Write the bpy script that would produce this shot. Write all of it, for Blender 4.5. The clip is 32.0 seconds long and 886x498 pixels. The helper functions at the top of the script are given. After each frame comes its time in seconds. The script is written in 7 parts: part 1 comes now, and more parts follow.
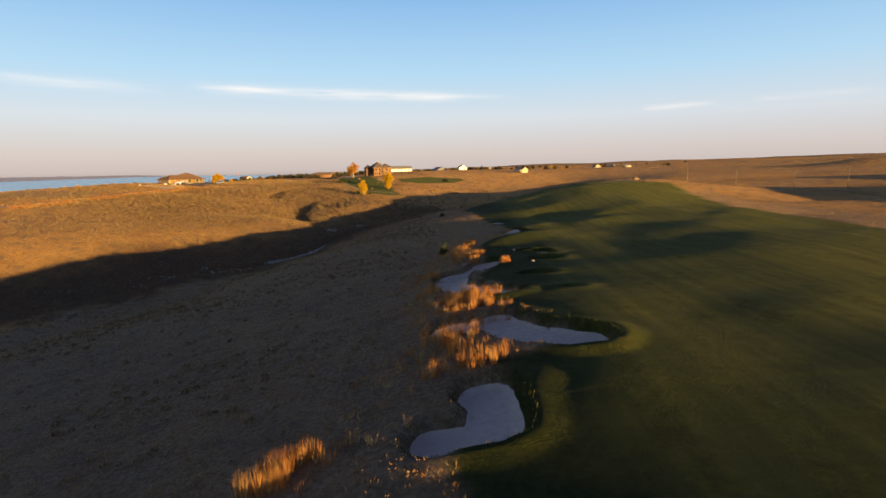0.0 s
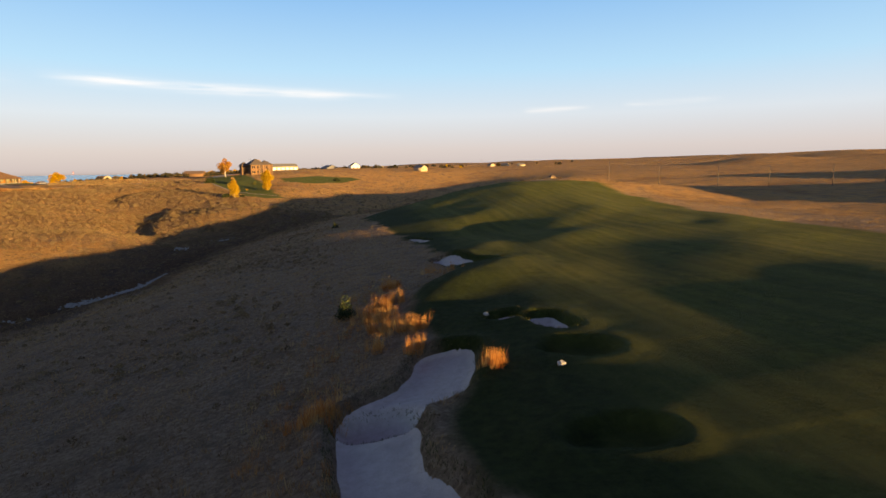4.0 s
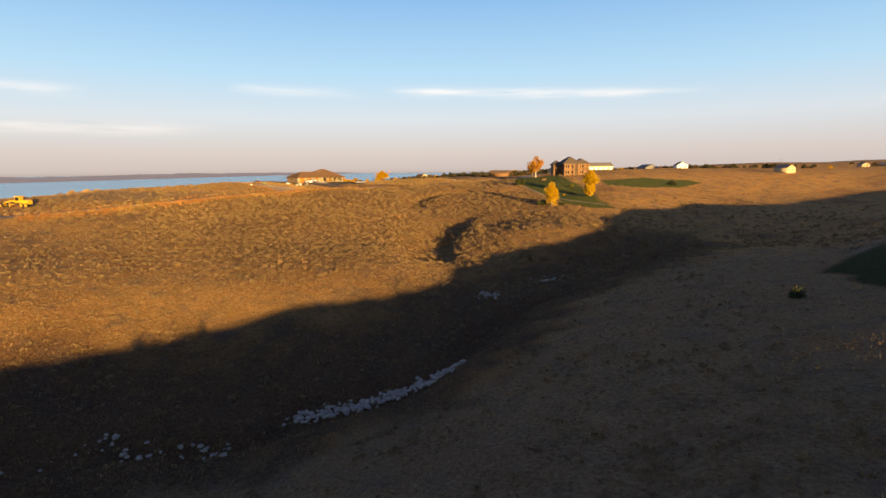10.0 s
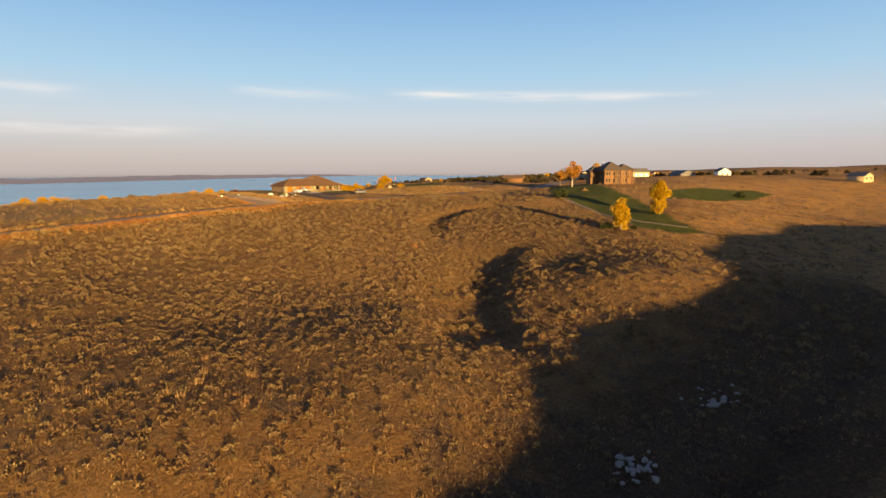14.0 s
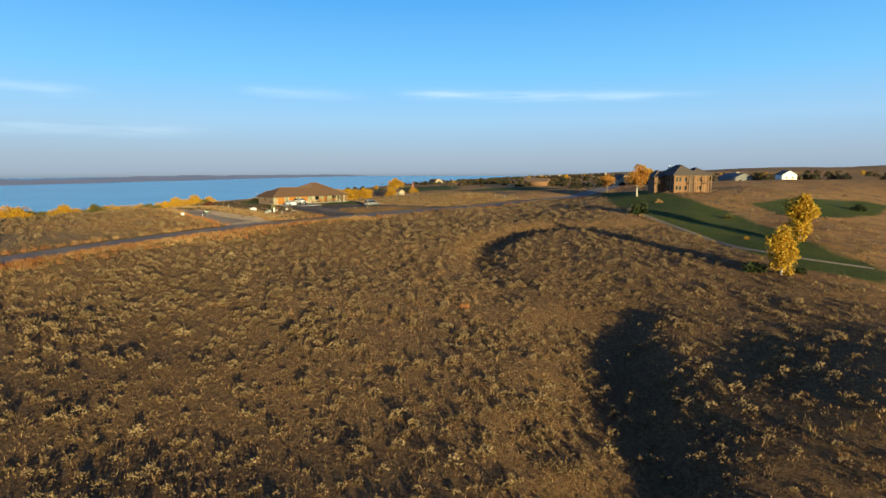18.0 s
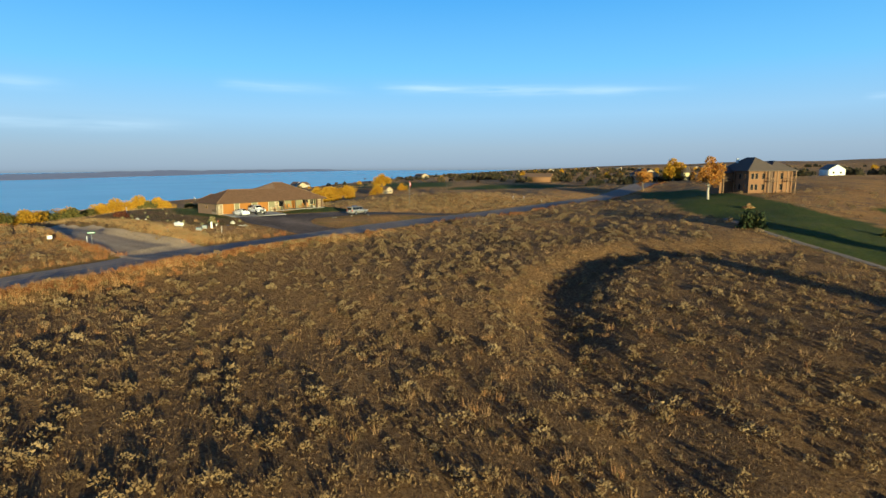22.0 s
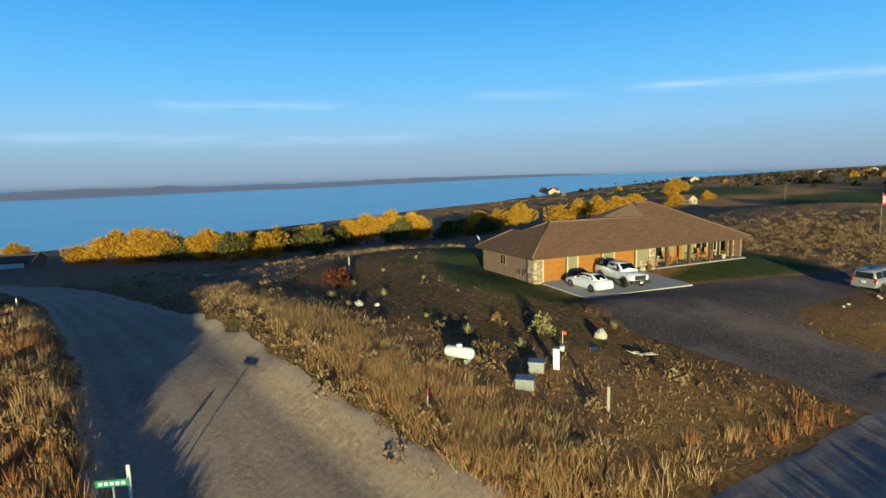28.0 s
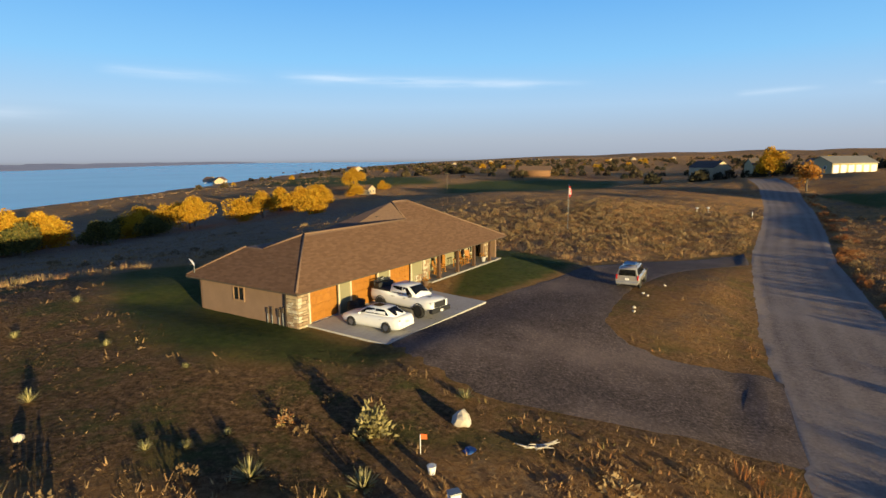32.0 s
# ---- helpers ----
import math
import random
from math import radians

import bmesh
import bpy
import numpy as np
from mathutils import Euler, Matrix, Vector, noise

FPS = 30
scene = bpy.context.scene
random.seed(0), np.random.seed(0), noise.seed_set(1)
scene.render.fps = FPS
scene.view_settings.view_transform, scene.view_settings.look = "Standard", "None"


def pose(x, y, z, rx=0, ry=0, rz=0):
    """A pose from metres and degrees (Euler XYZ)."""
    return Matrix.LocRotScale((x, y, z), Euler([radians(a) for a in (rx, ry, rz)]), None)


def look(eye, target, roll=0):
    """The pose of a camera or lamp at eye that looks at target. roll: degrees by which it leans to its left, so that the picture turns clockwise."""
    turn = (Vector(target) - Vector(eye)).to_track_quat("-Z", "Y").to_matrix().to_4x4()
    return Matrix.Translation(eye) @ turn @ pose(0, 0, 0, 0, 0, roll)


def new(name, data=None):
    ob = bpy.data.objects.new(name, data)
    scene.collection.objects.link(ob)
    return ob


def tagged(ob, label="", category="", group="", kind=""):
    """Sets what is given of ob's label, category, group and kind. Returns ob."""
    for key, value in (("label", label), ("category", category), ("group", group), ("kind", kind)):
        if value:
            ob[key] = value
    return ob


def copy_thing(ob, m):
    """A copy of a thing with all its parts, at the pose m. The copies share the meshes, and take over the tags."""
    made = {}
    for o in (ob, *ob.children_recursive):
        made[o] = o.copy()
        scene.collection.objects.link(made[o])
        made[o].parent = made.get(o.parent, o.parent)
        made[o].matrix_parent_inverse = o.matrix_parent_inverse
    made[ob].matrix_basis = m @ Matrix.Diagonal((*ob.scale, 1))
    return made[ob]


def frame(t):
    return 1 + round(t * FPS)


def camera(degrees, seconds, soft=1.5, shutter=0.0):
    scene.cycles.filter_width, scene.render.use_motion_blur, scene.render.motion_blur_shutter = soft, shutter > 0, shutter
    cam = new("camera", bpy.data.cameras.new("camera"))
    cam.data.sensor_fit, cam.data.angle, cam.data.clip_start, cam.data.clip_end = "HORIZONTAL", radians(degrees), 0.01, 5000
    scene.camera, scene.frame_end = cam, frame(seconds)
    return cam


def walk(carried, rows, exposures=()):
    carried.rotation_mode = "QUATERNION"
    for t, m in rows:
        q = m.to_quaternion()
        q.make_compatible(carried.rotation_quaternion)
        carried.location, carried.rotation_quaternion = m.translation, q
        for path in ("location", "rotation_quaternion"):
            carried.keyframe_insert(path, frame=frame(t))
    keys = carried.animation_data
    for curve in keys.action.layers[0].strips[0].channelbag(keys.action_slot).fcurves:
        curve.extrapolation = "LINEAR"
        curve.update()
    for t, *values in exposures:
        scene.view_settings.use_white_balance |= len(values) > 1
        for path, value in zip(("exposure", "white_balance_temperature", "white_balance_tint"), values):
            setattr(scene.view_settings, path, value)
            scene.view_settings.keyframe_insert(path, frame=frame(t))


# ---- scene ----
cam = camera(77.5, 32.0)
PATH = [
    (0, (-0.28, -3.60, 0.14), (-0.59, 16.19, -2.73), -0.9),
    (0.5, (-0.41, 1.09, 0.07), (-1.02, 20.87, -2.80), -0.8),
    (1, (-1.30, 6.02, -0.13), (-5.02, 25.46, -2.99), -0.6),
    (1.5, (-2.55, 11.27, -0.15), (-5.80, 30.79, -3.01), -0.8),
    (2, (-3.59, 16.85, -0.06), (-3.47, 36.64, -2.95), -0.7),
    (2.5, (-3.59, 22.18, -0.12), (-0.34, 41.70, -3.00), -0.4),
    (4.5, (-0.46, 45.68, -0.99), (3.09, 65.14, -3.94), -0.8),
    (5, (0.22, 51.63, -1.00), (2.04, 71.33, -3.95), -0.8),
    (5.5, (-0.08, 57.31, -0.97), (-3.05, 76.88, -3.85), -0.8),
    (6, (-1.74, 62.64, -0.85), (-8.37, 81.30, -3.69), -0.8),
    (6.5, (-3.99, 67.97, -0.87), (-10.81, 86.56, -3.66), -1.1),
    (7, (-6.37, 72.98, -1.00), (-13.13, 91.60, -3.75), -0.9),
    (7.5, (-8.54, 78.05, -1.07), (-15.25, 96.69, -3.82), -0.8),
    (8, (-11.15, 83.48, -1.11), (-17.78, 102.14, -3.88), -0.6),
    (8.5, (-13.51, 88.73, -1.13), (-20.07, 107.41, -3.93), -0.7),
    (9, (-15.97, 93.88, -1.20), (-22.46, 112.58, -4.06), -0.5),
    (9.5, (-18.44, 99.27, -1.11), (-24.90, 117.98, -3.96), -0.5),
    (10, (-20.63, 104.29, -0.63), (-27.12, 122.99, -3.47), -0.5),
    (10.5, (-23.23, 109.52, 0.01), (-29.74, 128.21, -2.82), -0.5),
    (11, (-25.91, 115.00, 0.45), (-32.45, 133.69, -2.37), -0.5),
    (11.5, (-28.69, 120.60, 0.72), (-35.22, 139.28, -2.12), -0.3),
    (12, (-31.47, 126.11, 0.81), (-38.00, 144.81, -1.99), -0.3),
    (12.5, (-34.42, 131.46, 0.95), (-40.94, 150.16, -1.84), -0.2),
    (13, (-37.30, 136.87, 0.98), (-43.83, 155.57, -1.81), -0.2),
    (13.5, (-40.16, 142.14, 1.11), (-46.69, 160.83, -1.69), -0.1),
    (14, (-43.11, 147.42, 1.33), (-49.61, 166.13, -1.42), -0.2),
    (14.5, (-45.95, 152.65, 1.68), (-52.48, 171.35, -1.06), -0.2),
    (16.5, (-57.73, 173.51, 2.14), (-64.35, 192.18, -0.60), -0.2),
    (17, (-60.81, 178.84, 2.23), (-67.44, 197.50, -0.51), -0.3),
    (17.5, (-63.93, 184.42, 2.72), (-70.58, 203.08, -0.04), -0.2),
    (18, (-66.74, 189.86, 3.34), (-73.45, 208.49, 0.59), -0.2),
    (18.5, (-69.50, 194.85, 3.67), (-76.19, 213.49, 0.91), -0.4),
    (19, (-72.34, 199.99, 3.88), (-78.98, 218.64, 1.05), -0.4),
    (19.5, (-75.35, 205.26, 3.89), (-81.86, 223.94, 0.94), -0.1),
    (20, (-77.93, 210.41, 3.75), (-84.39, 229.11, 0.84), -0.3),
    (20.5, (-80.70, 215.51, 3.85), (-87.08, 234.24, 0.88), -0.2),
    (21, (-83.50, 220.79, 3.86), (-89.76, 239.56, 0.90), -0.3),
    (21.5, (-86.31, 226.41, 3.89), (-92.48, 245.20, 0.94), -0.4),
    (22, (-89.12, 232.01, 3.61), (-95.24, 250.82, 0.66), -0.3),
    (22.5, (-92.04, 237.57, 3.49), (-99.06, 256.06, 0.55), -0.3),
    (23, (-95.19, 242.82, 3.52), (-106.11, 259.32, 0.59), -0.4),
    (23.5, (-99.50, 247.56, 3.62), (-112.77, 262.23, 0.65), -0.6),
    (24, (-104.38, 251.81, 3.64), (-117.67, 266.46, 0.68), -0.7),
    (24.5, (-109.33, 256.12, 3.61), (-122.61, 270.79, 0.71), -0.8),
    (25, (-114.32, 260.43, 3.63), (-127.61, 275.10, 0.76), -0.7),
    (25.5, (-119.29, 264.90, 3.64), (-132.62, 279.54, 0.81), -1.2),
    (26, (-124.21, 269.04, 3.55), (-137.51, 283.71, 0.79), -1.1),
    (26.5, (-128.82, 273.31, 3.33), (-142.18, 287.96, 0.68), -1.6),
    (28.5, (-146.31, 289.24, 3.92), (-159.66, 303.89, 1.26), -1.5),
    (29, (-149.91, 292.46, 4.34), (-163.22, 307.12, 1.52), -1.0),
    (29.5, (-152.42, 294.63, 4.72), (-164.27, 310.47, 1.79), -1.0),
    (30, (-154.12, 295.78, 4.95), (-162.47, 313.69, 1.89), -0.7),
    (30.5, (-154.90, 296.19, 4.94), (-159.45, 315.41, 1.80), -0.6),
    (31, (-155.06, 296.13, 4.62), (-158.90, 315.49, 1.38), -0.3),
    (31.5, (-155.00, 295.88, 4.29), (-158.79, 315.25, 1.02), -0.3),
    (32, (-154.95, 295.90, 3.93), (-157.93, 315.41, 0.67), -0.5),
]
EXPOSURES = [(0, 1.36, 7500, 14), (5, 1.47, 7550, 14), (9, 1.44, 7600, 14), (13, 1.24, 7450, 14), (14.4, 1.18, 7400, 14), (16.6, 1.08, 5250, -2), (22.4, 1.03, 4800, -10), (26, 0.92, 4500, -12), (29, 0.86, 4750, -9), (31, 1.06, 5300, 2), (32, 1.06, 5450, 2)]
walk(cam, [(t, look(e, a, r)) for t, e, a, r in PATH], EXPOSURES)

# ---- light ----
SUN_EL, SUN_AZ = 4.1, -45.0            # height of the sun; heading of the shadows, degrees left of +y
sun_to = Vector((-math.sin(radians(-SUN_AZ)) * -1, -math.cos(radians(SUN_AZ)), math.tan(radians(SUN_EL)))).normalized()
sun = new("sun", bpy.data.lights.new("sun", "SUN"))
sun.data.energy, sun.data.angle, sun.data.color = 5.0, radians(0.5), (1.0, 0.68, 0.28)
sun.rotation_euler = sun_to.to_track_quat("Z", "Y").to_euler()
world = bpy.data.worlds.new("world")
scene.world = world
world.use_nodes = True
wn, wl = world.node_tree.nodes, world.node_tree.links
wn.clear()


def w_math(op, a, b=0.0, c=0.0):
    n = wn.new("ShaderNodeMath")
    n.operation = op
    for i, v in enumerate((a, b, c)):
        if isinstance(v, (int, float)):
            n.inputs[i].default_value = v
        else:
            wl.new(v, n.inputs[i])
    return n.outputs[0]


def w_ramp(fac, stops):
    r = wn.new("ShaderNodeValToRGB")
    e = r.color_ramp.elements
    while len(e) < len(stops):
        e.new(0.5)
    for k, (p, c) in zip(e, stops):
        k.position, k.color = p, (*c, 1)
    wl.new(fac, r.inputs[0])
    return r.outputs[0]


def w_mix(fac, a, b, how="MIX"):
    m = wn.new("ShaderNodeMix")
    m.data_type, m.blend_type = "RGBA", how
    for i, v in ((0, fac), (6, a), (7, b)):
        if isinstance(v, (int, float)):
            m.inputs[i].default_value = v
        elif isinstance(v, tuple):
            m.inputs[i].default_value = (*v, 1)
        else:
            wl.new(v, m.inputs[i])
    return m.outputs[2]


w_out, w_bg = wn.new("ShaderNodeOutputWorld"), wn.new("ShaderNodeBackground")
w_sky = wn.new("ShaderNodeTexSky")
w_sky.sky_type, w_sky.sun_disc = "NISHITA", False
w_sky.sun_elevation, w_sky.sun_rotation = radians(SUN_EL), math.atan2(sun_to.x, sun_to.y)
w_sky.altitude, w_sky.air_density, w_sky.dust_density, w_sky.ozone_density = 1000, 1.0, 0.6, 1.5
w_dir = wn.new("ShaderNodeTexCoord").outputs["Generated"]
w_sep = wn.new("ShaderNodeSeparateXYZ")
wl.new(w_dir, w_sep.inputs[0])
wx, wy, wz = w_sep.outputs
# clear evening air: dusty pink at the rim, pale above it, deep blue towards the zenith
w_up = w_ramp(w_math("MULTIPLY_ADD", wz, 0.8, 0.2), [(0.0, (0.10, 0.08, 0.06)), (0.19, (0.22, 0.19, 0.18)), (0.2, (0.46, 0.45, 0.50)), (0.225, (0.53, 0.52, 0.57)), (0.27, (0.55, 0.66, 0.80)),
                                                  (0.33, (0.36, 0.63, 0.90)), (0.42, (0.20, 0.46, 0.84)), (0.56, (0.078, 0.112, 0.31)), (1.0, (0.026, 0.033, 0.10))])
w_base = w_mix(0.15, w_up, w_mix(1.0, w_sky.outputs[0], (0.1, 0.1, 0.1), "MULTIPLY"))
# thin streaks of cirrus low over the lake
w_az = w_math("ARCTAN2", w_math("MULTIPLY", wx, -1.0), wy)
w_vec = wn.new("ShaderNodeCombineXYZ")
wl.new(w_math("MULTIPLY", w_az, 7.0), w_vec.inputs[0])
wl.new(w_math("MULTIPLY", wz, 75.0), w_vec.inputs[1])
w_noise = wn.new("ShaderNodeTexNoise")
w_noise.inputs["Scale"].default_value, w_noise.inputs["Detail"].default_value = 1.0, 6
wl.new(w_vec.outputs[0], w_noise.inputs["Vector"])


def streak(middle, tilt, half, az0, az1, soft, amount):
    off = w_math("DIVIDE", w_math("SUBTRACT", wz, w_math("MULTIPLY_ADD", w_az, tilt, middle)), half)
    band = w_math("POWER", 2.718, w_math("MULTIPLY", w_math("MULTIPLY", off, off), -1.0))

    def step(lo, hi):
        n = wn.new("ShaderNodeMapRange")
        n.interpolation_type = "SMOOTHSTEP"
        wl.new(w_az, n.inputs[0])
        n.inputs[1].default_value, n.inputs[2].default_value = lo, hi
        return n.outputs[0]

    wisp = w_math("MULTIPLY", w_math("MAXIMUM", w_math("SUBTRACT", w_noise.outputs["Fac"], 0.30), 0.0), 3.0)
    window = w_math("MULTIPLY", step(az0 - soft, az0 + soft), w_math("SUBTRACT", 1.0, step(az1 - soft * 0.4, az1 + soft * 0.4)))
    return w_math("MULTIPLY", w_math("MULTIPLY", band, window), w_math("MULTIPLY", wisp, amount))


w_cloud = streak(0.124, 0.030, 0.0075, -0.02, 0.40, 0.12, 0.62)
for args in ((0.118, 0.025, 0.007, 0.50, 0.68, 0.06, 0.35), (0.120, 0.0, 0.008, 0.92, 1.2, 0.05, 0.4), (0.067, 0.0, 0.010, 0.78, 1.4, 0.10, 0.35), (0.088, -0.02, 0.004, -0.42, -0.33, 0.03, 0.35), (0.10, 0.0, 0.004, -0.62, -0.50, 0.04, 0.3)):
    w_cloud = w_math("ADD", w_cloud, streak(*args))
w_col = w_mix(w_math("MINIMUM", w_cloud, 0.85), w_base, (0.90, 0.88, 0.88))
wl.new(w_col, w_bg.inputs[0])
w_bg.inputs["Strength"].default_value = 0.49
wl.new(w_bg.outputs[0], w_out.inputs[0])


# ---- ground form ----
def rows3(text):
    return [tuple(float(v) for v in w.split(",")) for w in text.split()]


BREAKLINES = {
    "golf_rim": "-6,-30,-12.6 -1,22,-12.2 -1.5,43,-12.2 1,69,-13.2 3,97,-13.4 8,136,-13.6 5,172,-14.3",
    "fairway": "16,-20,-11.6 10,35,-11.3 15,76,-11.4 22,93,-11.4 37,94,-11.1 36,165,-10.3 58,130,-11.2 64,60,-11 58,0,-11.2",
    "crest": "4,190,-14.8 16,205,-12.6 28,204,-9.6 38,204,-7.6 45,213,-6.8 54,219,-6.3 70,234,-6.2 100,230,-7 24,222,-12.6 36,232,-11.4 30,250,-15",
    "bank": "-25,110.5,-18.3 -21.8,145.3,-18 -3,142,-14.7 -11.8,142.3,-16 -6.5,133.7,-15.4 -3.1,174,-15.2 -18,85,-17.4 -14,40,-16.4 -20,-10,-17.4 -32,60,-19.6 -36,95,-20.6",
    "bank_edge": "-60,60,-23.4 -52,90,-22.6 -46,112,-22.1 -42,126,-21.9 -40,138,-22.2 -36.5,150,-22.2 -30.5,162,-20.6 -24,174,-18.9 -18,186,-17.3 -16,198,-17.4 -13.5,210,-17.6 -9,224,-17.4",
    "bank_foot": "-72,66,-27.6 -62,94,-27 -54,116,-26.2 -49,130,-25.4 -46,142,-24.6 -41,152,-24 -35,165,-22.8 -29,178,-21.6 -24,190,-21 -21,202,-20.6 -18,214,-20.2 -13,230,-19.6",
    "valley": "-110,60,-29.5 -90,96,-28 -77.5,118,-26.9 -72,134,-26 -64,139,-25.6 -54.5,143,-24.9 -50,150.6,-24.6 -42.2,157.4,-23.6 -38.4,170,-22.9 -35.7,187.5,-22.2 -29.4,198.7,-21.6 -19,217,-20.2 -8,245,-18.3 -2,262,-18 14,290,-17.4 36,330,-16.4 58,372,-14.8 80,410,-13",
    "east_bank": "40,262,-13.6 62,285,-11.8 84,297,-10.4 110,340,-9 70,330,-13 130,390,-8",
    "far_foot": "-41.7,189,-21.3 -35,204,-20.3 -52.5,196,-18.4 -47,176,-20.6 -57,160,-22 -68,152,-22.0 -82,146,-20.4 -100,120,-21.4",
    "slope": "-57,182,-17 -71.2,193,-16.1 -72.7,177,-16.8 -80.7,181,-16.8 -90,144,-18 -88,156.4,-18 -96.5,199,-15.3 -122.6,206.4,-15 -117,176,-15.6 -113,232,-13.9 -99,246,-14 -104,268,-13.6 -68,229.8,-18.7",
    "gully_rims": "-71.1,261.8,-16.2 -65.4,264,-14.6 -60.3,250.5,-16.3 -59.6,236.5,-17.4 -57,228,-18 -75,247,-16.2 -67.2,279,-13.4 -59.3,271,-14 -47,270.5,-14.1 -47,248.4,-14.7 -38,243,-13.3 -44,239,-13.9 -52,258,-15.4 -78.4,274,-14 -40,235,-16.8 -80,313,-9.9 -98.3,322,-9.2 -69,334,-9.6",
    "plateau": "-145,212,-12.4 -130,233,-12.7 -131,251,-10.8 -165,277,-7.8 -150,299,-7.8 -121,292,-10.4 -106,339,-8.3 -89,358,-7.2",
    "shoulder": "-80,292,-11.9 -62,307,-11.6 -46,284,-12.2 -25,326,-11.2 -67,334,-7.2 -62,404,-4 -60,255,-15.5 -20,380,-8 13,571,-2.5",
    "road": "-156,250,-9.2 -155,272,-8.3 -150,290,-7.9 -143,312,-8.0 -136,335,-8.1 -129,358,-8.2 -112,400,-8 -92,440,-7.6",
    "homestead": "-168,326,-6 -158,334,-6.4 -162,350,-6 -180,345,-6.2 -157,317,-6.9 -161,307,-7.2 -184,327,-5.75 -188,316,-6.1 -193,326,-5.55 -194,338,-5.5 -184,340,-5.6 -147,344,-7 -149,325,-7.2",
    "knoll": "-172,284,-5.6 -182,286,-5.2 -196,290,-6.2 -176,270,-6.6 -196,306,-8 -216,308,-9.6 -147,375,-7.6 -150,402,-6.7 -132,408,-6.3",
    "lake_side": "-230,340,-11 -200,370,-9 -290,340,-18.4 -290,420,-19.4 -265,495,-18.6 -330,310,-20 -240,240,-10 -190,200,-11 -250,160,-13",
    "beyond": "-100,450,-6 -200,450,-10 -180,560,-11 -250,580,-11.5 -60,480,-2.6 -90,520,-6 60,460,-5 120,300,-10.5 150,150,-12.5 150,50,-12.5 100,220,-11.5",
}


def smooth(a, b, x):
    u = np.clip((x - a) / (b - a), 0, 1)
    return u * u * (3 - 2 * u)


def hashed(ix, iy, seed):
    h = (ix.astype(np.int64) * 374761393 + iy.astype(np.int64) * 668265263 + seed * 1442695041) & 0xFFFFFFFF
    h = ((h ^ (h >> 13)) * 1274126177) & 0xFFFFFFFF
    return ((h ^ (h >> 16)) & 0xFFFF) / 65535.0


def vnoise(x, y, size, seed):
    """Smooth noise, -1 to 1, with lumps of that size."""
    x, y = x / size, y / size
    ix, iy = np.floor(x), np.floor(y)
    fx, fy = x - ix, y - iy
    fx, fy = fx * fx * (3 - 2 * fx), fy * fy * (3 - 2 * fy)
    a, b = hashed(ix, iy, seed), hashed(ix + 1, iy, seed)
    c, d = hashed(ix, iy + 1, seed), hashed(ix + 1, iy + 1, seed)
    return 2 * ((a * (1 - fx) + b * fx) * (1 - fy) + (c * (1 - fx) + d * fx) * fy) - 1


def line_dist(x, y, pts):
    """Distance to a polyline, and how far along it, 0 to 1."""
    best, along = np.full(np.shape(x), 1e9), np.zeros(np.shape(x))
    n = len(pts) - 1
    for i in range(n):
        (ax, ay), (bx, by) = pts[i][:2], pts[i + 1][:2]
        dx, dy = bx - ax, by - ay
        u = np.clip(((x - ax) * dx + (y - ay) * dy) / (dx * dx + dy * dy), 0, 1)
        d = np.hypot(x - ax - u * dx, y - ay - u * dy)
        near = d < best
        best, along = np.where(near, d, best), np.where(near, (i + u) / n, along)
    return best, along


LAKE_Z = -26.0
SHORE = [(-470, -3000), (-470, 300), (-477, 706), (-560, 1100), (-690, 1836), (-780, 3000), (-850, 4400), (-860, 4800)]
FAR_SHORE = [(-1540, -3000), (-1540, 500), (-1620, 1300), (-2190, 3400), (-2400, 4800)]


def far_form(x, y):
    """The lie of the land at large: plain, lake basin, far shore and hills."""
    shore = np.interp(y, [p[1] for p in SHORE], [p[0] for p in SHORE])
    far = np.interp(y, [p[1] for p in FAR_SHORE], [p[0] for p in FAR_SHORE])
    plain = -8 + 0.012 * np.clip(x + 120, 0, 3000) + 0.004 * np.clip(y - 450, 0, 900)
    r = np.hypot(x - 0, y - 300)
    hills = smooth(500, 2200, x + y * 0.28) * (14 + 14 * vnoise(x, y, 500, 5) + 6 * vnoise(x, y, 190, 6))
    plain = plain + hills + smooth(150, 700, r) * (1.6 * vnoise(x, y, 160, 7))
    # first two hills are unseen, added to cast shadows over the plain
    for hx, hy, reach, tall in ((232, 160, 34, 9), (290, 232, 32, 8), (340, 445, 40, 6), (430, 400, 60, 7), (560, 560, 90, 10)):
        plain = plain + tall * np.exp(-((x - hx) ** 2 + (y - hy) ** 2) / reach ** 2)
    t = np.clip((x - shore) / (-170 - shore), -0.4, 1)
    basin = LAKE_Z + (plain - LAKE_Z) * np.where(t > 0, np.abs(t) ** 0.8, t * 0.5)
    z = np.where(x < -170, basin, plain)
    return np.where(x < far + 20, LAKE_Z - 5, z)


CTRL = np.array([p for t in BREAKLINES.values() for p in rows3(t)])
REACH = 75.0


def kernel(d):
    return (1 + d / REACH) * np.exp(-d / REACH)


_d = np.hypot(CTRL[:, None, 0] - CTRL[None, :, 0], CTRL[:, None, 1] - CTRL[None, :, 1])
WEIGHT = np.linalg.solve(kernel(_d) + 0.004 * np.eye(len(CTRL)), CTRL[:, 2] - far_form(CTRL[:, 0], CTRL[:, 1]))


def base_form(x, y):
    z = far_form(x, y)
    for (cx, cy, _), w in zip(CTRL, WEIGHT):
        z = z + w * kernel(np.hypot(x - cx, y - cy))
    return z


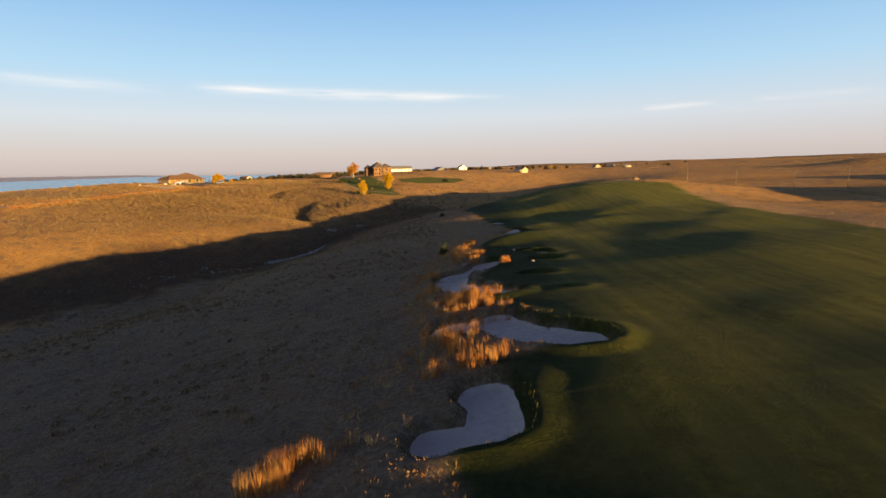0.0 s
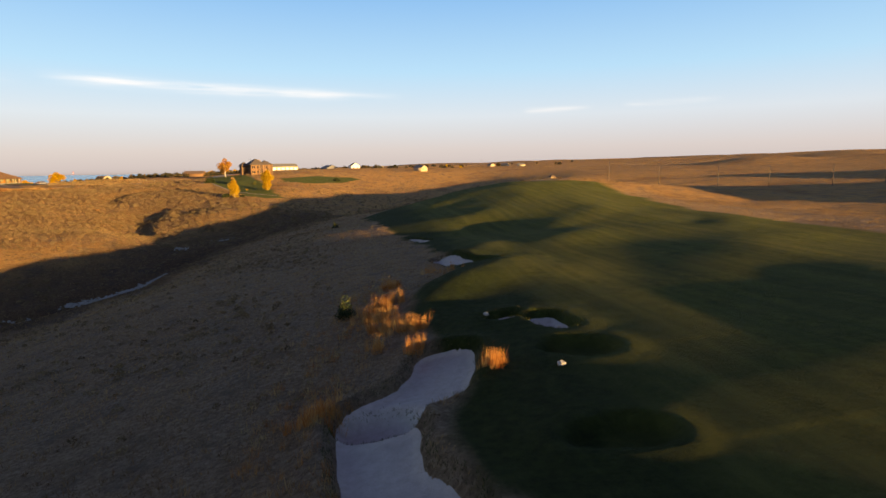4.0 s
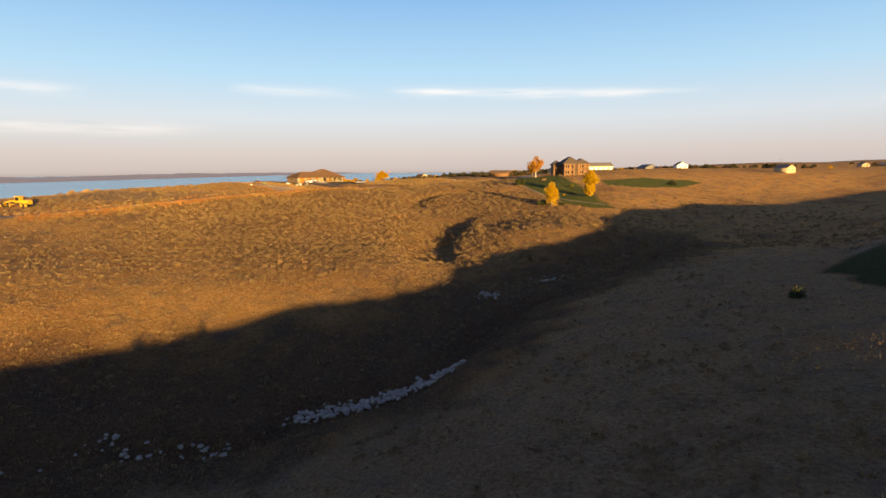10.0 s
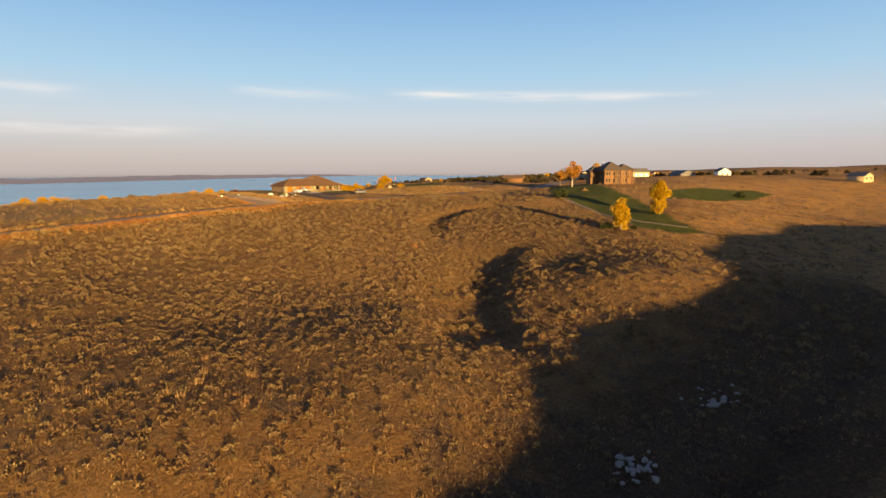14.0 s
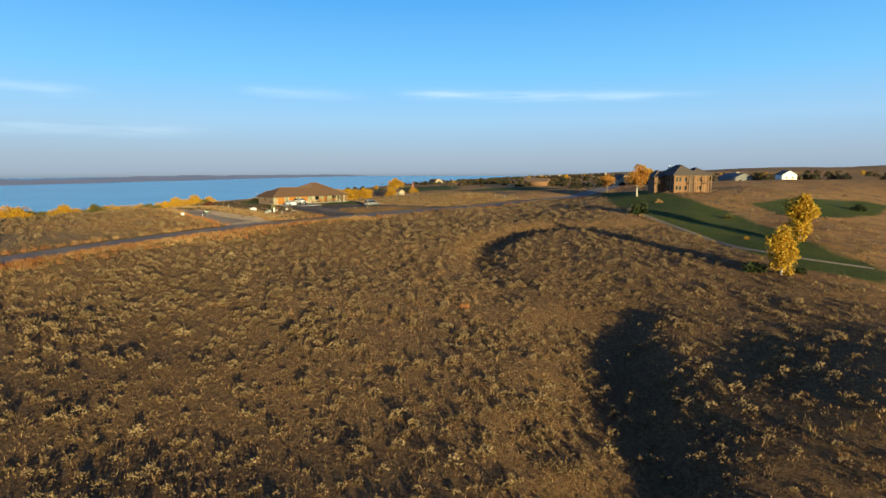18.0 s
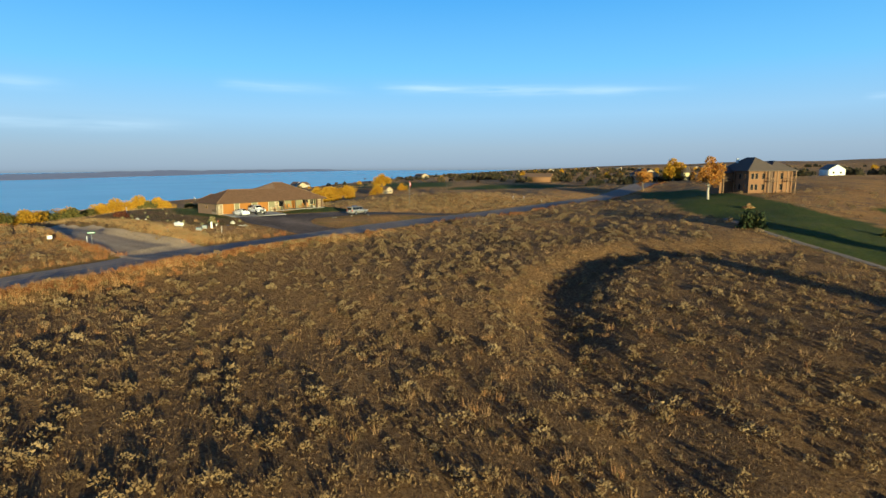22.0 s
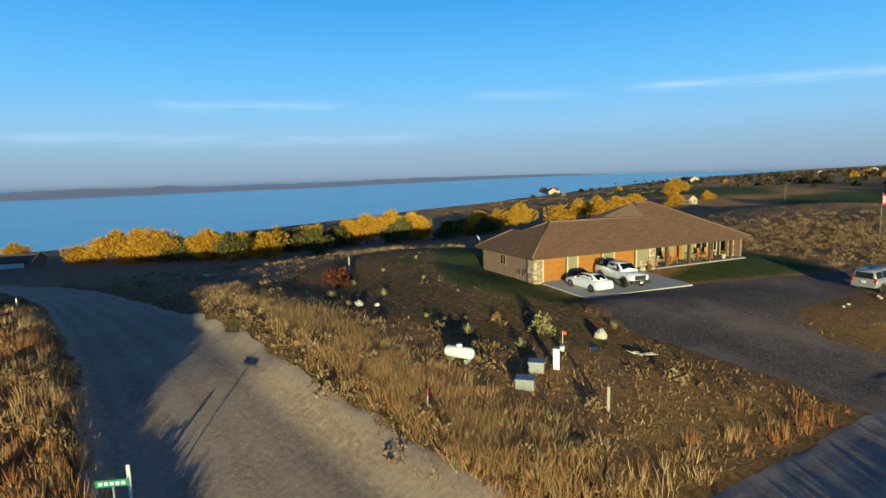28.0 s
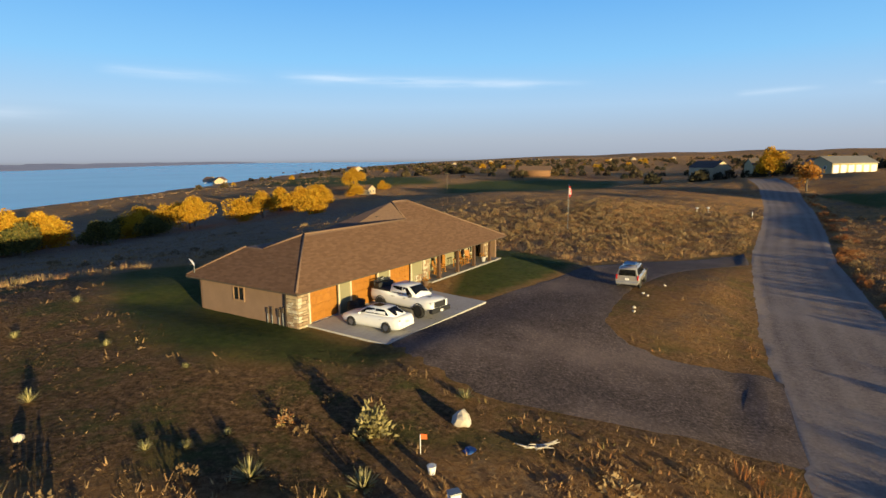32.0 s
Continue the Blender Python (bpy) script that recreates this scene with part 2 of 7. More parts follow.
GULLIES = (  # line, half width, depth
    ([(-47, 196), (-54, 206), (-61, 218), (-65, 229), (-68, 243), (-70, 257), (-69, 271)], 7.4, 1.7),
    ([(-84, 269), (-91, 279), (-96, 291), (-97, 303), (-93, 315), (-82, 323), (-66, 326)], 7.2, 1.55),
    ([(-90, 104), (-77.5, 118), (-72, 133), (-64, 139), (-54.5, 143), (-50, 150.6), (-42.2, 157.4), (-38.4, 170), (-35.7, 187.5), (-29.4, 198.7), (-19, 217), (-6, 240)], 3.2, 1.0),
    ([(-30, 150), (-40, 153)], 3.0, 0.8),
)
BUNKERS = (  # line, half width, depth
    ([(-0.9, 21), (1.4, 21.6), (1.8, 25.6)], 1.6, 0.6),
    ([(-0.2, 38.6), (3.2, 38.8), (5, 34.5), (8.2, 32.2)], 2.0, 0.7),
    ([(-0.6, 67), (-0.2, 61), (1.4, 54.5), (4.4, 49.2)], 2.0, 0.6),
    ([(-0.2, 68), (3.4, 69.6), (4.6, 73.6)], 2.2, 0.7),
    ([(11.9, 111), (13, 105), (15.4, 103.6)], 1.7, 0.6),
    ([(10.6, 137), (12, 134)], 1.4, 0.5),
    ([(10.2, 79.6), (10.9, 79.8)], 0.8, 0.7),
    ([(13.0, 78), (13.4, 75.4)], 0.9, 0.8),
)
MOUNDS = (  # place, reach across and along the sun, height
    (33, 119, 9, 5, 0.5), (8.5, 91, 6, 3, 0.6), (13, 97, 9, 4, 1.0), (14, 111, 7, 4, 0.6), (36, 134, 8, 5, 0.35), (53, 148, 8, 5, 0.3), (50, 122, 7, 4.5, 0.3), (64, 124, 10, 4.5, 0.5), (51, 101, 8, 5, 0.25), (22, 96, 8, 5, 0.4), (29, 158, 9, 5, 0.35),
    (55, 154, 8, 5, 0.25), (58, 78, 10, 6, 0.2), (38.5, 81, 11, 7, -0.55), (27, 31, 9, 6, -0.38), (18, 118, 5, 4, 0.5), (44, 176, 11, 5, 0.25), (25, 186, 8, 5, 0.3))
HOLLOWS = (([(11.4, 71), (13.4, 69.8)], 1.1, 0.55), ([(10.8, 48.5), (11.4, 48.7)], 0.55, 0.45), ([(8.6, 60), (10.5, 59.4)], 0.8, 0.45))
ROAD = [(-188, 150), (-172, 190), (-161, 225), (-156, 250), (-152.5, 272), (-148, 292), (-141.5, 312), (-135, 334), (-124, 365), (-112, 393), (-99, 425), (-86, 462), (-76, 500)]
SIDE_ROAD = [(-146, 293.5), (-154, 294.3), (-164, 295.4), (-176, 297.6), (-190, 299.6), (-210, 303), (-230, 305), (-255, 306), (-285, 305)]
DRIVE_L = [(-143.2, 317.2), (-147, 318.2), (-152, 318.4), (-155.2, 318.5), (-157.8, 319.6), (-160.2, 321.8), (-162.8, 324.9), (-160, 331), (-157.9, 335.4), (-152.2, 344.9), (-148.1, 353.7), (-138, 361), (-128.2, 368.4)]
DRIVE_R = [(-140.4, 326.6), (-142.8, 327.1), (-145, 327.2), (-147.6, 327.8), (-149.2, 329.8), (-149.4, 332.5), (-148.8, 335.5), (-147, 340.3), (-144.8, 344.6), (-142.2, 349), (-138.5, 353.6), (-134, 358), (-130.2, 361)]
HOUSE = Matrix.Translation((-168.2, 325.8, -5.95)) @ Matrix.Rotation(radians(66.5), 4, "Z")


def inside(x, y, poly):
    n, hit = len(poly), np.zeros(np.shape(x), bool)
    for i in range(n):
        (ax, ay), (bx, by) = poly[i][:2], poly[(i + 1) % n][:2]
        cross = ((ay > y) != (by > y)) & (x < (bx - ax) * (y - ay) / (by - ay + 1e-12) + ax)
        hit ^= cross
    return hit


def soft_in(x, y, poly, edge):
    """1 inside the outline, 0 outside, soft over that many metres."""
    d, _ = line_dist(x, y, list(poly) + [poly[0]])
    return smooth(-edge, edge, np.where(inside(x, y, poly), d, -d))


GREEN = [(-3, -40), (0.5, 20), (2.8, 26), (1.5, 30), (9, 31), (6, 40), (2.5, 46), (6, 50), (2.5, 57), (3, 64), (6.6, 72), (3.6, 79), (3.4, 86), (6, 94), (10.5, 100),
         (12, 116), (9.6, 140), (7, 157), (4, 190), (20, 213), (48, 226), (72, 240), (96, 232), (84, 180), (78, 140), (76, 100), (80, 40), (90, -40)]
LAWN = [(-179, 336), (-188, 346), (-193, 343.5), (-191.5, 339), (-186, 331), (-180, 325), (-176.2, 321.6), (-172.5, 319.6), (-167, 319.2), (-162.4, 320.8), (-160.8, 322.6), (-161, 323.5), (-168, 326), (-173, 345), (-182, 348)]
LAWN_FRONT = [(-160.5, 335), (-157.9, 335.8), (-152.6, 345), (-149, 353.6), (-155, 362), (-162, 366), (-164, 356), (-161, 348)]
DRY_LAWN = [(-184, 329), (-192, 340), (-197, 334), (-195, 318), (-188, 313), (-174, 309), (-160, 311), (-154, 315.6), (-160, 321), (-163, 322), (-172, 320)]
LODGE_LAWN = [(-84, 450), (-64, 440), (-60, 402), (-51, 375), (-44.6, 358), (-37, 328), (-31, 308), (-26.5, 293.5), (-33, 287), (-42, 291), (-47.5, 301), (-54, 318), (-65, 337), (-76, 370), (-82, 410)]
ISLAND = [(-141, 327.3), (-147.5, 328.1), (-149, 331), (-148.4, 336), (-146.6, 341), (-142, 349.6), (-128, 363), (-136, 345), (-139.8, 334)]
YARD = [(-144, 304), (-160, 304), (-176, 308), (-195, 312), (-205, 330), (-195, 352), (-160, 372), (-140, 360), (-126, 368), (-140, 330)]
STEPPE = [(-170, 225), (-120, 185), (-75, 176), (-52, 205), (-30, 270), (-62, 330), (-110, 340), (-135, 320), (-150, 280)]
TEE_LAWN = [(-36, 378), (-18, 408), (4, 420), (12, 414), (-2, 386), (-13, 370), (-32, 358)]
FIELDS = ([(-455, 940), (-400, 940), (-300, 790), (-222, 665), (-202, 598), (-236, 580), (-304, 630), (-380, 740)], [(-192, 541), (-200, 592), (-179, 609), (-148, 625), (-110, 589), (-124, 500), (-134, 476), (-160, 468)])
CLAY = [(-210, 235), (-190, 225), (-170, 232), (-158, 245), (-157, 270), (-166, 268), (-185, 255), (-205, 250)]


def green_share(x, y):
    return soft_in(x, y, GREEN, 0.9)


def height(x, y):
    x, y = np.asarray(x, float), np.asarray(y, float)
    z = base_form(x, y)
    near = smooth(420, 250, np.hypot(x + 70, y - 190))
    z = z + near * (0.55 * vnoise(x, y, 23, 1) + 0.22 * vnoise(x, y, 9, 2))
    green = np.zeros(x.shape)
    box = (x > -12) & (x < 110) & (y > -60) & (y < 260)
    if box.any():
        gxs, gys = x[box], y[box]
        g = green_share(gxs, gys)
        mound = 0.12 * vnoise(gxs, gys, 17, 3) + 0.14 * vnoise(gxs + 9, gys, 30, 4)
        dz = g * mound * smooth(30, 75, gys)
        for mx, my, wide, deep, tall in MOUNDS:
            p, q = (gxs - mx) * 0.707 + (gys - my) * 0.707, (gxs - mx) * 0.707 - (gys - my) * 0.707
            dz = dz + g * tall * np.exp(-(p / wide) ** 2 - (q / deep) ** 2)
        for line, half, depth in BUNKERS + HOLLOWS:
            d, _ = line_dist(gxs, gys, line)
            d = d + 0.35 * vnoise(gxs, gys, 1.7, 9) + (0.5 * vnoise(gxs, gys, 3.4, 10) if depth < 0.75 and half < 1.5 else 0)
            dz = dz - depth * smooth(half + 0.5, half - 0.5, d) + (0.28 if depth >= 0.6 and half > 1.2 else 0.10) * smooth(half + 2.6, half + 0.7, d) * smooth(half, half + 0.7, d)
        z[box] += dz
    for line, half, depth in GULLIES:
        d, along = line_dist(x, y, line)
        if depth == 1.7:  # the sunny side slopes in gently
            d = np.where(x < np.interp(y, [p[1] for p in line], [p[0] for p in line]), d * 0.55, d)
        d = d + 1.3 * vnoise(x, y, 7, 11) + 0.8 * vnoise(x, y, 3, 12)
        z = z - depth * smooth(half, half * 0.1, d) * np.minimum(1, 0.35 + 2.2 * np.minimum(along, 1 - along))
    # the graded ground of roads, drive and house
    d, along = line_dist(x, y, ROAD)
    flat = smooth(7.5, 4.2, d)
    if (flat > 0).any():
        m = flat > 0
        ra = np.linspace(0, 1, 60)
        px = np.interp(ra * (len(ROAD) - 1), range(len(ROAD)), [p[0] for p in ROAD])
        py = np.interp(ra * (len(ROAD) - 1), range(len(ROAD)), [p[1] for p in ROAD])
        pz = base_form(px, py)
        z[m] = z[m] * (1 - flat[m]) + (np.interp(along[m], ra, pz) - 0.15) * flat[m]
        east = x > np.interp(y, [p[1] for p in ROAD], [p[0] for p in ROAD])
        z = z + np.interp(y, [296, 300, 318, 326], [0.52, 0.42, 0.42, 0.2]) * east * np.exp(-((d - 6.2) / 1.3) ** 2) * (0.8 + 0.5 * vnoise(x, y, 8, 15))
    west = x < np.interp(y, [p[1] for p in ROAD], [p[0] for p in ROAD])
    z = z + 0.17 * west * np.exp(-((d - 5.0) / 0.6) ** 2) * smooth(0.2, 0.3, along)
    # the side road lies in a shallow cut with grassy banks
    d, along = line_dist(x, y, SIDE_ROAD)
    z = z - 0.85 * smooth(5.6, 3.2, d + 0.5 * vnoise(x, y, 3, 16)) * smooth(0.05, 0.16, along) * smooth(0.8, 0.55, along)
    south = y < np.interp(-x, [-p[0] for p in SIDE_ROAD], [p[1] for p in SIDE_ROAD])
    z = z + 0.42 * south * np.exp(-((d - 7.2) / 2.0) ** 2) * smooth(0.11, 0.2, along) * smooth(0.7, 0.5, along)
    m = (np.abs(x + 164) < 26) & (np.abs(y - 338) < 30)
    if m.any():
        loc = np.stack([(x[m] + 168.2) * 0.3987 + (y[m] - 325.8) * 0.9171, -(x[m] + 168.2) * 0.9171 + (y[m] - 325.8) * 0.3987], -1)
        out = np.maximum(np.maximum(-loc[:, 0], loc[:, 0] - 28.5), np.maximum(-loc[:, 1] - 4.5, loc[:, 1] - 11.5))
        k = smooth(5, 0, out)
        z[m] = z[m] * (1 - k) + k * (-6.02 - 0.06 * np.clip(-loc[:, 1], 0, 7))
    return z


def z_at(x, y):
    return float(height(np.array([x]), np.array([y]))[0])


# ---- mesh helpers ----
def mesh_np(name, verts, faces, mat=None, smooth_faces=True):
    me = bpy.data.meshes.new(name)
    verts, faces = np.asarray(verts, np.float32), np.asarray(faces, np.int32)
    k = faces.shape[1]
    me.vertices.add(len(verts))
    me.vertices.foreach_set("co", verts.ravel())
    me.loops.add(faces.size)
    me.loops.foreach_set("vertex_index", faces.ravel())
    me.polygons.add(len(faces))
    me.polygons.foreach_set("loop_start", np.arange(len(faces), dtype=np.int32) * k)
    me.polygons.foreach_set("use_smooth", np.full(len(faces), smooth_faces))
    me.update(calc_edges=True)
    if mat:
        me.materials.append(mat)
    return me


def graded(lo, hi, step, far_lo, far_hi, ratio=1.09):
    mid = list(np.arange(lo, hi + 1e-6, step))
    for sign, end in ((1, far_hi), (-1, far_lo)):
        s, p, out = step, mid[-1] if sign > 0 else mid[0], []
        while sign * p < sign * end:
            s = min(s * ratio, 130)
            p += sign * s
            out.append(p)
        mid = mid + out if sign > 0 else out[::-1] + mid
    return np.array(mid)


# ---- materials ----
def nodes_of(name):
    m = bpy.data.materials.new(name)
    m.use_nodes = True
    nt = m.node_tree
    return m, nt, nt.nodes["Principled BSDF"]


def noise_node(nt, size, detail=4.0, rough=0.6):
    """Noise on object coordinates in metres, with lumps of about that size."""
    tc = nt.nodes.new("ShaderNodeTexCoord")
    n = nt.nodes.new("ShaderNodeTexNoise")
    n.inputs["Scale"].default_value = 1.0 / size
    n.inputs["Detail"].default_value = detail
    n.inputs["Roughness"].default_value = rough
    nt.links.new(tc.outputs["Object"], n.inputs["Vector"])
    return n.outputs["Fac"]


def ramp(nt, fac, stops):
    r = nt.nodes.new("ShaderNodeValToRGB")
    e = r.color_ramp.elements
    while len(e) < len(stops):
        e.new(0.5)
    for k, (p, c) in zip(e, stops):
        k.position, k.color = p, (*c, 1)
    nt.links.new(fac, r.inputs[0])
    return r.outputs[0]


def mix(nt, fac, a, b, how="MIX"):
    m = nt.nodes.new("ShaderNodeMix")
    m.data_type, m.blend_type = "RGBA", how
    for i, v in ((0, fac), (6, a), (7, b)):
        if isinstance(v, (int, float)):
            m.inputs[i].default_value = v
        elif isinstance(v, tuple):
            m.inputs[i].default_value = (*v, 1)
        else:
            nt.links.new(v, m.inputs[i])
    return m.outputs[2]


def attr(nt, name):
    a = nt.nodes.new("ShaderNodeAttribute")
    a.attribute_name = name
    return a.outputs["Fac"]


def bump(nt, bsdf, fac, strength, dist):
    b = nt.nodes.new("ShaderNodeBump")
    b.inputs["Strength"].default_value, b.inputs["Distance"].default_value = strength, dist
    nt.links.new(fac, b.inputs["Height"])
    nt.links.new(b.outputs[0], bsdf.inputs["Normal"])


def material(name, dark, light, size=0.3, rough=0.8, metal=0.0, relief=0.3, depth=0.01, wear=None, spec=0.5):
    """A surface that varies between two colours, fine grain over broad blotches."""
    m, nt, b = nodes_of(name)
    fine, broad = noise_node(nt, size, 6), noise_node(nt, size * 9, 3)
    col = ramp(nt, fine, [(0.3, dark), (0.7, light)])
    mean = tuple((p + q) / 2 for p, q in zip(dark, light))
    col = mix(nt, ramp(nt, broad, [(0.35, (0, 0, 0)), (0.65, (0.55, 0.55, 0.55))]), col, wear or tuple(v * 0.8 for v in mean))
    nt.links.new(col, b.inputs["Base Color"])
    b.inputs["Roughness"].default_value, b.inputs["Metallic"].default_value = rough, metal
    b.inputs["Specular IOR Level"].default_value = spec
    if relief:
        bump(nt, b, fine, relief, depth)
    return m


def random_material(name, stops, rough=0.85, translucent=0.0, source="tint"):
    """Vegetation: each plant takes its colour along the stops, by its own value."""
    m, nt, b = nodes_of(name)
    if source == "island":
        g = nt.nodes.new("ShaderNodeNewGeometry")
        fac = g.outputs["Random Per Island"]
    else:
        fac = attr(nt, "tint")
    col = ramp(nt, fac, stops)
    nt.links.new(col, b.inputs["Base Color"])
    b.inputs["Roughness"].default_value = rough
    b.inputs["Specular IOR Level"].default_value = 0.15
    if translucent:
        t = nt.nodes.new("ShaderNodeBsdfTranslucent")
        ms = nt.nodes.new("ShaderNodeMixShader")
        ms.inputs[0].default_value = translucent
        nt.links.new(col, t.inputs[0])
        nt.links.new(b.outputs[0], ms.inputs[1])
        nt.links.new(t.outputs[0], ms.inputs[2])
        nt.links.new(ms.outputs[0], nt.nodes["Material Output"].inputs[0])
    return m


def ground_material():
    m, nt, b = nodes_of("prairie")
    fine, mid, broad = noise_node(nt, 0.35, 7, 0.7), noise_node(nt, 4.0, 5, 0.65), noise_node(nt, 26, 4, 0.6)
    grass = ramp(nt, fine, [(0.28, (0.24, 0.118, 0.040)), (0.5, (0.50, 0.275, 0.092)), (0.75, (0.64, 0.40, 0.16))])
    rust = ramp(nt, fine, [(0.3, (0.13, 0.055, 0.022)), (0.7, (0.36, 0.165, 0.058))])
    sage = ramp(nt, fine, [(0.3, (0.10, 0.076, 0.055)), (0.7, (0.27, 0.205, 0.145))])
    col = mix(nt, ramp(nt, broad, [(0.52, (0, 0, 0)), (0.70, (0.7, 0.7, 0.7))]), grass, rust)
    col = mix(nt, ramp(nt, mid, [(0.48, (0, 0, 0)), (0.66, (0.8, 0.8, 0.8))]), col, sage)
    turf_fine = noise_node(nt, 1.6, 9, 0.8)
    turf = ramp(nt, turf_fine, [(0.32, (0.044, 0.056, 0.009)), (0.68, (0.195, 0.19, 0.034))])
    tcw = nt.nodes.new("ShaderNodeTexCoord")
    mow = nt.nodes.new("ShaderNodeTexWave")
    for key, val in (("Scale", 0.07), ("Distortion", 3.0), ("Detail", 3.0), ("Detail Scale", 0.5)):
        mow.inputs[key].default_value = val
    nt.links.new(tcw.outputs["Object"], mow.inputs["Vector"])
    turf = mix(nt, ramp(nt, mow.outputs["Fac"], [(0.3, (0, 0, 0)), (0.8, (0.55, 0.55, 0.55))]), turf, (0.125, 0.135, 0.026))
    turf = mix(nt, ramp(nt, noise_node(nt, 11, 4), [(0.42, (0, 0, 0)), (0.65, (0.6, 0.6, 0.6))]), turf, (0.14, 0.135, 0.034))
    streak_map = nt.nodes.new("ShaderNodeMapping")
    streak_map.inputs["Scale"].default_value = (0.75, 0.03, 0.3)
    streak_map.inputs["Rotation"].default_value = (0, 0, radians(4))
    nt.links.new(tcw.outputs["Object"], streak_map.inputs["Vector"])
    lines = nt.nodes.new("ShaderNodeTexNoise")
    lines.inputs["Scale"].default_value, lines.inputs["Detail"].default_value = 1.0, 4
    nt.links.new(streak_map.outputs[0], lines.inputs["Vector"])
    turf = mix(nt, ramp(nt, lines.outputs["Fac"], [(0.38, (0.38, 0.38, 0.38)), (0.5, (0.04, 0.04, 0.04)), (0.62, (0, 0, 0))]), turf, (0.052, 0.068, 0.014))
    turf = mix(nt, ramp(nt, lines.outputs["Fac"], [(0.55, (0, 0, 0)), (0.70, (0.35, 0.35, 0.35))]), turf, (0.21, 0.19, 0.042))
    # rough grass green, darkened further to hold the shade near the bunkers
    shaded_rough_turf = ramp(nt, noise_node(nt, 0.7, 8, 0.75), [(0.3, (0.012, 0.022, 0.005)), (0.6, (0.045, 0.060, 0.013)), (0.8, (0.10, 0.095, 0.028))])
    turf = mix(nt, attr(nt, "rough"), turf, shaded_rough_turf)
    lawn = ramp(nt, noise_node(nt, 0.5, 7, 0.7), [(0.3, (0.045, 0.066, 0.012)), (0.7, (0.135, 0.155, 0.032))])
    lawn = mix(nt, ramp(nt, noise_node(nt, 6, 5, 0.7), [(0.46, (0, 0, 0)), (0.68, (0.45, 0.45, 0.45))]), lawn, (0.17, 0.14, 0.045))
    dry = ramp(nt, noise_node(nt, 0.28, 7, 0.8), [(0.36, (0.045, 0.036, 0.014)), (0.5, (0.20, 0.118, 0.050)), (0.66, (0.42, 0.26, 0.125))])
    dry = mix(nt, ramp(nt, noise_node(nt, 3.2, 5, 0.7), [(0.48, (0, 0, 0)), (0.64, (0.75, 0.75, 0.75))]), dry, lawn)
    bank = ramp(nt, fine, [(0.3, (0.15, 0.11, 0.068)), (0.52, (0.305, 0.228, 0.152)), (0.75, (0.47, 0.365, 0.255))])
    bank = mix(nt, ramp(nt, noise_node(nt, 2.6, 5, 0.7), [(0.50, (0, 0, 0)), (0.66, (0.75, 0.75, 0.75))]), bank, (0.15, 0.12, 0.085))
    clay = ramp(nt, noise_node(nt, 0.8, 6), [(0.3, (0.24, 0.165, 0.085)), (0.7, (0.36, 0.26, 0.145))])
    # dark rust-brown growth, deepened for the shade lying in the ravine
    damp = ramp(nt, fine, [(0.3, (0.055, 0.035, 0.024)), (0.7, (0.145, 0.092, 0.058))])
    steppe = ramp(nt, fine, [(0.3, (0.095, 0.053, 0.023)), (0.55, (0.25, 0.150, 0.066)), (0.78, (0.42, 0.268, 0.126))])
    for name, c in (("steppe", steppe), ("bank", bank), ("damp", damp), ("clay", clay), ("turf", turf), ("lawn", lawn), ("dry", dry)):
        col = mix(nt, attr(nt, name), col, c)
    nt.links.new(col, b.inputs["Base Color"])
    b.inputs["Roughness"].default_value = 0.95
    b.inputs["Specular IOR Level"].default_value = 0.1
    bump(nt, b, noise_node(nt, 0.55, 8, 0.75), 1.0, 0.8)
    return m


M_GROUND = ground_material()
M_SAND = material("bunker_sand", (0.44, 0.37, 0.295), (0.58, 0.50, 0.41), 0.5, 0.95, relief=0.9, depth=0.12)
def track_material(name, dark, light, pale, size, tracks):
    """Loose stone with grain, stains and paler wheel tracks along its length."""
    m, nt, b = nodes_of(name)
    fine, mid, broad = noise_node(nt, size, 8, 0.8), noise_node(nt, 1.6, 5, 0.7), noise_node(nt, 8, 4)
    col = ramp(nt, fine, [(0.40, dark), (0.54, light), (0.68, pale)])
    col = mix(nt, ramp(nt, mid, [(0.42, (0, 0, 0)), (0.7, (0.5, 0.5, 0.5))]), col, dark)
    col = mix(nt, ramp(nt, broad, [(0.45, (0, 0, 0)), (0.7, (0.45, 0.45, 0.45))]), col, pale)
    if tracks:
        g = (0, 0, 0)
        lane = ramp(nt, attr(nt, "across"), [(0.0, (0.7, 0.7, 0.7)), (0.07, (0.7, 0.7, 0.7)), (0.13, g), (0.2, (0.55, 0.55, 0.55)), (0.3, g), (0.4, (0.6, 0.6, 0.6)), (0.5, g), (0.6, (0.5, 0.5, 0.5)), (0.72, g), (0.8, (0.5, 0.5, 0.5)), (0.88, g), (0.94, (0.7, 0.7, 0.7)), (1.0, (0.7, 0.7, 0.7))])
        col = mix(nt, mix(nt, 1.0, lane, ramp(nt, mid, [(0.3, (0.2, 0.2, 0.2)), (0.7, (1, 1, 1))]), "MULTIPLY"), col, pale)
    nt.links.new(col, b.inputs["Base Color"])
    b.inputs["Roughness"].default_value = 0.95
    b.inputs["Specular IOR Level"].default_value = 0.2
    bump(nt, b, fine, 1.0, 0.06)
    return m


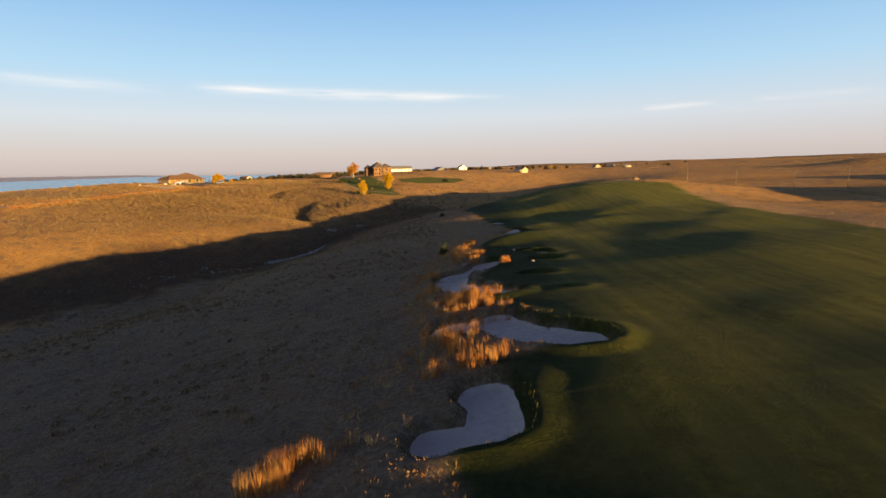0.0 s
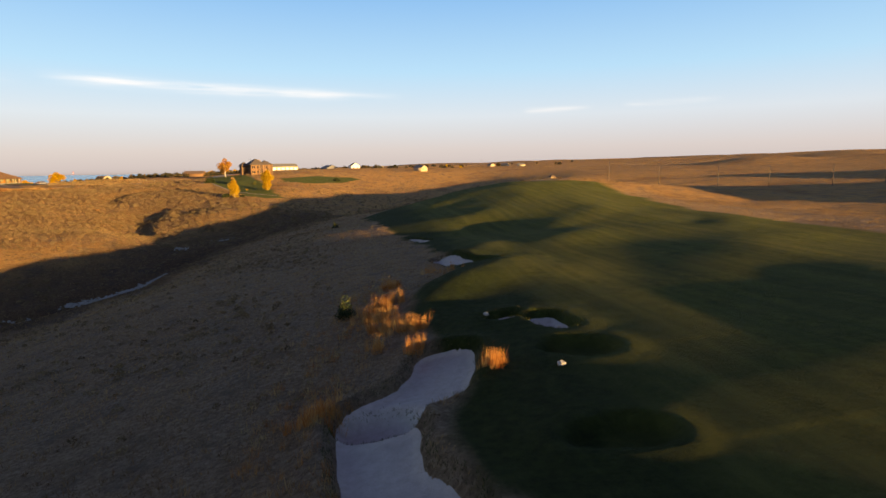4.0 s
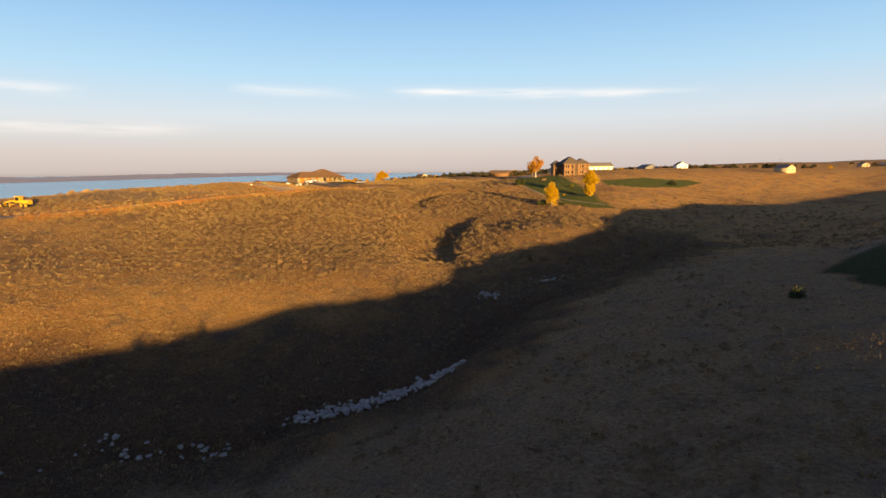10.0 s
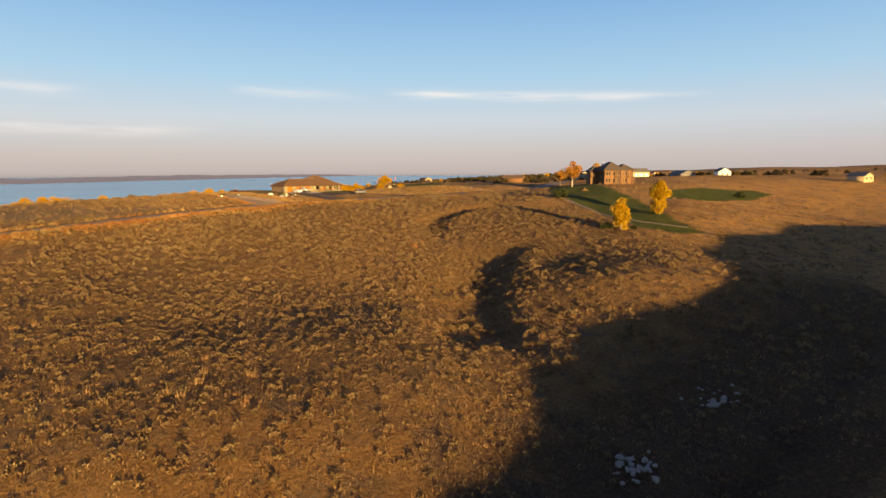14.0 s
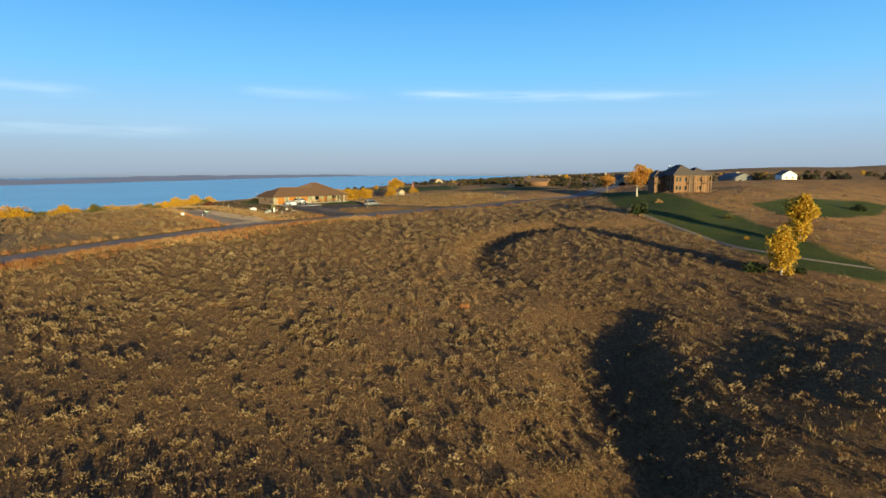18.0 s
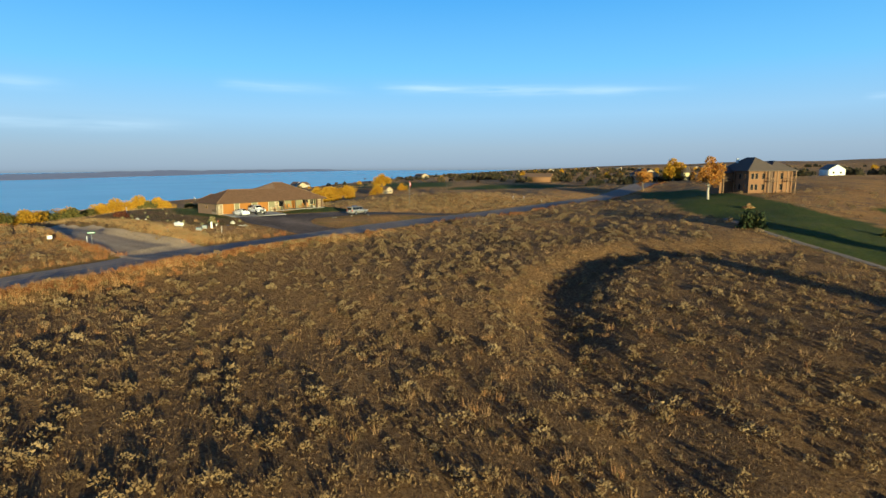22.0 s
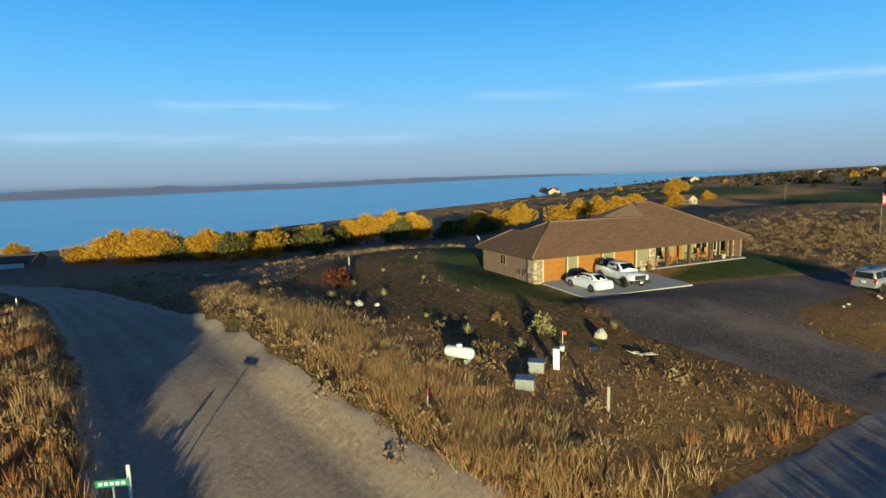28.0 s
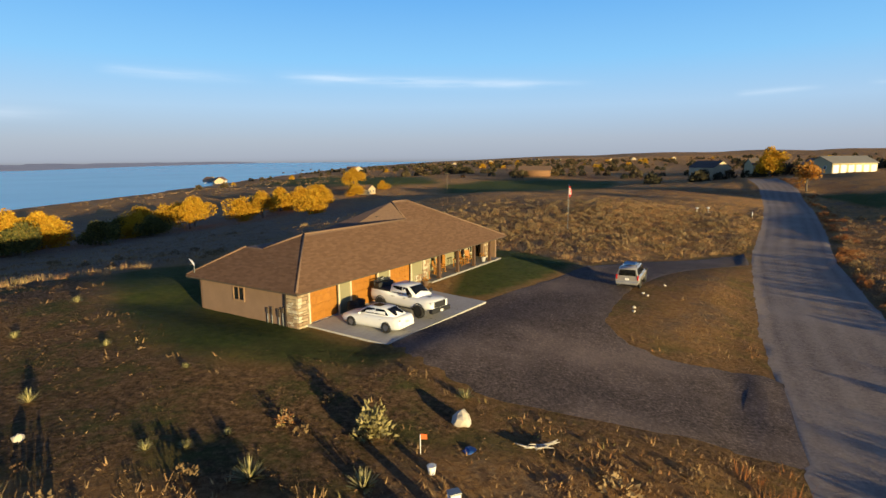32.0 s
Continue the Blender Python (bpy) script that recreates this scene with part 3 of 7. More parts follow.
M_GRAVEL = track_material("asphalt_millings", (0.038, 0.029, 0.025), (0.125, 0.094, 0.080), (0.32, 0.24, 0.20), 0.16, False)
M_ROAD = track_material("gravel_road", (0.17, 0.13, 0.10), (0.30, 0.235, 0.18), (0.46, 0.365, 0.275), 0.2, True)
M_DIRT = track_material("dirt_track", (0.22, 0.16, 0.105), (0.36, 0.27, 0.18), (0.52, 0.40, 0.275), 0.3, True)
M_PATH = material("cart_path_gravel", (0.20, 0.155, 0.11), (0.32, 0.255, 0.185), 0.3, 0.95, relief=0.5, depth=0.03)
M_OLD_CONC = material("weathered_concrete", (0.20, 0.19, 0.175), (0.30, 0.285, 0.265), 0.2, 0.9, relief=0.2)
M_CONC = material("concrete", (0.34, 0.325, 0.30), (0.45, 0.43, 0.405), 0.2, 0.85, relief=0.15)
M_STUCCO = material("tan_stucco", (0.20, 0.128, 0.080), (0.24, 0.155, 0.098), 0.12, 0.9, relief=0.3, depth=0.004)
M_OLIVE = material("olive_stucco", (0.20, 0.185, 0.105), (0.245, 0.225, 0.13), 0.12, 0.9, relief=0.3, depth=0.004)
M_SHINGLE = material("brown_shingle", (0.12, 0.072, 0.045), (0.215, 0.132, 0.083), 0.16, 0.92, relief=0.4, depth=0.01, wear=(0.165, 0.108, 0.07))
M_WOOD = material("varnished_wood_door", (0.27, 0.112, 0.012), (0.37, 0.165, 0.020), 0.2, 0.45, relief=0.1, depth=0.004)
M_TIMBER = material("dark_timber", (0.065, 0.035, 0.02), (0.12, 0.066, 0.036), 0.15, 0.75, relief=0.3)
M_CREAM = material("cream_trim", (0.50, 0.43, 0.29), (0.60, 0.52, 0.36), 0.2, 0.7, relief=0.1)
M_FASCIA = material("dark_fascia", (0.06, 0.043, 0.03), (0.09, 0.065, 0.045), 0.2, 0.7, relief=0.1)
M_GLASS = material("dark_glass", (0.012, 0.014, 0.017), (0.02, 0.023, 0.027), 0.4, 0.06, relief=0, spec=0.8)
M_WHITE = material("white_car_paint", (0.74, 0.74, 0.75), (0.80, 0.80, 0.81), 0.5, 0.22, relief=0, spec=0.6)
M_SILVER = material("silver_car_paint", (0.40, 0.38, 0.36), (0.50, 0.48, 0.45), 0.5, 0.25, metal=0.5, relief=0)
M_BLACK = material("black_plastic", (0.012, 0.012, 0.013), (0.025, 0.025, 0.027), 0.1, 0.6, relief=0.2)
M_RUBBER = material("rubber", (0.010, 0.010, 0.011), (0.03, 0.029, 0.028), 0.08, 0.85, relief=0.3)
M_CHROME = material("bare_metal", (0.52, 0.52, 0.53), (0.62, 0.62, 0.62), 0.2, 0.28, metal=1.0, relief=0)
M_RED = material("red_lens", (0.35, 0.012, 0.010), (0.45, 0.02, 0.015), 0.2, 0.2, relief=0)
M_LAMP = material("clear_lens", (0.60, 0.62, 0.64), (0.72, 0.73, 0.75), 0.2, 0.12, relief=0)
M_WPAINT = material("white_paint", (0.70, 0.69, 0.66), (0.80, 0.79, 0.76), 0.3, 0.55, relief=0.1)
M_GREY = material("grey_metal", (0.20, 0.215, 0.22), (0.30, 0.31, 0.315), 0.3, 0.5, metal=0.3, relief=0.1)
M_GREEN = material("green_sign_paint", (0.015, 0.16, 0.075), (0.02, 0.21, 0.10), 0.3, 0.5, relief=0)
M_YELLOW = material("yellow_machine_paint", (0.55, 0.30, 0.015), (0.68, 0.39, 0.025), 0.4, 0.45, relief=0.1)
M_PALE_ROCK = material("pale_rock", (0.40, 0.35, 0.275), (0.62, 0.56, 0.46), 0.25, 0.9, relief=0.6, depth=0.05)
M_CREEK_ROCK = material("creek_rock", (0.26, 0.235, 0.20), (0.42, 0.38, 0.32), 0.25, 0.92, relief=0.6, depth=0.05)
M_BARK = material("bark", (0.10, 0.075, 0.052), (0.21, 0.165, 0.12), 0.15, 0.95, relief=0.8, depth=0.03)
M_PALE_BARK = material("pale_bark", (0.34, 0.30, 0.245), (0.52, 0.47, 0.40), 0.15, 0.9, relief=0.5, depth=0.02)
M_DRIFT = material("bleached_wood", (0.36, 0.32, 0.27), (0.54, 0.49, 0.42), 0.1, 0.9, relief=0.5, depth=0.01)
M_ROOF_GREY = material("grey_roof", (0.13, 0.125, 0.12), (0.22, 0.21, 0.20), 0.3, 0.85, relief=0.3)
M_BLUE = material("blue_plastic", (0.01, 0.05, 0.20), (0.02, 0.08, 0.30), 0.3, 0.5, relief=0)
M_ORANGE = material("orange_marker", (0.62, 0.12, 0.02), (0.75, 0.17, 0.03), 0.2, 0.6, relief=0)
M_FLAG_R = material("red_cloth", (0.42, 0.03, 0.03), (0.52, 0.045, 0.045), 0.2, 0.9, relief=0.2)
M_YCLOTH = material("pale_yellow_siding", (0.46, 0.38, 0.20), (0.56, 0.47, 0.26), 0.3, 0.8, relief=0.1)
M_BUFF = material("buff_siding", (0.40, 0.31, 0.19), (0.50, 0.40, 0.26), 0.3, 0.85, relief=0.1)
M_LODGE = material("ochre_brick", (0.17, 0.088, 0.040), (0.25, 0.135, 0.062), 0.25, 0.9, relief=0.4)
M_LODGE_ROOF = material("lodge_shingle", (0.075, 0.058, 0.048), (0.14, 0.108, 0.088), 0.2, 0.9, relief=0.4)
M_LODGE_TRIM = material("tan_timber_trim", (0.22, 0.135, 0.07), (0.30, 0.19, 0.105), 0.25, 0.85, relief=0.2)
M_STONE = []
for i, (d, l) in enumerate((((0.30, 0.23, 0.14), (0.44, 0.35, 0.22)), ((0.22, 0.15, 0.09), (0.34, 0.24, 0.145)), ((0.42, 0.36, 0.26), (0.55, 0.48, 0.36)))):
    M_STONE.append(material("veneer_stone", d, l, 0.12, 0.9, relief=0.5, depth=0.02))
M_LIP = random_material("bunker_lip_grass", [(0.0, (0.025, 0.040, 0.010)), (0.6, (0.07, 0.080, 0.022)), (1.0, (0.22, 0.17, 0.06))], 0.9, 0.2)
M_TUFT = random_material("dry_grass", [(0.0, (0.15, 0.088, 0.040)), (0.35, (0.29, 0.178, 0.080)), (0.7, (0.50, 0.325, 0.145)), (0.86, (0.39, 0.18, 0.060)), (1.0, (0.19, 0.17, 0.065))], 0.9, 0.3)
M_BUNCH = random_material("bunch_grass", [(0.0, (0.13, 0.076, 0.038)), (0.35, (0.20, 0.125, 0.066)), (0.7, (0.27, 0.18, 0.098)), (0.9, (0.31, 0.155, 0.062)), (1.0, (0.17, 0.14, 0.07))], 0.9, 0.2)
M_RUST_BUSH = random_material("rust_bush", [(0.0, (0.19, 0.075, 0.026)), (0.5, (0.29, 0.13, 0.045)), (1.0, (0.36, 0.20, 0.08))], 0.9, 0.2)
M_RUST = random_material("rust_weeds", [(0.0, (0.34, 0.135, 0.042)), (0.35, (0.46, 0.24, 0.085)), (0.7, (0.56, 0.39, 0.175)), (1.0, (0.25, 0.22, 0.08))], 0.9, 0.3)
M_SAGE = random_material("sagebrush_leaf", [(0.0, (0.115, 0.076, 0.036)), (0.5, (0.22, 0.148, 0.071)), (1.0, (0.31, 0.22, 0.11))], 0.9, 0.15)
M_REED = random_material("reed", [(0.0, (0.38, 0.14, 0.035)), (0.5, (0.52, 0.24, 0.07)), (1.0, (0.60, 0.37, 0.14))], 0.85, 0.35)
M_YLEAF = random_material("autumn_leaf", [(0.0, (0.40, 0.20, 0.007)), (0.5, (0.53, 0.30, 0.012)), (1.0, (0.62, 0.40, 0.025))], 0.7, 0.35, "island")
M_ALEAF = random_material("aspen_leaf", [(0.0, (0.34, 0.18, 0.008)), (0.5, (0.56, 0.35, 0.018)), (1.0, (0.68, 0.48, 0.05))], 0.7, 0.35, "island")
M_OLEAF = random_material("amber_leaf", [(0.0, (0.34, 0.14, 0.02)), (0.5, (0.50, 0.24, 0.04)), (1.0, (0.58, 0.34, 0.07))], 0.7, 0.35, "island")
M_GLEAF = random_material("olive_leaf", [(0.0, (0.05, 0.055, 0.016)), (0.6, (0.12, 0.115, 0.03)), (1.0, (0.26, 0.19, 0.04))], 0.75, 0.25, "island")
M_JUNIPER = random_material("juniper_needle", [(0.0, (0.018, 0.030, 0.014)), (0.7, (0.045, 0.058, 0.022)), (1.0, (0.11, 0.10, 0.03))], 0.85, 0.1, "island")
M_BARBERRY = random_material("barberry_leaf", [(0.0, (0.05, 0.018, 0.012)), (0.6, (0.10, 0.034, 0.020)), (1.0, (0.17, 0.07, 0.03))], 0.85, 0.2)
M_RABBIT = random_material("rabbitbrush_leaf", [(0.0, (0.17, 0.15, 0.055)), (0.6, (0.32, 0.27, 0.11)), (1.0, (0.42, 0.35, 0.16))], 0.85, 0.2)
M_FAR_TREE = random_material("far_tree_leaf", [(0.0, (0.035, 0.035, 0.022)), (0.5, (0.075, 0.06, 0.032)), (1.0, (0.16, 0.10, 0.045))], 0.9, 0.1)
M_YUCCA = random_material("yucca_leaf", [(0.0, (0.17, 0.17, 0.065)), (0.6, (0.36, 0.31, 0.13)), (1.0, (0.48, 0.40, 0.20))], 0.7, 0.2, "island")


def water_material():
    m, nt, b = nodes_of("lake_water")
    broad = noise_node(nt, 160, 4)
    nt.links.new(ramp(nt, broad, [(0.3, (0.035, 0.36, 0.58)), (0.7, (0.055, 0.46, 0.70))]), b.inputs["Base Color"])
    b.inputs["Roughness"].default_value = 0.22
    b.inputs["Specular IOR Level"].default_value = 0.5
    b.inputs["IOR"].default_value = 1.33
    bump(nt, b, noise_node(nt, 1.5, 5), 0.25, 0.05)
    return m


# ---- mesh helpers for things ----
def part(name, bm, mat, parent=None, label=""):
    """Links a bmesh as one mesh object under a thing or a part."""
    me = bpy.data.meshes.new(name)
    bm.to_mesh(me)
    bm.free()
    me.materials.append(mat)
    ob = new(name, me)
    if parent:
        ob.parent = parent
    if label:
        tagged(ob, label)
    return ob


def thing(name, m, label, category, group=""):
    ob = new(name)
    ob.empty_display_size = 0.2
    ob.matrix_basis = m
    return tagged(ob, label, category, group)


def box(sx, sy, sz, x=0, y=0, z=0, bevel=0.0, rz=0.0, taper=1.0):
    """A box standing on z, centred in x and y, with bevelled edges."""
    bm = bmesh.new()
    bmesh.ops.create_cube(bm, size=1)
    for v in bm.verts:
        k = taper if v.co.z > 0 else 1
        v.co = Vector((v.co.x * sx * k, v.co.y * sy * k, (v.co.z + 0.5) * sz))
    if bevel:
        bmesh.ops.bevel(bm, geom=bm.edges[:], offset=bevel, segments=2, affect="EDGES", profile=0.6)
    bmesh.ops.transform(bm, matrix=Matrix.Translation((x, y, z)) @ Matrix.Rotation(rz, 4, "Z"), verts=bm.verts)
    return bm


def tube(points, radii, sides=8, caps=True):
    """A round bar along points."""
    bm = bmesh.new()
    rings = []
    pts = [Vector(p) for p in points]
    for i, p in enumerate(pts):
        t = (pts[min(i + 1, len(pts) - 1)] - pts[max(i - 1, 0)]).normalized()
        a = t.orthogonal().normalized() if abs(t.z) < 0.95 else Vector((1, 0, 0))
        a = (a - t * a.dot(t)).normalized()
        b = t.cross(a)
        r = radii[i] if isinstance(radii, (list, tuple)) else radii
        rings.append([bm.verts.new(p + (a * math.cos(k) + b * math.sin(k)) * r) for k in [2 * math.pi * j / sides for j in range(sides)]])
    for r0, r1 in zip(rings, rings[1:]):
        for j in range(sides):
            f = bm.faces.new((r0[j], r0[(j + 1) % sides], r1[(j + 1) % sides], r1[j]))
            f.smooth = True
    if caps:
        bm.faces.new(rings[0][::-1])
        bm.faces.new(rings[-1])
    return bm


def slab(poly, thick, z=0.0):
    """A plate of that outline."""
    bm = bmesh.new()
    lo = [bm.verts.new((x, y, z)) for x, y in poly]
    hi = [bm.verts.new((x, y, z + thick)) for x, y in poly]
    n = len(poly)
    bm.faces.new(lo[::-1])
    bm.faces.new(hi)
    for i in range(n):
        bm.faces.new((lo[i], lo[(i + 1) % n], hi[(i + 1) % n], hi[i]))
    bmesh.ops.recalc_face_normals(bm, faces=bm.faces)
    return bm


def extrude_profile(profile, width, inset=None):
    """A side outline (x, z) drawn out along y; inset(x, z) narrows it."""
    bm = bmesh.new()
    sides = []
    for s in (-1, 1):
        sides.append([bm.verts.new((x, s * (width / 2 - (inset(x, z) if inset else 0)), z)) for x, z in profile])
    n = len(profile)
    bm.faces.new(sides[0])
    bm.faces.new(sides[1][::-1])
    for i in range(n):
        f = bm.faces.new((sides[0][i], sides[1][i], sides[1][(i + 1) % n], sides[0][(i + 1) % n]))
        f.smooth = True
    bmesh.ops.recalc_face_normals(bm, faces=bm.faces)
    return bm


def merge(*bms):
    out = bmesh.new()
    for b in bms:
        me = bpy.data.meshes.new("t")
        b.to_mesh(me)
        b.free()
        out.from_mesh(me)
        bpy.data.meshes.remove(me)
    return out


def moved(bm, m):
    bmesh.ops.transform(bm, matrix=m, verts=bm.verts)
    return bm


def lumpy(size, seed, flat=0.75, detail=2):
    """A rough stone."""
    bm = bmesh.new()
    bmesh.ops.create_icosphere(bm, subdivisions=detail, radius=0.5)
    rnd = random.Random(seed)
    o = Vector((rnd.random() * 50, rnd.random() * 50, 0))
    for v in bm.verts:
        d = v.co.normalized()
        k = 1 + 0.45 * noise.noise(d * 1.3 + o) + 0.2 * noise.noise(d * 3 + o)
        v.co = Vector((d.x * size * 0.5 * k, d.y * size * 0.5 * k, max(d.z * flat * size * 0.5 * k, -0.2 * size)))
    return bm


def at(x, y, turn=0.0, dz=0.0):
    return Matrix.Translation((x, y, float(on_sheet(x, y)) + dz)) @ Matrix.Rotation(radians(turn), 4, "Z")


# ---- the ground sheet ----
gx = graded(-225, 60, 1.25, -4200, 4200)
gy = graded(-20, 400, 1.25, -1500, 4800)
gx = np.unique(np.concatenate([gx, np.arange(-4, 16, 0.42)]))
gy = np.unique(np.concatenate([gy, np.arange(17, 83, 0.45)]))
GX, GY = np.meshgrid(gx, gy)
GZ = height(GX, GY)
nx, ny = len(gx), len(gy)
ii = np.arange(nx * ny).reshape(ny, nx)
quads = np.stack([ii[:-1, :-1], ii[:-1, 1:], ii[1:, 1:], ii[1:, :-1]], -1).reshape(-1, 4)


def road_dist(x, y):
    d = line_dist(x, y, ROAD)[0] - 4.3
    d = np.minimum(d, line_dist(x, y, SIDE_ROAD)[0] - 4.0)
    drive = DRIVE_L + DRIVE_R[::-1]
    e = line_dist(x, y, drive + [drive[0]])[0]
    return np.minimum(d, np.where(inside(x, y, drive), -e, e))


near = (GX > -260) & (GX < 110) & (GY > -40) & (GY < 460)
rd = np.full(GX.shape, 99.0)
rd[near] = road_dist(GX[near], GY[near])
sheet = GZ - 0.16 * smooth(-0.6, -1.5, rd)
gme = mesh_np("ground", np.stack([GX, GY, sheet], -1).reshape(-1, 3), quads, M_GROUND)
ground = tagged(new("ground", gme), "rolling dry prairie with ravines, golf turf and lawns above a lake", "ground", kind="structure")


def on_sheet(x, y):
    """Height of the ground sheet, read off its grid."""
    x, y = np.asarray(x, float), np.asarray(y, float)
    i = np.clip(np.searchsorted(gx, x) - 1, 0, nx - 2)
    j = np.clip(np.searchsorted(gy, y) - 1, 0, ny - 2)
    u, v = (x - gx[i]) / (gx[i + 1] - gx[i]), (y - gy[j]) / (gy[j + 1] - gy[j])
    return (sheet[j, i] * (1 - u) + sheet[j, i + 1] * u) * (1 - v) + (sheet[j + 1, i] * (1 - u) + sheet[j + 1, i + 1] * u) * v


def share(name, value):
    a = gme.attributes.new(name, "FLOAT", "POINT")
    a.data.foreach_set("value", np.asarray(value, np.float32).ravel())


fray = 1.1 * vnoise(GX, GY, 2.3, 21)
pts = {"turf": np.zeros(GX.shape), "rough": np.zeros(GX.shape), "lawn": np.zeros(GX.shape), "dry": np.zeros(GX.shape), "clay": np.zeros(GX.shape), "damp": np.zeros(GX.shape), "bank": np.zeros(GX.shape), "steppe": np.zeros(GX.shape)}
xs, ys, fr = GX[near], GY[near], fray[near]
pts["turf"][near] = soft_in(xs + fr, ys + fr, GREEN, 0.8)
# share of dark rough, laid where the western rim of the turf is shaded
pts["rough"][near] = 0.9 * smooth(np.interp(ys, [0, 30, 60, 90, 130], [9, 11, 14, 19, 20]), np.interp(ys, [0, 30, 60, 90, 130], [4, 6, 9, 12, 13]), xs + 1.5 * fr)
pts["lawn"][near] = np.maximum.reduce([soft_in(xs + fr, ys, LAWN, 1.3), soft_in(xs, ys, LAWN_FRONT, 0.5), soft_in(xs + fr, ys, LODGE_LAWN, 1.2), soft_in(xs + fr, ys, TEE_LAWN, 1.2)])
pts["dry"][near] = np.maximum(soft_in(xs + fr, ys - fr, DRY_LAWN, 1.6), smooth(5.5, 0.5, rd[near]) * 0.75 * (xs < -110)) * (1 - pts["lawn"][near])
pts["steppe"][near] = 0.85 * soft_in(xs + 4 * fr, ys + 4 * fr, STEPPE, 14)
pts["clay"][near] = 0.8 * soft_in(xs + 2 * fr, ys + 2 * fr, CLAY, 5)
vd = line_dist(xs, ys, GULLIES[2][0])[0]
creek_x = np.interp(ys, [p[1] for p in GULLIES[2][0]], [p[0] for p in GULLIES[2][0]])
# dark brown carried over the shaded far slope, towards the shadow edge
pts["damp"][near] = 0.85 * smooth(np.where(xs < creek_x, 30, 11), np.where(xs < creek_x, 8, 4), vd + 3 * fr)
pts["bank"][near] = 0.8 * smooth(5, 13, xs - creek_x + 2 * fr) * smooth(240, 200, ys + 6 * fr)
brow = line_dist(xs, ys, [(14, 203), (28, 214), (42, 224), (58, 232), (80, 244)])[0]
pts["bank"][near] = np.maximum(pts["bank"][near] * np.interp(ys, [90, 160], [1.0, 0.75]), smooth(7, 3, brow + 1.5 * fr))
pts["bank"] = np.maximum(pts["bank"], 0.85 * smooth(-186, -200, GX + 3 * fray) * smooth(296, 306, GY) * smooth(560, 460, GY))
for field in FIELDS:
    pts["lawn"] = np.maximum(pts["lawn"], soft_in(GX, GY, field, 5))
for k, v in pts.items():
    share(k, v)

wme = mesh_np("water", [(-4200, -1500, LAKE_Z), (-380, -1500, LAKE_Z), (-380, 4800, LAKE_Z), (-4200, 4800, LAKE_Z)], [(0, 1, 2, 3)], water_material())
water = tagged(new("lake_water", wme), "wide calm blue lake", "water", kind="structure")


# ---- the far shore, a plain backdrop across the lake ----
# distance haze painted in: muted base colour plus a faint bluish glow
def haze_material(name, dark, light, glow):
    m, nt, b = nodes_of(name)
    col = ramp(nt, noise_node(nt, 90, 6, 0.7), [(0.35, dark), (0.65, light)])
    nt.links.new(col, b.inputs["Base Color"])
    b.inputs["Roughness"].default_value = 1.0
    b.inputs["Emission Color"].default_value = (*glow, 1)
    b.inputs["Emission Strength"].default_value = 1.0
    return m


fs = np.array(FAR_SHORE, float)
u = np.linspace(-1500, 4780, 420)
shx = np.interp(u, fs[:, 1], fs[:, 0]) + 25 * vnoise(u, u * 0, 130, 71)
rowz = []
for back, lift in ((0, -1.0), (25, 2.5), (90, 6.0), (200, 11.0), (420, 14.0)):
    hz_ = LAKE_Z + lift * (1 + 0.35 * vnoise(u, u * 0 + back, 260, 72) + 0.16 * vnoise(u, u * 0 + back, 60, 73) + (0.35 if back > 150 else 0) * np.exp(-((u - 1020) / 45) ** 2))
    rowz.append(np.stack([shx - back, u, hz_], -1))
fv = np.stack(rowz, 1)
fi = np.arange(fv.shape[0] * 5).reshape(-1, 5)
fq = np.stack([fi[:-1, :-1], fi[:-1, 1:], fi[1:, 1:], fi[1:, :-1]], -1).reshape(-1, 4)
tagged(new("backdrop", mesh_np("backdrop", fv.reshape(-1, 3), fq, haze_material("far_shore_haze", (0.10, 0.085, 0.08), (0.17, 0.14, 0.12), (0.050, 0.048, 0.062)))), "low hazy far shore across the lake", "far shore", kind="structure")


# ---- roads, drive, bunkers ----
def resample(pts, n):
    p = np.array(pts, float)
    s = np.concatenate([[0], np.cumsum(np.hypot(*np.diff(p, axis=0).T))])
    u = np.linspace(0, s[-1], n)
    out = np.stack([np.interp(u, s, p[:, 0]), np.interp(u, s, p[:, 1])], -1)
    for _ in range(3):
        out[1:-1] = (out[:-2] + 2 * out[1:-1] + out[2:]) / 4
    return out


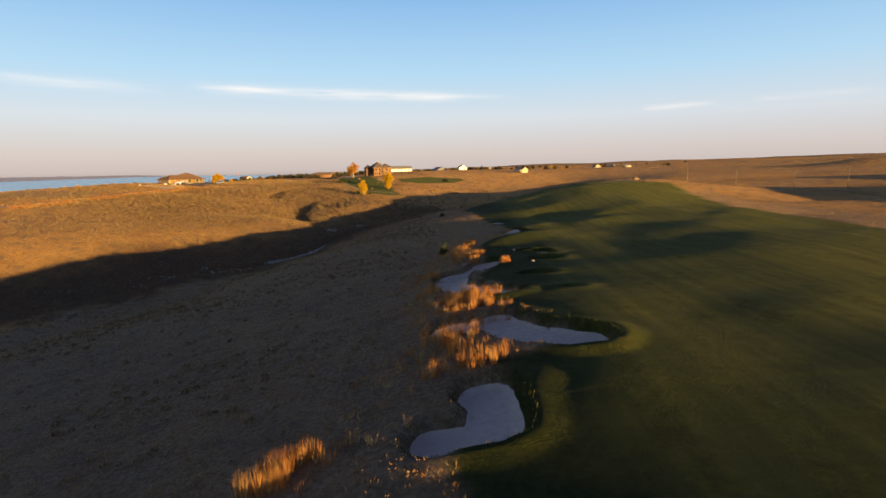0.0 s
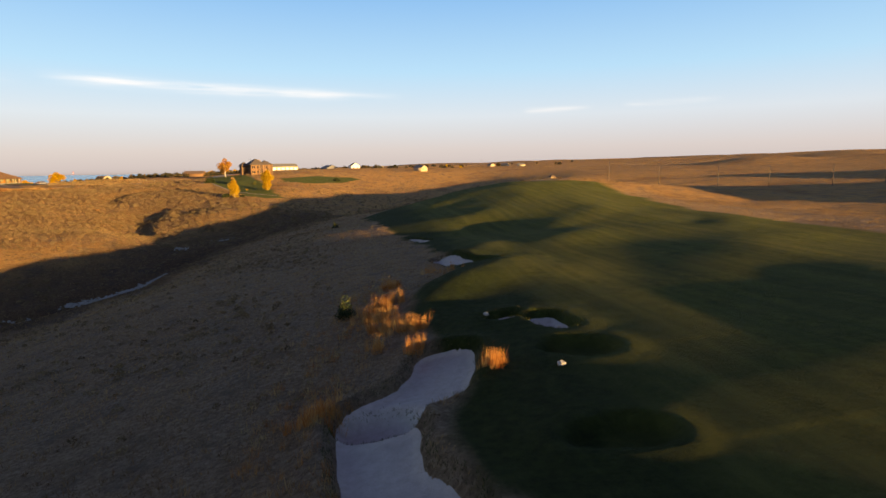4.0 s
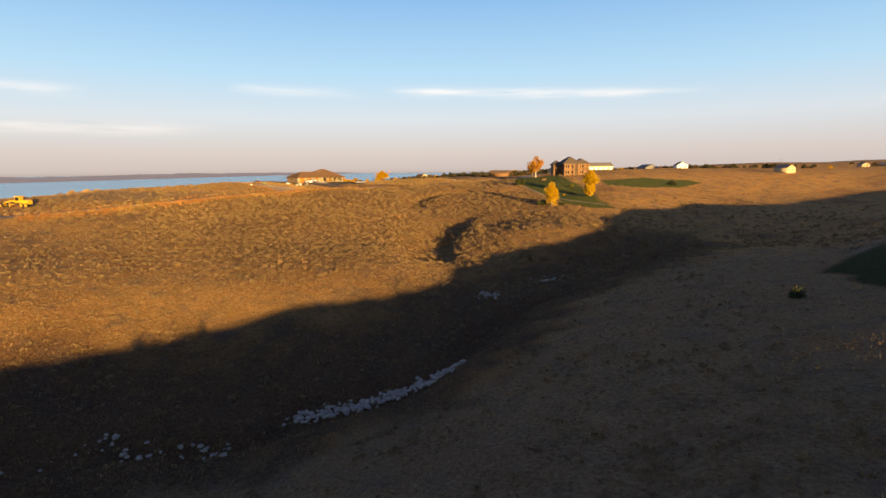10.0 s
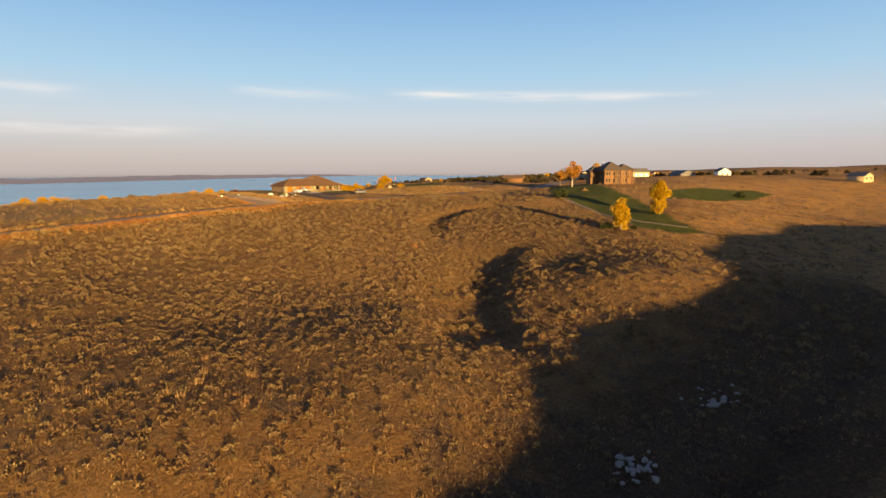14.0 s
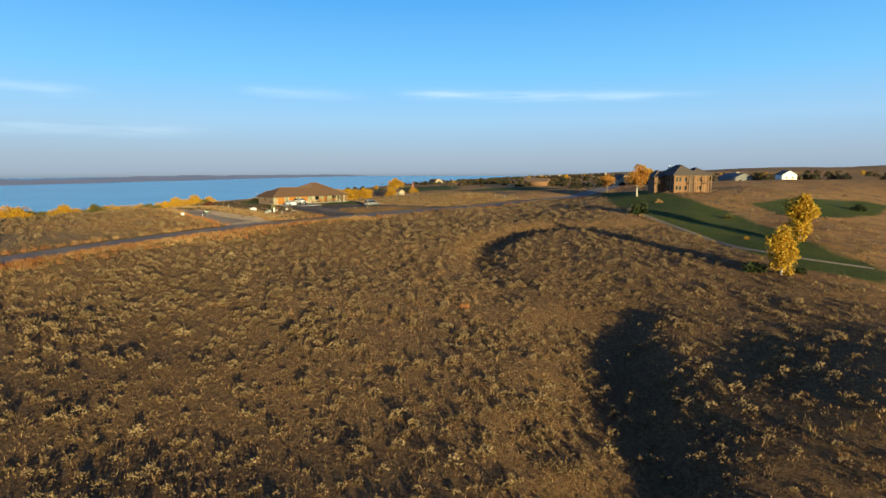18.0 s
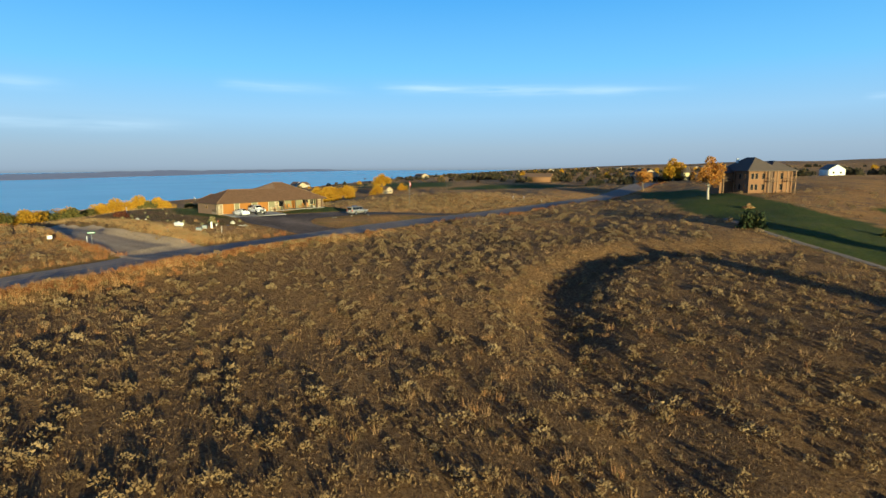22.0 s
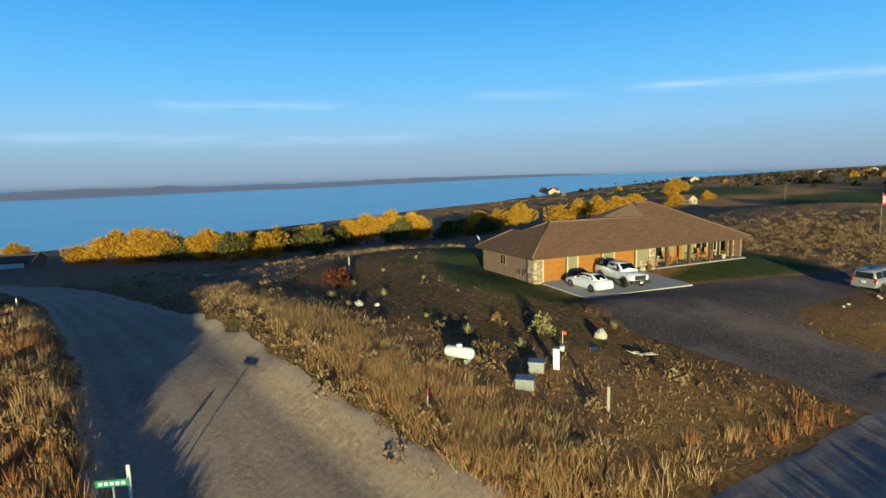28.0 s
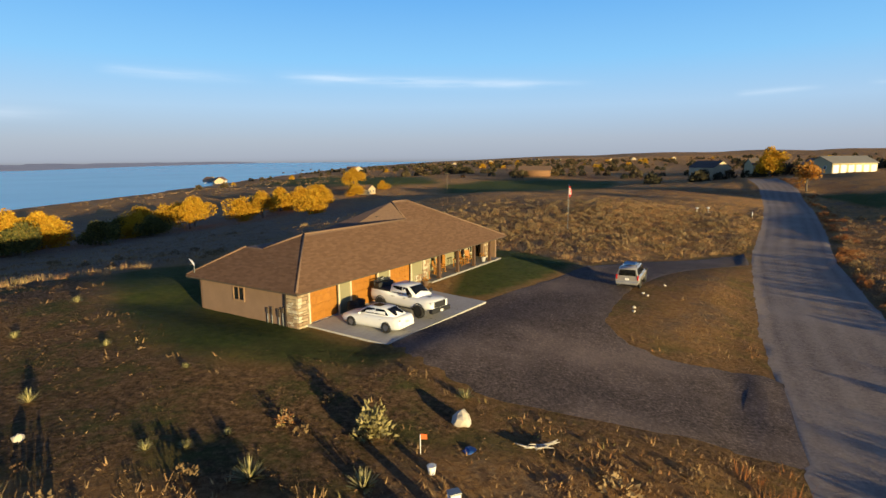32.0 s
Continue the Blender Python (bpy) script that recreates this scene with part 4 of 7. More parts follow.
def ribbon(name, left, right, mat, label, category, lift=0.05, across=10, frayed=0.25, crown=0.0, berm=0.0):
    L, R = np.asarray(left), np.asarray(right)
    n = len(L)
    t = np.linspace(0, 1, across + 1)
    P = L[:, None] * (1 - t)[None, :, None] + R[:, None] * t[None, :, None]
    edge = np.array([1.0] + [0.0] * (across - 1) + [-1.0])
    d = (L - R) / np.maximum(np.hypot(*(L - R).T), 0.1)[:, None]
    wob = frayed * vnoise(P[..., 0], P[..., 1], 1.3, 31) * np.abs(edge)[None]
    P = P + d[:, None] * wob[..., None]
    z = np.maximum(height(P[..., 0], P[..., 1]), on_sheet(P[..., 0], P[..., 1])) + lift * np.minimum(1, np.minimum(t, 1 - t) / 0.06)[None] - 0.02 * (np.abs(edge)[None]) + crown * (1 - (2 * t - 1) ** 2)[None]
    z = z + berm * (np.exp(-((t - 0.06) / 0.035) ** 2) + np.exp(-((t - 0.94) / 0.035) ** 2))[None] * (1 + 0.6 * vnoise(P[..., 0], P[..., 1], 2.5, 33))
    idx = np.arange(n * (across + 1)).reshape(n, across + 1)
    q = np.stack([idx[:-1, :-1], idx[:-1, 1:], idx[1:, 1:], idx[1:, :-1]], -1).reshape(-1, 4)
    me = mesh_np(name, np.concatenate([P, z[..., None]], -1).reshape(-1, 3), q, mat)
    ac = me.attributes.new("across", "FLOAT", "POINT")
    ac.data.foreach_set("value", np.tile(t, n).astype(np.float32))
    return tagged(new(name, me), label, category, kind="structure")


def sides(line, half, n):
    c = resample(line, n)
    t = np.gradient(c, axis=0)
    t /= np.hypot(*t.T)[:, None]
    nrm = np.stack([-t[:, 1], t[:, 0]], -1)
    h = np.interp(np.linspace(0, 1, n), np.linspace(0, 1, len(half)), half)[:, None]
    return c + nrm * h, c - nrm * h


ribbon("road", *sides(ROAD, [3.6, 3.8, 4.1, 4.4, 4.6, 4.6], 420), M_ROAD, "graded gravel road with worn wheel tracks and pale dirt berms", "road", 0.05, 32, 0.16)
ribbon("dirt_road", *sides(SIDE_ROAD, [6.5, 5.0, 4.2, 4.0, 3.8, 3.6, 3.4, 3.2], 260), M_DIRT, "pale dirt side road down to the lake", "road", 0.11, 18, 0.25)
ribbon("driveway", resample(DRIVE_L, 90), resample(DRIVE_R, 90), M_GRAVEL, "dark gravel loop driveway before the house", "driveway", 0.035, 16, 0.25)
for k, (line, half, depth) in enumerate(BUNKERS):
    ctr = np.mean(np.array(line), axis=0)
    r = 14.0
    bx, by = np.meshgrid(np.arange(ctr[0] - r, ctr[0] + r, 0.22), np.arange(ctr[1] - r, ctr[1] + r, 0.22))
    d = line_dist(bx, by, line)[0] + 0.35 * vnoise(bx, by, 1.7, 9)
    keep = d < half + 0.7
    bz = on_sheet(bx, by) + 0.05 - 0.55 * smooth(half - 0.25, half + 0.6, d)
    face = keep[:-1, :-1] & keep[:-1, 1:] & keep[1:, 1:] & keep[1:, :-1]
    num = np.arange(bx.size).reshape(bx.shape)
    q = np.stack([num[:-1, :-1], num[:-1, 1:], num[1:, 1:], num[1:, :-1]], -1)[face]
    used, inv = np.unique(q, return_inverse=True)
    me = mesh_np("bunker", np.stack([bx, by, bz], -1).reshape(-1, 3)[used], inv.reshape(-1, 4), M_SAND)
    pit = tagged(new("bunker", me), "pale sand golf bunker cut into dark turf", "bunker", "golf bunkers")
    rim = np.argwhere((d > half + 0.12) & (d < half + 0.5))
    rng = np.random.default_rng(300 + k)
    rim = rim[rng.permutation(len(rim))[:900]]
    px, py = np.repeat(bx[rim[:, 0], rim[:, 1]], 5) + rng.normal(0, 0.12, len(rim) * 5), np.repeat(by[rim[:, 0], rim[:, 1]], 5) + rng.normal(0, 0.12, len(rim) * 5)
    pz, tall, ang = on_sheet(px, py) - 0.03, rng.uniform(0.08, 0.28, len(px)), rng.uniform(0, np.pi, len(px))
    wx_, wy_ = 0.02 * np.cos(ang), 0.02 * np.sin(ang)
    tip = np.stack([px + rng.normal(0, 0.07, len(px)), py + rng.normal(0, 0.07, len(px)), pz + tall], -1)
    gv = np.stack([np.stack([px - wx_, py - wy_, pz], -1), np.stack([px + wx_, py + wy_, pz], -1), tip], 1).reshape(-1, 3)
    lip_me = mesh_np("grass_lip", gv, np.arange(len(gv)).reshape(-1, 3), M_LIP, False)
    tone = lip_me.attributes.new("tint", "FLOAT", "POINT")
    tone.data.foreach_set("value", np.repeat(rng.uniform(0, 1, len(px)), 3).astype(np.float32))
    lip = tagged(new("grass_lip", lip_me), "short grass fringe round the sand", kind="stuff")
    lip.parent = pit


# ---- wild plants, too many to count ----
def tint_of(me, values):
    a = me.attributes.new("tint", "FLOAT", "POINT")
    a.data.foreach_set("value", np.asarray(values, np.float32))


def blades(name, xy, hgt, spread, per, wid, tint, mat, label, category, seed, lean=0.35):
    """Clumps of upright blades, each one triangle."""
    rng = np.random.default_rng(seed)
    n = len(xy)
    cx, cy = np.repeat(xy[:, 0], per), np.repeat(xy[:, 1], per)
    h = np.repeat(hgt, per) * rng.uniform(0.55, 1.1, n * per)
    s = np.repeat(np.broadcast_to(spread, n), per)
    a, r = rng.uniform(0, 2 * np.pi, n * per), np.sqrt(rng.uniform(0, 1, n * per)) * s
    bx, by = cx + r * np.cos(a), cy + r * np.sin(a)
    bz = on_sheet(bx, by) - 0.05
    f = rng.uniform(0, np.pi, n * per)
    w = wid * rng.uniform(0.6, 1.3, n * per) * np.repeat(np.sqrt(hgt / np.mean(hgt)), per)
    la = rng.uniform(-1, 1, (2, n * per)) * lean * h
    tx, ty = bx + la[0] + (r * np.cos(a)) * 0.5, by + la[1] + (r * np.sin(a)) * 0.5
    v = np.empty((n * per, 3, 3), np.float32)
    v[:, 0] = np.stack([bx - w * np.cos(f), by - w * np.sin(f), bz], -1)
    v[:, 1] = np.stack([bx + w * np.cos(f), by + w * np.sin(f), bz], -1)
    v[:, 2] = np.stack([tx, ty, bz + h], -1)
    me = mesh_np(name, v.reshape(-1, 3), np.arange(n * per * 3).reshape(-1, 3), mat, False)
    tint_of(me, np.repeat(np.clip(np.repeat(tint, per) + rng.normal(0, 0.08, n * per), 0, 1), 3))
    return tagged(new(name, me), label, category, kind="stuff")


def clumps(name, xy, size, per, leaf, tint, mat, label, category, seed, squash=0.8):
    """Round bushes made of many small leaf sprays."""
    rng = np.random.default_rng(seed)
    n = len(xy)
    gz = on_sheet(xy[:, 0], xy[:, 1])
    d = rng.normal(0, 1, (n * per, 3))
    d /= np.linalg.norm(d, axis=1)[:, None]
    d[:, 2] = np.abs(d[:, 2]) * 1.1 - 0.15
    S = np.repeat(size, per)
    rad = S * rng.uniform(0.6, 1.0, n * per)
    c = np.stack([np.repeat(xy[:, 0], per) + d[:, 0] * rad, np.repeat(xy[:, 1], per) + d[:, 1] * rad, np.repeat(gz, per) + (d[:, 2] * squash + 0.12) * rad], -1)
    up = d + rng.normal(0, 0.55, d.shape) + np.array([0, 0, 0.5])
    up /= np.linalg.norm(up, axis=1)[:, None]
    side = np.cross(up, rng.normal(0, 1, d.shape))
    side /= np.linalg.norm(side, axis=1)[:, None] + 1e-6
    L = (leaf * S * rng.uniform(0.6, 1.3, n * per))[:, None]
    v = np.empty((n * per, 3, 3), np.float32)
    v[:, 0], v[:, 1], v[:, 2] = c - side * L * 0.5 - up * L * 0.35, c + side * L * 0.5 - up * L * 0.35, c + up * L * 0.75
    me = mesh_np(name, v.reshape(-1, 3), np.arange(n * per * 3).reshape(-1, 3), mat, False)
    tint_of(me, np.repeat(np.clip(np.repeat(tint, per) + rng.normal(0, 0.12, n * per), 0, 1), 3))
    return tagged(new(name, me), label, category, kind="stuff")


FLIGHT = [(0, -10), (-3, 15), (0, 50), (-2, 63), (-16, 94), (-37, 137), (-58, 174), (-73, 200), (-89, 232), (-104, 252), (-135, 280), (-155, 296)]


def scatter(n, seed, reach, fall, keep=lambda x, y: np.ones(x.shape)):
    """Random places, thick near the line of flight and thinner away from it."""
    rng = np.random.default_rng(seed)
    x, y = rng.uniform(-270, 110, n * 12), rng.uniform(-20, 430, n * 12)
    d = line_dist(x, y, FLIGHT)[0]
    ok = rng.uniform(0, 1, len(x)) < np.where(d < reach, 1.0, np.exp(-(d - reach) / fall))
    x, y = x[ok][:int(n * 2.2)], y[ok][:int(n * 2.2)]
    ok = rng.uniform(0, 1, len(x)) < keep(x, y)
    return np.stack([x[ok], y[ok]], -1)[:n]


def wild(x, y):
    k = 1 - np.maximum.reduce([soft_in(x, y, GREEN, 0.6), soft_in(x, y, LAWN, 1.0), soft_in(x, y, LAWN_FRONT, 0.4), 0.96 * soft_in(x, y, DRY_LAWN, 1.5), 0.9 * soft_in(x, y, ISLAND, 0.6),
                               soft_in(x, y, LODGE_LAWN, 1.0), soft_in(x, y, TEE_LAWN, 1.0), soft_in(x, y, FIELDS[0], 3), soft_in(x, y, FIELDS[1], 3), 0.55 * soft_in(x, y, CLAY, 4)])
    k = k * (road_dist(x, y) > 0.5)
    for line, half, _ in BUNKERS:
        k = k * (line_dist(x, y, line)[0] > half + 0.3)
    hx, hy = (x + 168.2) * 0.3987 + (y - 325.8) * 0.9171, -(x + 168.2) * 0.9171 + (y - 325.8) * 0.3987
    return k * ~((hx > -1.2) & (hx < 30) & (hy > -6.5) & (hy < 13))


def patch(x, y, size, seed, lo, hi):
    return smooth(lo, hi, 0.5 + 0.5 * (0.65 * vnoise(x, y, size, seed) + 0.35 * vnoise(x, y, size * 0.3, seed + 1)))


xy = scatter(92000, 1, 26, 25, wild)
rng = np.random.default_rng(7)
tone = 0.45 + 0.25 * vnoise(xy[:, 0], xy[:, 1], 14, 41) + rng.normal(0, 0.14, len(xy))
tone += -0.06 * soft_in(xy[:, 0], xy[:, 1], STEPPE, 14) + 0.22 * patch(xy[:, 0], xy[:, 1], 30, 43, 0.55, 0.75)
blades("prairie_grass", xy, rng.uniform(0.12, 0.38, len(xy)), 0.36, 5, 0.030, np.clip(tone, 0, 0.92), M_TUFT, "tufts of dry tan prairie grass", "grass", 8)
# low dry bunches between the tufts
xy = scatter(16000, 3, 28, 25, lambda x, y: wild(x, y) * np.where(y < 130, 0.25, 1.0))
rng = np.random.default_rng(11)
tone = 0.45 + 0.22 * vnoise(xy[:, 0], xy[:, 1], 12, 45) + rng.normal(0, 0.15, len(xy))
clumps("bunch_grass", xy, 0.08 + 0.18 * rng.uniform(0, 1, len(xy)) ** 1.5, 10, 0.55, np.clip(tone, 0, 0.9), M_BUNCH, "low bunches of dry tan grass and weeds", "grass", 12, 0.85)
def brushy(x, y):
    """Where sagebrush stands: thick on the open slope, in drifts on the golf bank, thin in the ravine."""
    k = wild(x, y) * (0.65 + 0.35 * patch(x, y, 22, 51, 0.40, 0.60)) * (1 - 0.93 * soft_in(x, y, YARD, 3)) * np.where(x < -192, np.where(y > 300, 0.12, 1.0), 1.0)
    east = (x > np.interp(y, [p[1] for p in GULLIES[2][0]], [p[0] for p in GULLIES[2][0]])) & (y < 225)
    return k * np.where(east, (0.75 * patch(x, y, 13, 57, 0.46, 0.62) + 0.1) * np.where(y < 195, smooth(0, -9, x), 1.0), 1.0)


xy = scatter(11000, 2, 42, 45, brushy)
rng = np.random.default_rng(9)
clumps("sagebrush", xy, 0.14 + 0.26 * rng.uniform(0, 1, len(xy)) ** 1.3, 24, 0.42, np.clip(rng.normal(0.45, 0.25, len(xy)), 0, 1), M_SAGE, "low grey-green sagebrush covering the slope", "sagebrush", 10)
xy = scatter(12000, 4, 50, 55, brushy)
rng = np.random.default_rng(13)
clumps("tall_sagebrush", xy, np.interp(xy[:, 1], [190, 225], [0.58, 1.0]) * (0.34 + 0.46 * rng.uniform(0, 1, len(xy)) ** 1.7), 70, 0.26, np.clip(rng.normal(0.55, 0.22, len(xy)), 0, 1), M_SAGE, "taller rounded sagebrush bushes standing over the dry grass", "sagebrush", 14, 0.95)

xy = scatter(3600, 5, 40, 30, lambda x, y: wild(x, y) * soft_in(x, y, STEPPE, 10) * patch(x, y, 16, 73, 0.56, 0.68))
rng = np.random.default_rng(15)
blades("golden_grass", xy, rng.uniform(0.4, 0.95, len(xy)), 0.34, 26, 0.016, np.clip(rng.normal(0.75, 0.15, len(xy)), 0, 1), M_TUFT, "tall golden grass in drifts between the sagebrush", "grass", 16, 0.25)


def along(line, n, half, seed, lo=0.0, hi=1.0):
    rng = np.random.default_rng(seed)
    c = resample(line, 400)
    k = rng.integers(int(lo * 399), int(hi * 399), n)
    return c[k] + rng.normal(0, half, (n, 2))


verge_l, verge_r = sides(ROAD, [4.2] * 6, 380)
edge = np.concatenate([along(verge_r - (verge_l - verge_r) * 0.13, 6600, 1.3, 61, 0.15, 0.98), along(verge_l, 1100, 0.9, 62, 0.15, 0.55), along([(-156, 288), (-166, 290), (-185, 294), (-205, 298)], 700, 0.9, 65)])
gap = patch(edge[:, 0], edge[:, 1], 5, 69, 0.42, 0.58)
ok = (road_dist(edge[:, 0], edge[:, 1]) > 0.35) & ((edge[:, 1] < 318) | (gap > 0.5))
edge = edge[ok]
rng = np.random.default_rng(66)
blades("rust_weeds", edge, np.interp(edge[:, 1], [318, 328], [1.5, 0.62]) * rng.uniform(0.2, 0.66, len(edge)), 0.32, 20, 0.016, np.clip(0.45 + 0.4 * vnoise(edge[:, 0], edge[:, 1], 9, 67) + rng.normal(0, 0.18, len(edge)), 0, 1), M_RUST, "rust-coloured weeds along the road verge", "weeds", 68, 0.25)

ok = (rng.uniform(0, 1, len(edge)) < np.where(edge[:, 1] < 322, 0.42, 0.13)) & (edge[:, 0] > np.interp(edge[:, 1], [p[1] for p in ROAD], [p[0] for p in ROAD]))
clumps("rust_bushes", edge[ok], 0.18 + 0.42 * rng.uniform(0, 1, ok.sum()), 80, 0.24, np.clip(rng.normal(0.3, 0.2, ok.sum()), 0, 1), M_RUST_BUSH, "rounded rusty bushes along the road verge", "weeds", 69, 1.1)

# golden tall grass on the bank between side road and yard
bank = np.concatenate([along([(-152, 301), (-160, 302.4), (-172, 305), (-196, 310)], 2600, 0.9, 63), along([(-150, 302.5), (-156, 303.6), (-166, 305), (-176, 307.5)], 1700, 1.0, 64)])
bank = bank[road_dist(bank[:, 0], bank[:, 1]) > 0.3]
blades("bank_grass", bank, rng.uniform(0.15, 0.65, len(bank)), 0.36, 18, 0.017, np.clip(rng.normal(0.58, 0.2, len(bank)), 0, 0.9), M_RUST, "tall golden grass on the road bank", "grass", 60, 0.5)

reeds = [(-9, 20, 0.7, 40), (-8, 21.5, 0.5, 24), (0.4, 30, 1.2, 40), (-0.3, 35.4, 1.2, 60), (1.4, 42.6, 1.5, 70), (0.2, 46.5, 1.2, 70), (-3.3, 68.8, 0.8, 30), (2.6, 47.5, 0.9, 40), (-2.4, 56, 1.0, 26),
         (2.7, 90, 0.8, 26), (3.1, 96.6, 0.7, 26), (1.0, 85.5, 0.9, 44), (3.0, 81.2, 0.8, 34), (1.6, 88, 0.9, 26), (0.8, 82.5, 0.8, 26), (3.9, 80.6, 0.35, 22), (6.9, 69.6, 0.4, 22), (2.9, 75.8, 0.4, 14), (9.6, 101, 1.2, 12), (0.6, 78, 0.4, 12),
         (-89, 259.5, 0.35, 6)]
rng = np.random.default_rng(70)
rxy = np.concatenate([np.array([x, y]) + rng.normal(0, s, (n, 2)) for x, y, s, n in reeds])
blades("reeds", rxy, rng.uniform(0.5, 1.3, len(rxy)), 0.22, 22, 0.018, np.clip(rng.normal(0.5, 0.25, len(rxy)), 0, 1), M_REED, "tall orange dry reeds beside the bunkers", "reeds", 71, 0.2)

fringe = np.concatenate([along([(-197.5, 329), (-196, 335.5), (-195.5, 341), (-192.5, 345)], 90, 0.8, 164), along([(-212, 325), (-204, 331), (-198, 333)], 60, 1.1, 165)])
rng = np.random.default_rng(72)
blades("fringe_grass", fringe, rng.uniform(0.2, 0.8, len(fringe)), 0.3, 16, 0.015, np.clip(rng.normal(0.62, 0.15, len(fringe)), 0, 0.9), M_RUST, "tall pale grass along the back edge of the lawn", "grass", 73, 0.3)

rim_weeds = np.concatenate([along([(-5, 64), (-3, 75), (-2, 84), (0, 93), (2, 100)], 420, 1.7, 166), along([(-8, 18), (-3, 30), (-2.5, 42), (-2.5, 54), (-4, 64)], 330, 1.5, 167)])
rim_weeds = rim_weeds[wild(rim_weeds[:, 0], rim_weeds[:, 1]) > 0.5]
rng = np.random.default_rng(172)
blades("rim_weeds", rim_weeds, rng.uniform(0.25, 0.8, len(rim_weeds)) ** 1.3, 0.26, 14, 0.014, np.clip(rng.normal(0.35, 0.25, len(rim_weeds)), 0, 1), M_RUST, "rusty weeds thinning out along the golf rim", "weeds", 173, 0.3)

# short stubble on the dry lawn and turf
rng = np.random.default_rng(74)
xy = np.stack([rng.uniform(-198, -128, 90000), rng.uniform(304, 364, 90000)], -1)
k = np.maximum.reduce([soft_in(xy[:, 0], xy[:, 1], DRY_LAWN, 1.0), soft_in(xy[:, 0], xy[:, 1], ISLAND, 0.8), soft_in(xy[:, 0], xy[:, 1], [(-160, 321), (-146.5, 312), (-147, 302), (-162, 304), (-172, 309)], 1.0)])
xy = xy[(k > rng.uniform(0, 1, len(k))) & (road_dist(xy[:, 0], xy[:, 1]) > 0.15)]
blades("lawn_stubble", xy, rng.uniform(0.03, 0.10, len(xy)), 0.30, 6, 0.011, np.clip(0.42 + 0.25 * vnoise(xy[:, 0], xy[:, 1], 5, 75) + rng.normal(0, 0.14, len(xy)), 0, 1), M_TUFT, "short dry stubble of the yard", "grass", 76, 0.4)

clump = 0.5 + 0.5 * vnoise(xy[:, 0], xy[:, 1], 1.1, 77) + 0.3 * vnoise(xy[:, 0], xy[:, 1], 4, 78)
tuft = xy[(clump > 0.55) & (rng.uniform(0, 1, len(xy)) < 0.15)]
clumps("yard_weeds", tuft, rng.uniform(0.03, 0.085, len(tuft)), 10, 0.6, np.clip(rng.normal(0.45, 0.3, len(tuft)), 0, 1), M_BUNCH, "low brown and green weeds of the yard", "weeds", 79, 0.8)

# short blades on the watered lawns
M_LAWN_BLADE = random_material("lawn_blade", [(0.0, (0.035, 0.060, 0.014)), (0.5, (0.085, 0.125, 0.028)), (0.85, (0.15, 0.175, 0.045)), (1.0, (0.28, 0.22, 0.08))], 0.8, 0.3)
rng = np.random.default_rng(77)
xy = np.stack([rng.uniform(-197, -147, 60000), rng.uniform(316, 368, 60000)], -1)
k = np.maximum(soft_in(xy[:, 0], xy[:, 1], LAWN, 1.2), soft_in(xy[:, 0], xy[:, 1], LAWN_FRONT, 0.3))
hx, hy = (xy[:, 0] + 168.2) * 0.3987 + (xy[:, 1] - 325.8) * 0.9171, -(xy[:, 0] + 168.2) * 0.9171 + (xy[:, 1] - 325.8) * 0.3987
xy = xy[(k > rng.uniform(0, 1, len(k))) & (road_dist(xy[:, 0], xy[:, 1]) > 0.15) & ~((hx > -0.3) & (hx < 29) & (hy > -6) & (hy < 12))]
blades("lawn_grass", xy, rng.uniform(0.03, 0.09, len(xy)), 0.2, 6, 0.012, np.clip(0.45 + 0.3 * vnoise(xy[:, 0], xy[:, 1], 6, 78) + rng.normal(0, 0.15, len(xy)), 0, 1), M_LAWN_BLADE, "short green mown grass round the house", "grass", 79, 0.5)


# ---- the ranch house ----
def roof_bm(faces, thick=0.16):
    bm = bmesh.new()
    for pts in faces:
        top = [bm.verts.new(p) for p in pts]
        bm.faces.new(top)
        low = [bm.verts.new((p[0], p[1], p[2] - thick)) for p in pts]
        bm.faces.new(low[::-1])
        n = len(pts)
        for i in range(n):
            bm.faces.new((top[i], top[(i + 1) % n], low[(i + 1) % n], low[i]))
    bmesh.ops.remove_doubles(bm, verts=bm.verts, dist=0.002)
    bmesh.ops.recalc_face_normals(bm, faces=bm.faces)
    return bm


